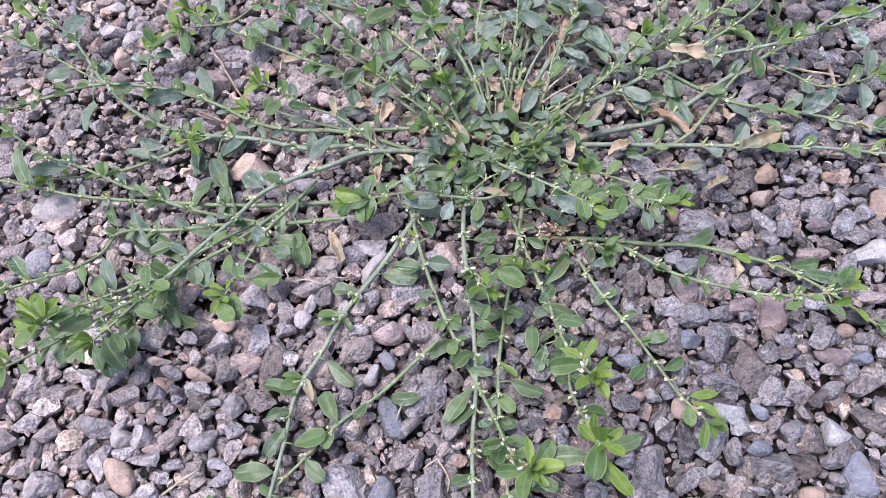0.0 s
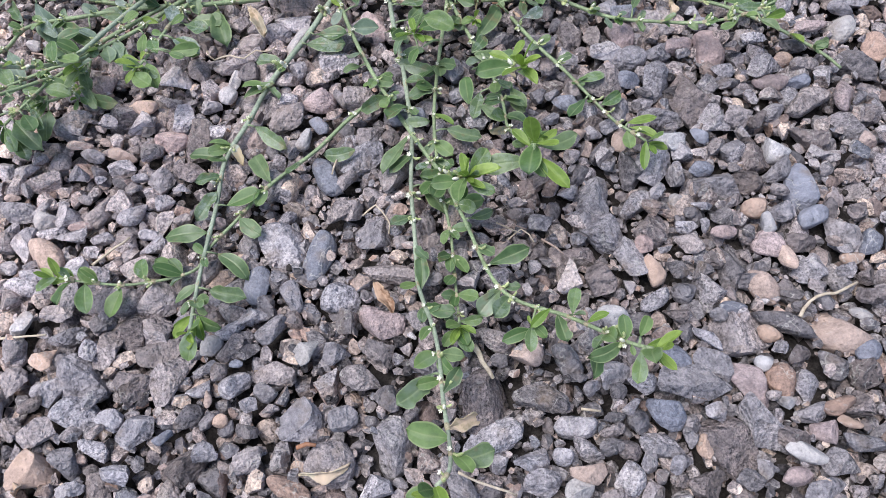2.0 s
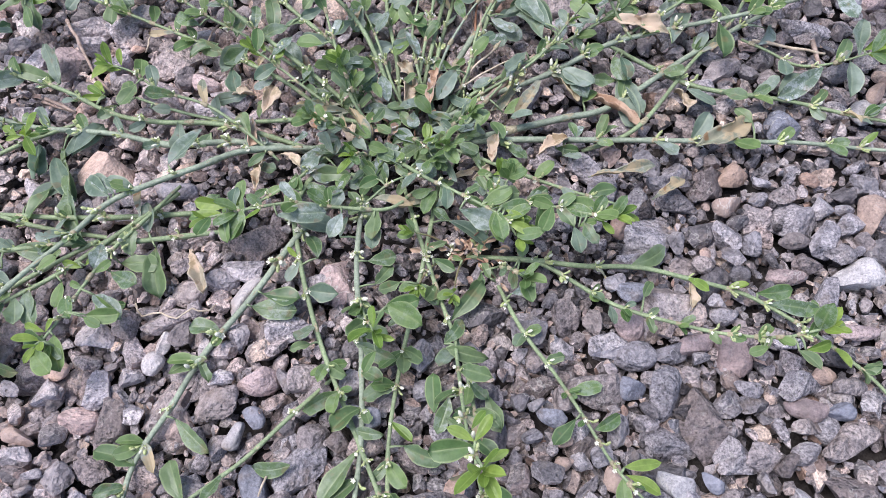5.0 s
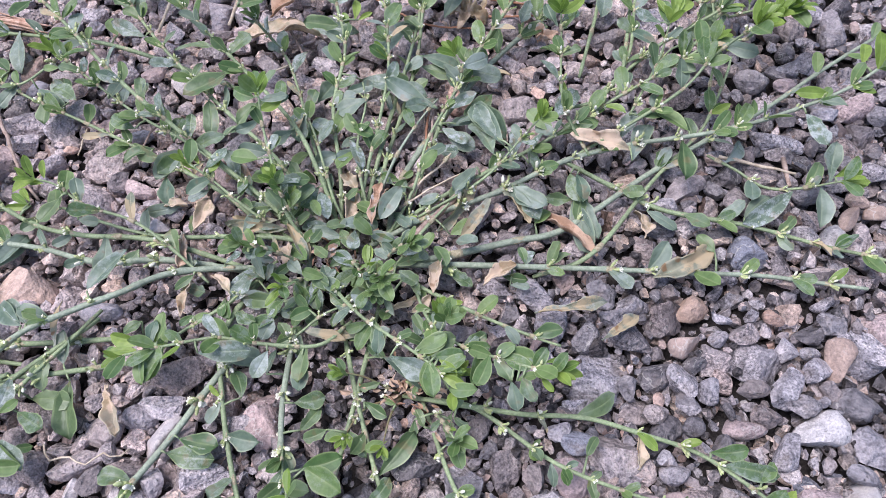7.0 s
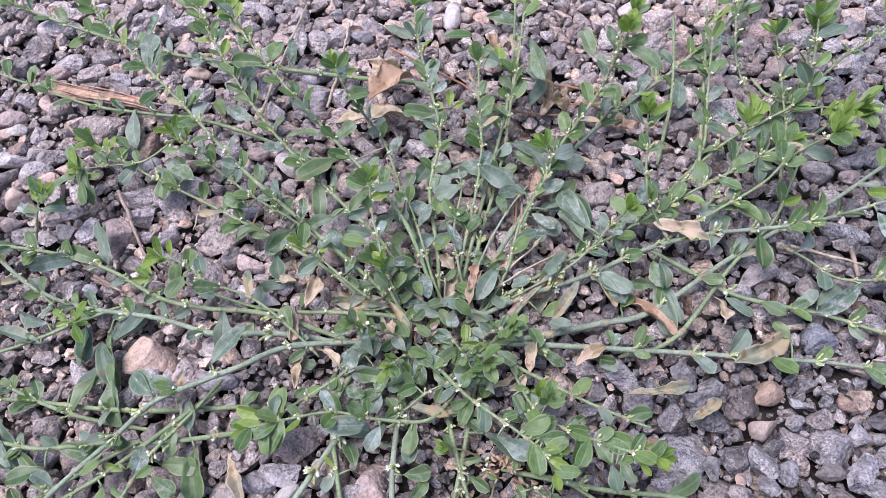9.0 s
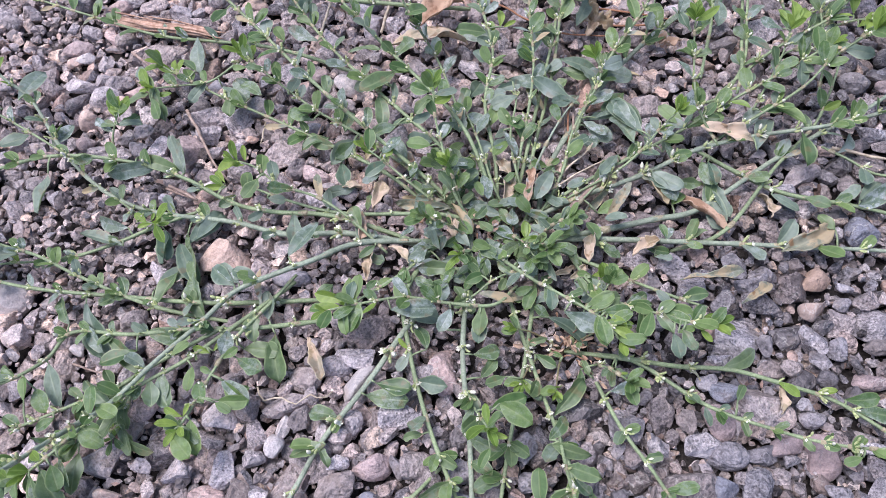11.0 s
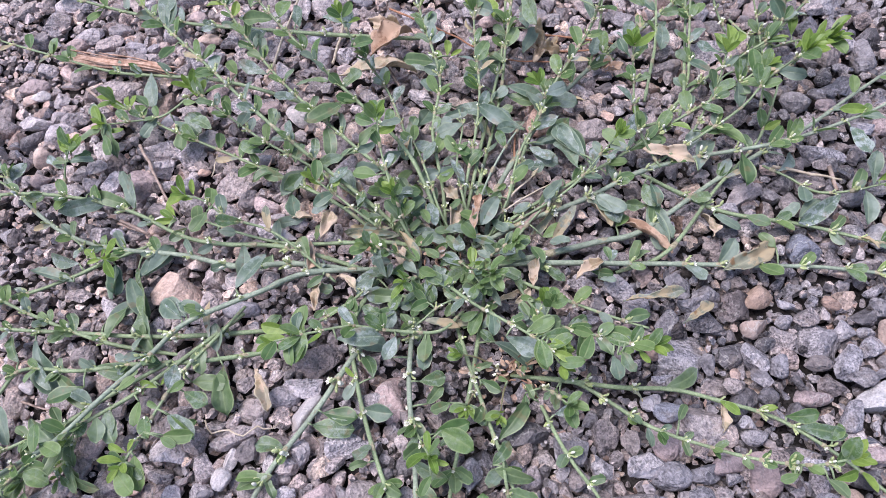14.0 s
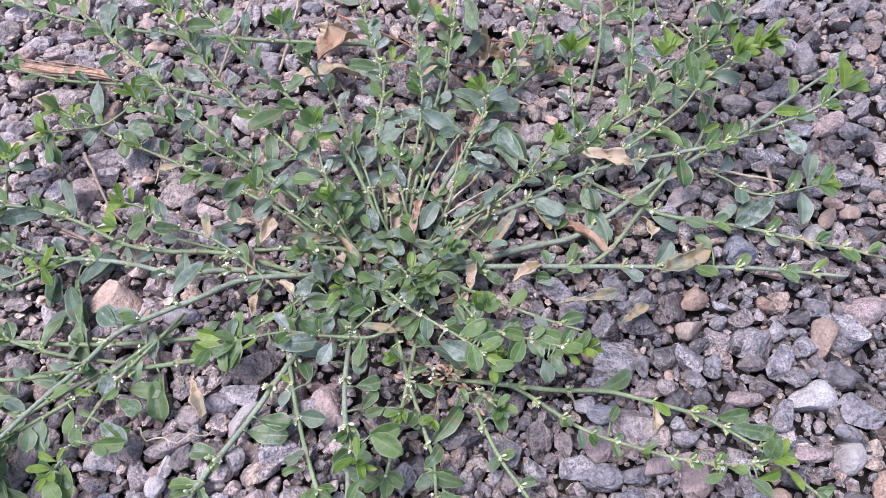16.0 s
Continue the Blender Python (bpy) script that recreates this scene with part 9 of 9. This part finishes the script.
def settle(rng, number, area, steps=60):
    """Stones strewn at random that shove one another aside until they lie edge to edge; the listed ones stay."""
    x, y = rng.uniform(area[0], area[1], number), rng.uniform(area[2], area[3], number)
    pick = rng.random(number)
    l = np.where(pick < 0.5, rng.uniform(0.0055, 0.0090, number), np.where(pick < 0.9, rng.uniform(0.0090, 0.0132, number), rng.uniform(0.0132, 0.0185, number)))
    l *= np.array([0.58 if dirt(a, b) > 0.12 else 1.0 for a, b in zip(x, y)])
    w, yaw = l * rng.uniform(0.6, 0.94, number), rng.uniform(0, 6.2832, number)
    fixed = np.array(taken)
    size = 0.024
    nx, ny = int((area[1] - area[0]) / size) + 3, int((area[3] - area[2]) / size) + 3
    whose = np.concatenate([np.arange(number)] * 2 + [np.full(len(fixed), -1)])
    dx, dy = 0.5 * (l - w) * np.cos(yaw), 0.5 * (l - w) * np.sin(yaw)
    r = np.concatenate([w / 2, w / 2, fixed[:, 2]])
    for _ in range(steps):
        cx, cy = np.concatenate([x + dx, x - dx, fixed[:, 0]]), np.concatenate([y + dy, y - dy, fixed[:, 1]])
        i = np.clip(((cx - area[0]) / size).astype(int) + 1, 0, nx - 1)
        j = np.clip(((cy - area[2]) / size).astype(int) + 1, 0, ny - 1)
        cell = i * ny + j
        order = np.argsort(cell, kind="stable")
        rank = np.empty(len(cell), dtype=int)
        first = np.searchsorted(cell[order], np.arange(nx * ny))
        rank[order] = np.arange(len(cell)) - first[cell[order]]
        table = np.full(((nx + 2) * (ny + 2), rank.max() + 1), -1)
        table[(i + 1) * (ny + 2) + j + 1, rank] = np.arange(len(cell))
        near = np.concatenate([table[(i + 1 + a) * (ny + 2) + j + 1 + b] for a in (-1, 0, 1) for b in (-1, 0, 1)], axis=1)[:2 * number]
        ok = (near >= 0) & (whose[near] != whose[:2 * number, None])
        ex, ey = cx[:2 * number, None] - cx[near], cy[:2 * number, None] - cy[near]
        d = np.hypot(ex, ey) + 1e-7
        push = np.where(ok, np.maximum(0.97 * (r[:2 * number, None] + r[near]) - d, 0), 0) * np.where(whose[near] < 0, 0.8, 0.36)
        mx, my = (push * ex / d).sum(1), (push * ey / d).sum(1)
        x, y = x + mx[:number] + mx[number:], y + my[:number] + my[number:]
    spots = []
    for k in range(number):
        if rng.random() > 0.6 * dirt(x[k], y[k]):
            for e in (-1, 1):
                claim(x[k] + e * dx[k], y[k] + e * dy[k], w[k] / 2)
            spots.append((x[k], y[k], rng.normal(0.0, 0.0024) + 0.22 * (w[k] - 0.010), l[k] * 1.08, w[k] * 1.08, w[k] * rng.uniform(0.8, 1.1), yaw[k]))
    return spots


DIRT = [(0.062, -0.035, 0.045), (0.042, 0.002, 0.03), (-0.168, 0.222, 0.065), (0.165, 0.225, 0.035), (0.131, 0.211, 0.022), (-0.235, 0.41, 0.05), (-0.186, 0.282, 0.05),
        (0.20, 0.16, 0.045), (0.125, 0.165, 0.03), (0.25, 0.20, 0.04), (0.15, 0.10, 0.03), (0.17, -0.05, 0.04), (0.03, 0.17, 0.045), (-0.03, 0.20, 0.035), (0.006, -0.014, 0.035), (0.058, 0.004, 0.03), (0.035, 0.238, 0.05), (-0.04, 0.232, 0.035), (0.075, 0.185, 0.03)]


def dirt(x, y):
    """How bare the earth lies at a place, 0 to 1."""
    return max(max(0.0, 1 - math.hypot(x - u, y - v) / r) for u, v, r in DIRT)


fill = np.random.default_rng(23)
NEAR = (-0.36, 0.40, -0.17, 0.58)
top_layer = settle(fill, 6700, NEAR)
small = pack(fill, 45000, 0.0042, 0.0078, 0.70, (-0.0028, 0.0018), NEAR)
grit = pack(fill, 60000, 0.0024, 0.0048, 0.66, (-0.0042, 0.0020), NEAR)
under = [(fill.uniform(*NEAR[:2]), fill.uniform(*NEAR[2:]), fill.normal(-0.0078, 0.0012), l, l * 0.8, l * 0.7, fill.uniform(0, 6.28)) for l in fill.uniform(0.007, 0.013, 5200)]
crumbs = [(fill.uniform(*NEAR[:2]), fill.uniform(*NEAR[2:]), fill.normal(-0.0075, 0.0022), l, l * 0.85, l * 0.8, fill.uniform(0, 6.28)) for l in fill.uniform(0.0015, 0.0045, 4800)]
big = [q for q in top_layer if q[3] > 0.0135 and -0.26 < q[0] < 0.30 and -0.09 < q[1] < 0.46]
seen = set(big)
v1, f1 = scatter(ROCKS, big, fill)
v2, f2 = scatter(CHIPS, [q for q in top_layer if q not in seen], fill)
v4, f4 = scatter(GRAINS, small + grit + under, fill)
v2, f2 = np.concatenate([v2, v4]), np.concatenate([f2, f4 + len(v2)])
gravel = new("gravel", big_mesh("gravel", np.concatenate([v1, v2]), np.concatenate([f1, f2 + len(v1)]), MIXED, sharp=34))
tagged(gravel, "loose grey gravel of mixed worn stones on soil", "gravel", kind="stuff")
clods = []
for u, v, r in DIRT:
    for _ in range(int(r * 6000)):
        a, d, l = fill.uniform(0, 6.2832), r * math.sqrt(fill.random()), 0.0035 + 0.009 * fill.random() ** 1.6
        if not free(u + d * math.cos(a), v + d * math.sin(a), 0.4 * l, 0.6):
            continue
        clods.append((u + d * math.cos(a), v + d * math.sin(a), fill.normal(-0.0008, 0.0016), l, l * fill.uniform(0.7, 1), l * 0.75, a))
lumps = [mesh_of("clod", v, f, [CLOD], sharp=40) for v, f in ROCKS[11:]]
for x, y, top, l, w, h, yaw in [c for c in clods if c[3] > 0.0075]:
    m = pose(x, y, top - 0.5 * h, fill.uniform(-18, 18), fill.uniform(-18, 18), fill.uniform(0, 360))
    put("clod", lumps[int(fill.integers(0, len(lumps)))], ground, m @ Matrix.Diagonal((l, w, h, 1)))
v7, f7 = scatter(CHIPS[6:], [c for c in clods if c[3] <= 0.0075], fill)
tagged(new("earth_clods", big_mesh("earth_clods", v7, f7, CLOD, sharp=40)), "dark rough clods of earth among the stones", "soil", kind="stuff")
v5, f5 = scatter(GRAINS, crumbs, fill)
tagged(new("soil_crumbs", big_mesh("soil_crumbs", v5, f5, SOIL)), "dark crumbs of soil between the stones", "soil", kind="stuff")
ring = []
while len(ring) < 1900:
    a, d, l = fill.uniform(0, 6.2832), 0.3 + abs(fill.normal(0, 0.32)), fill.uniform(0.011, 0.021)
    x, y = 0.02 + d * math.cos(a), 0.2 + d * math.sin(a)
    if not (NEAR[0] < x < NEAR[1] and NEAR[2] < y < NEAR[3]):
        ring.append((x, y, fill.normal(-0.001, 0.003), l, l * fill.uniform(0.65, 0.95), l * 0.6, a))
v3, f3 = scatter(CHIPS, ring, fill)
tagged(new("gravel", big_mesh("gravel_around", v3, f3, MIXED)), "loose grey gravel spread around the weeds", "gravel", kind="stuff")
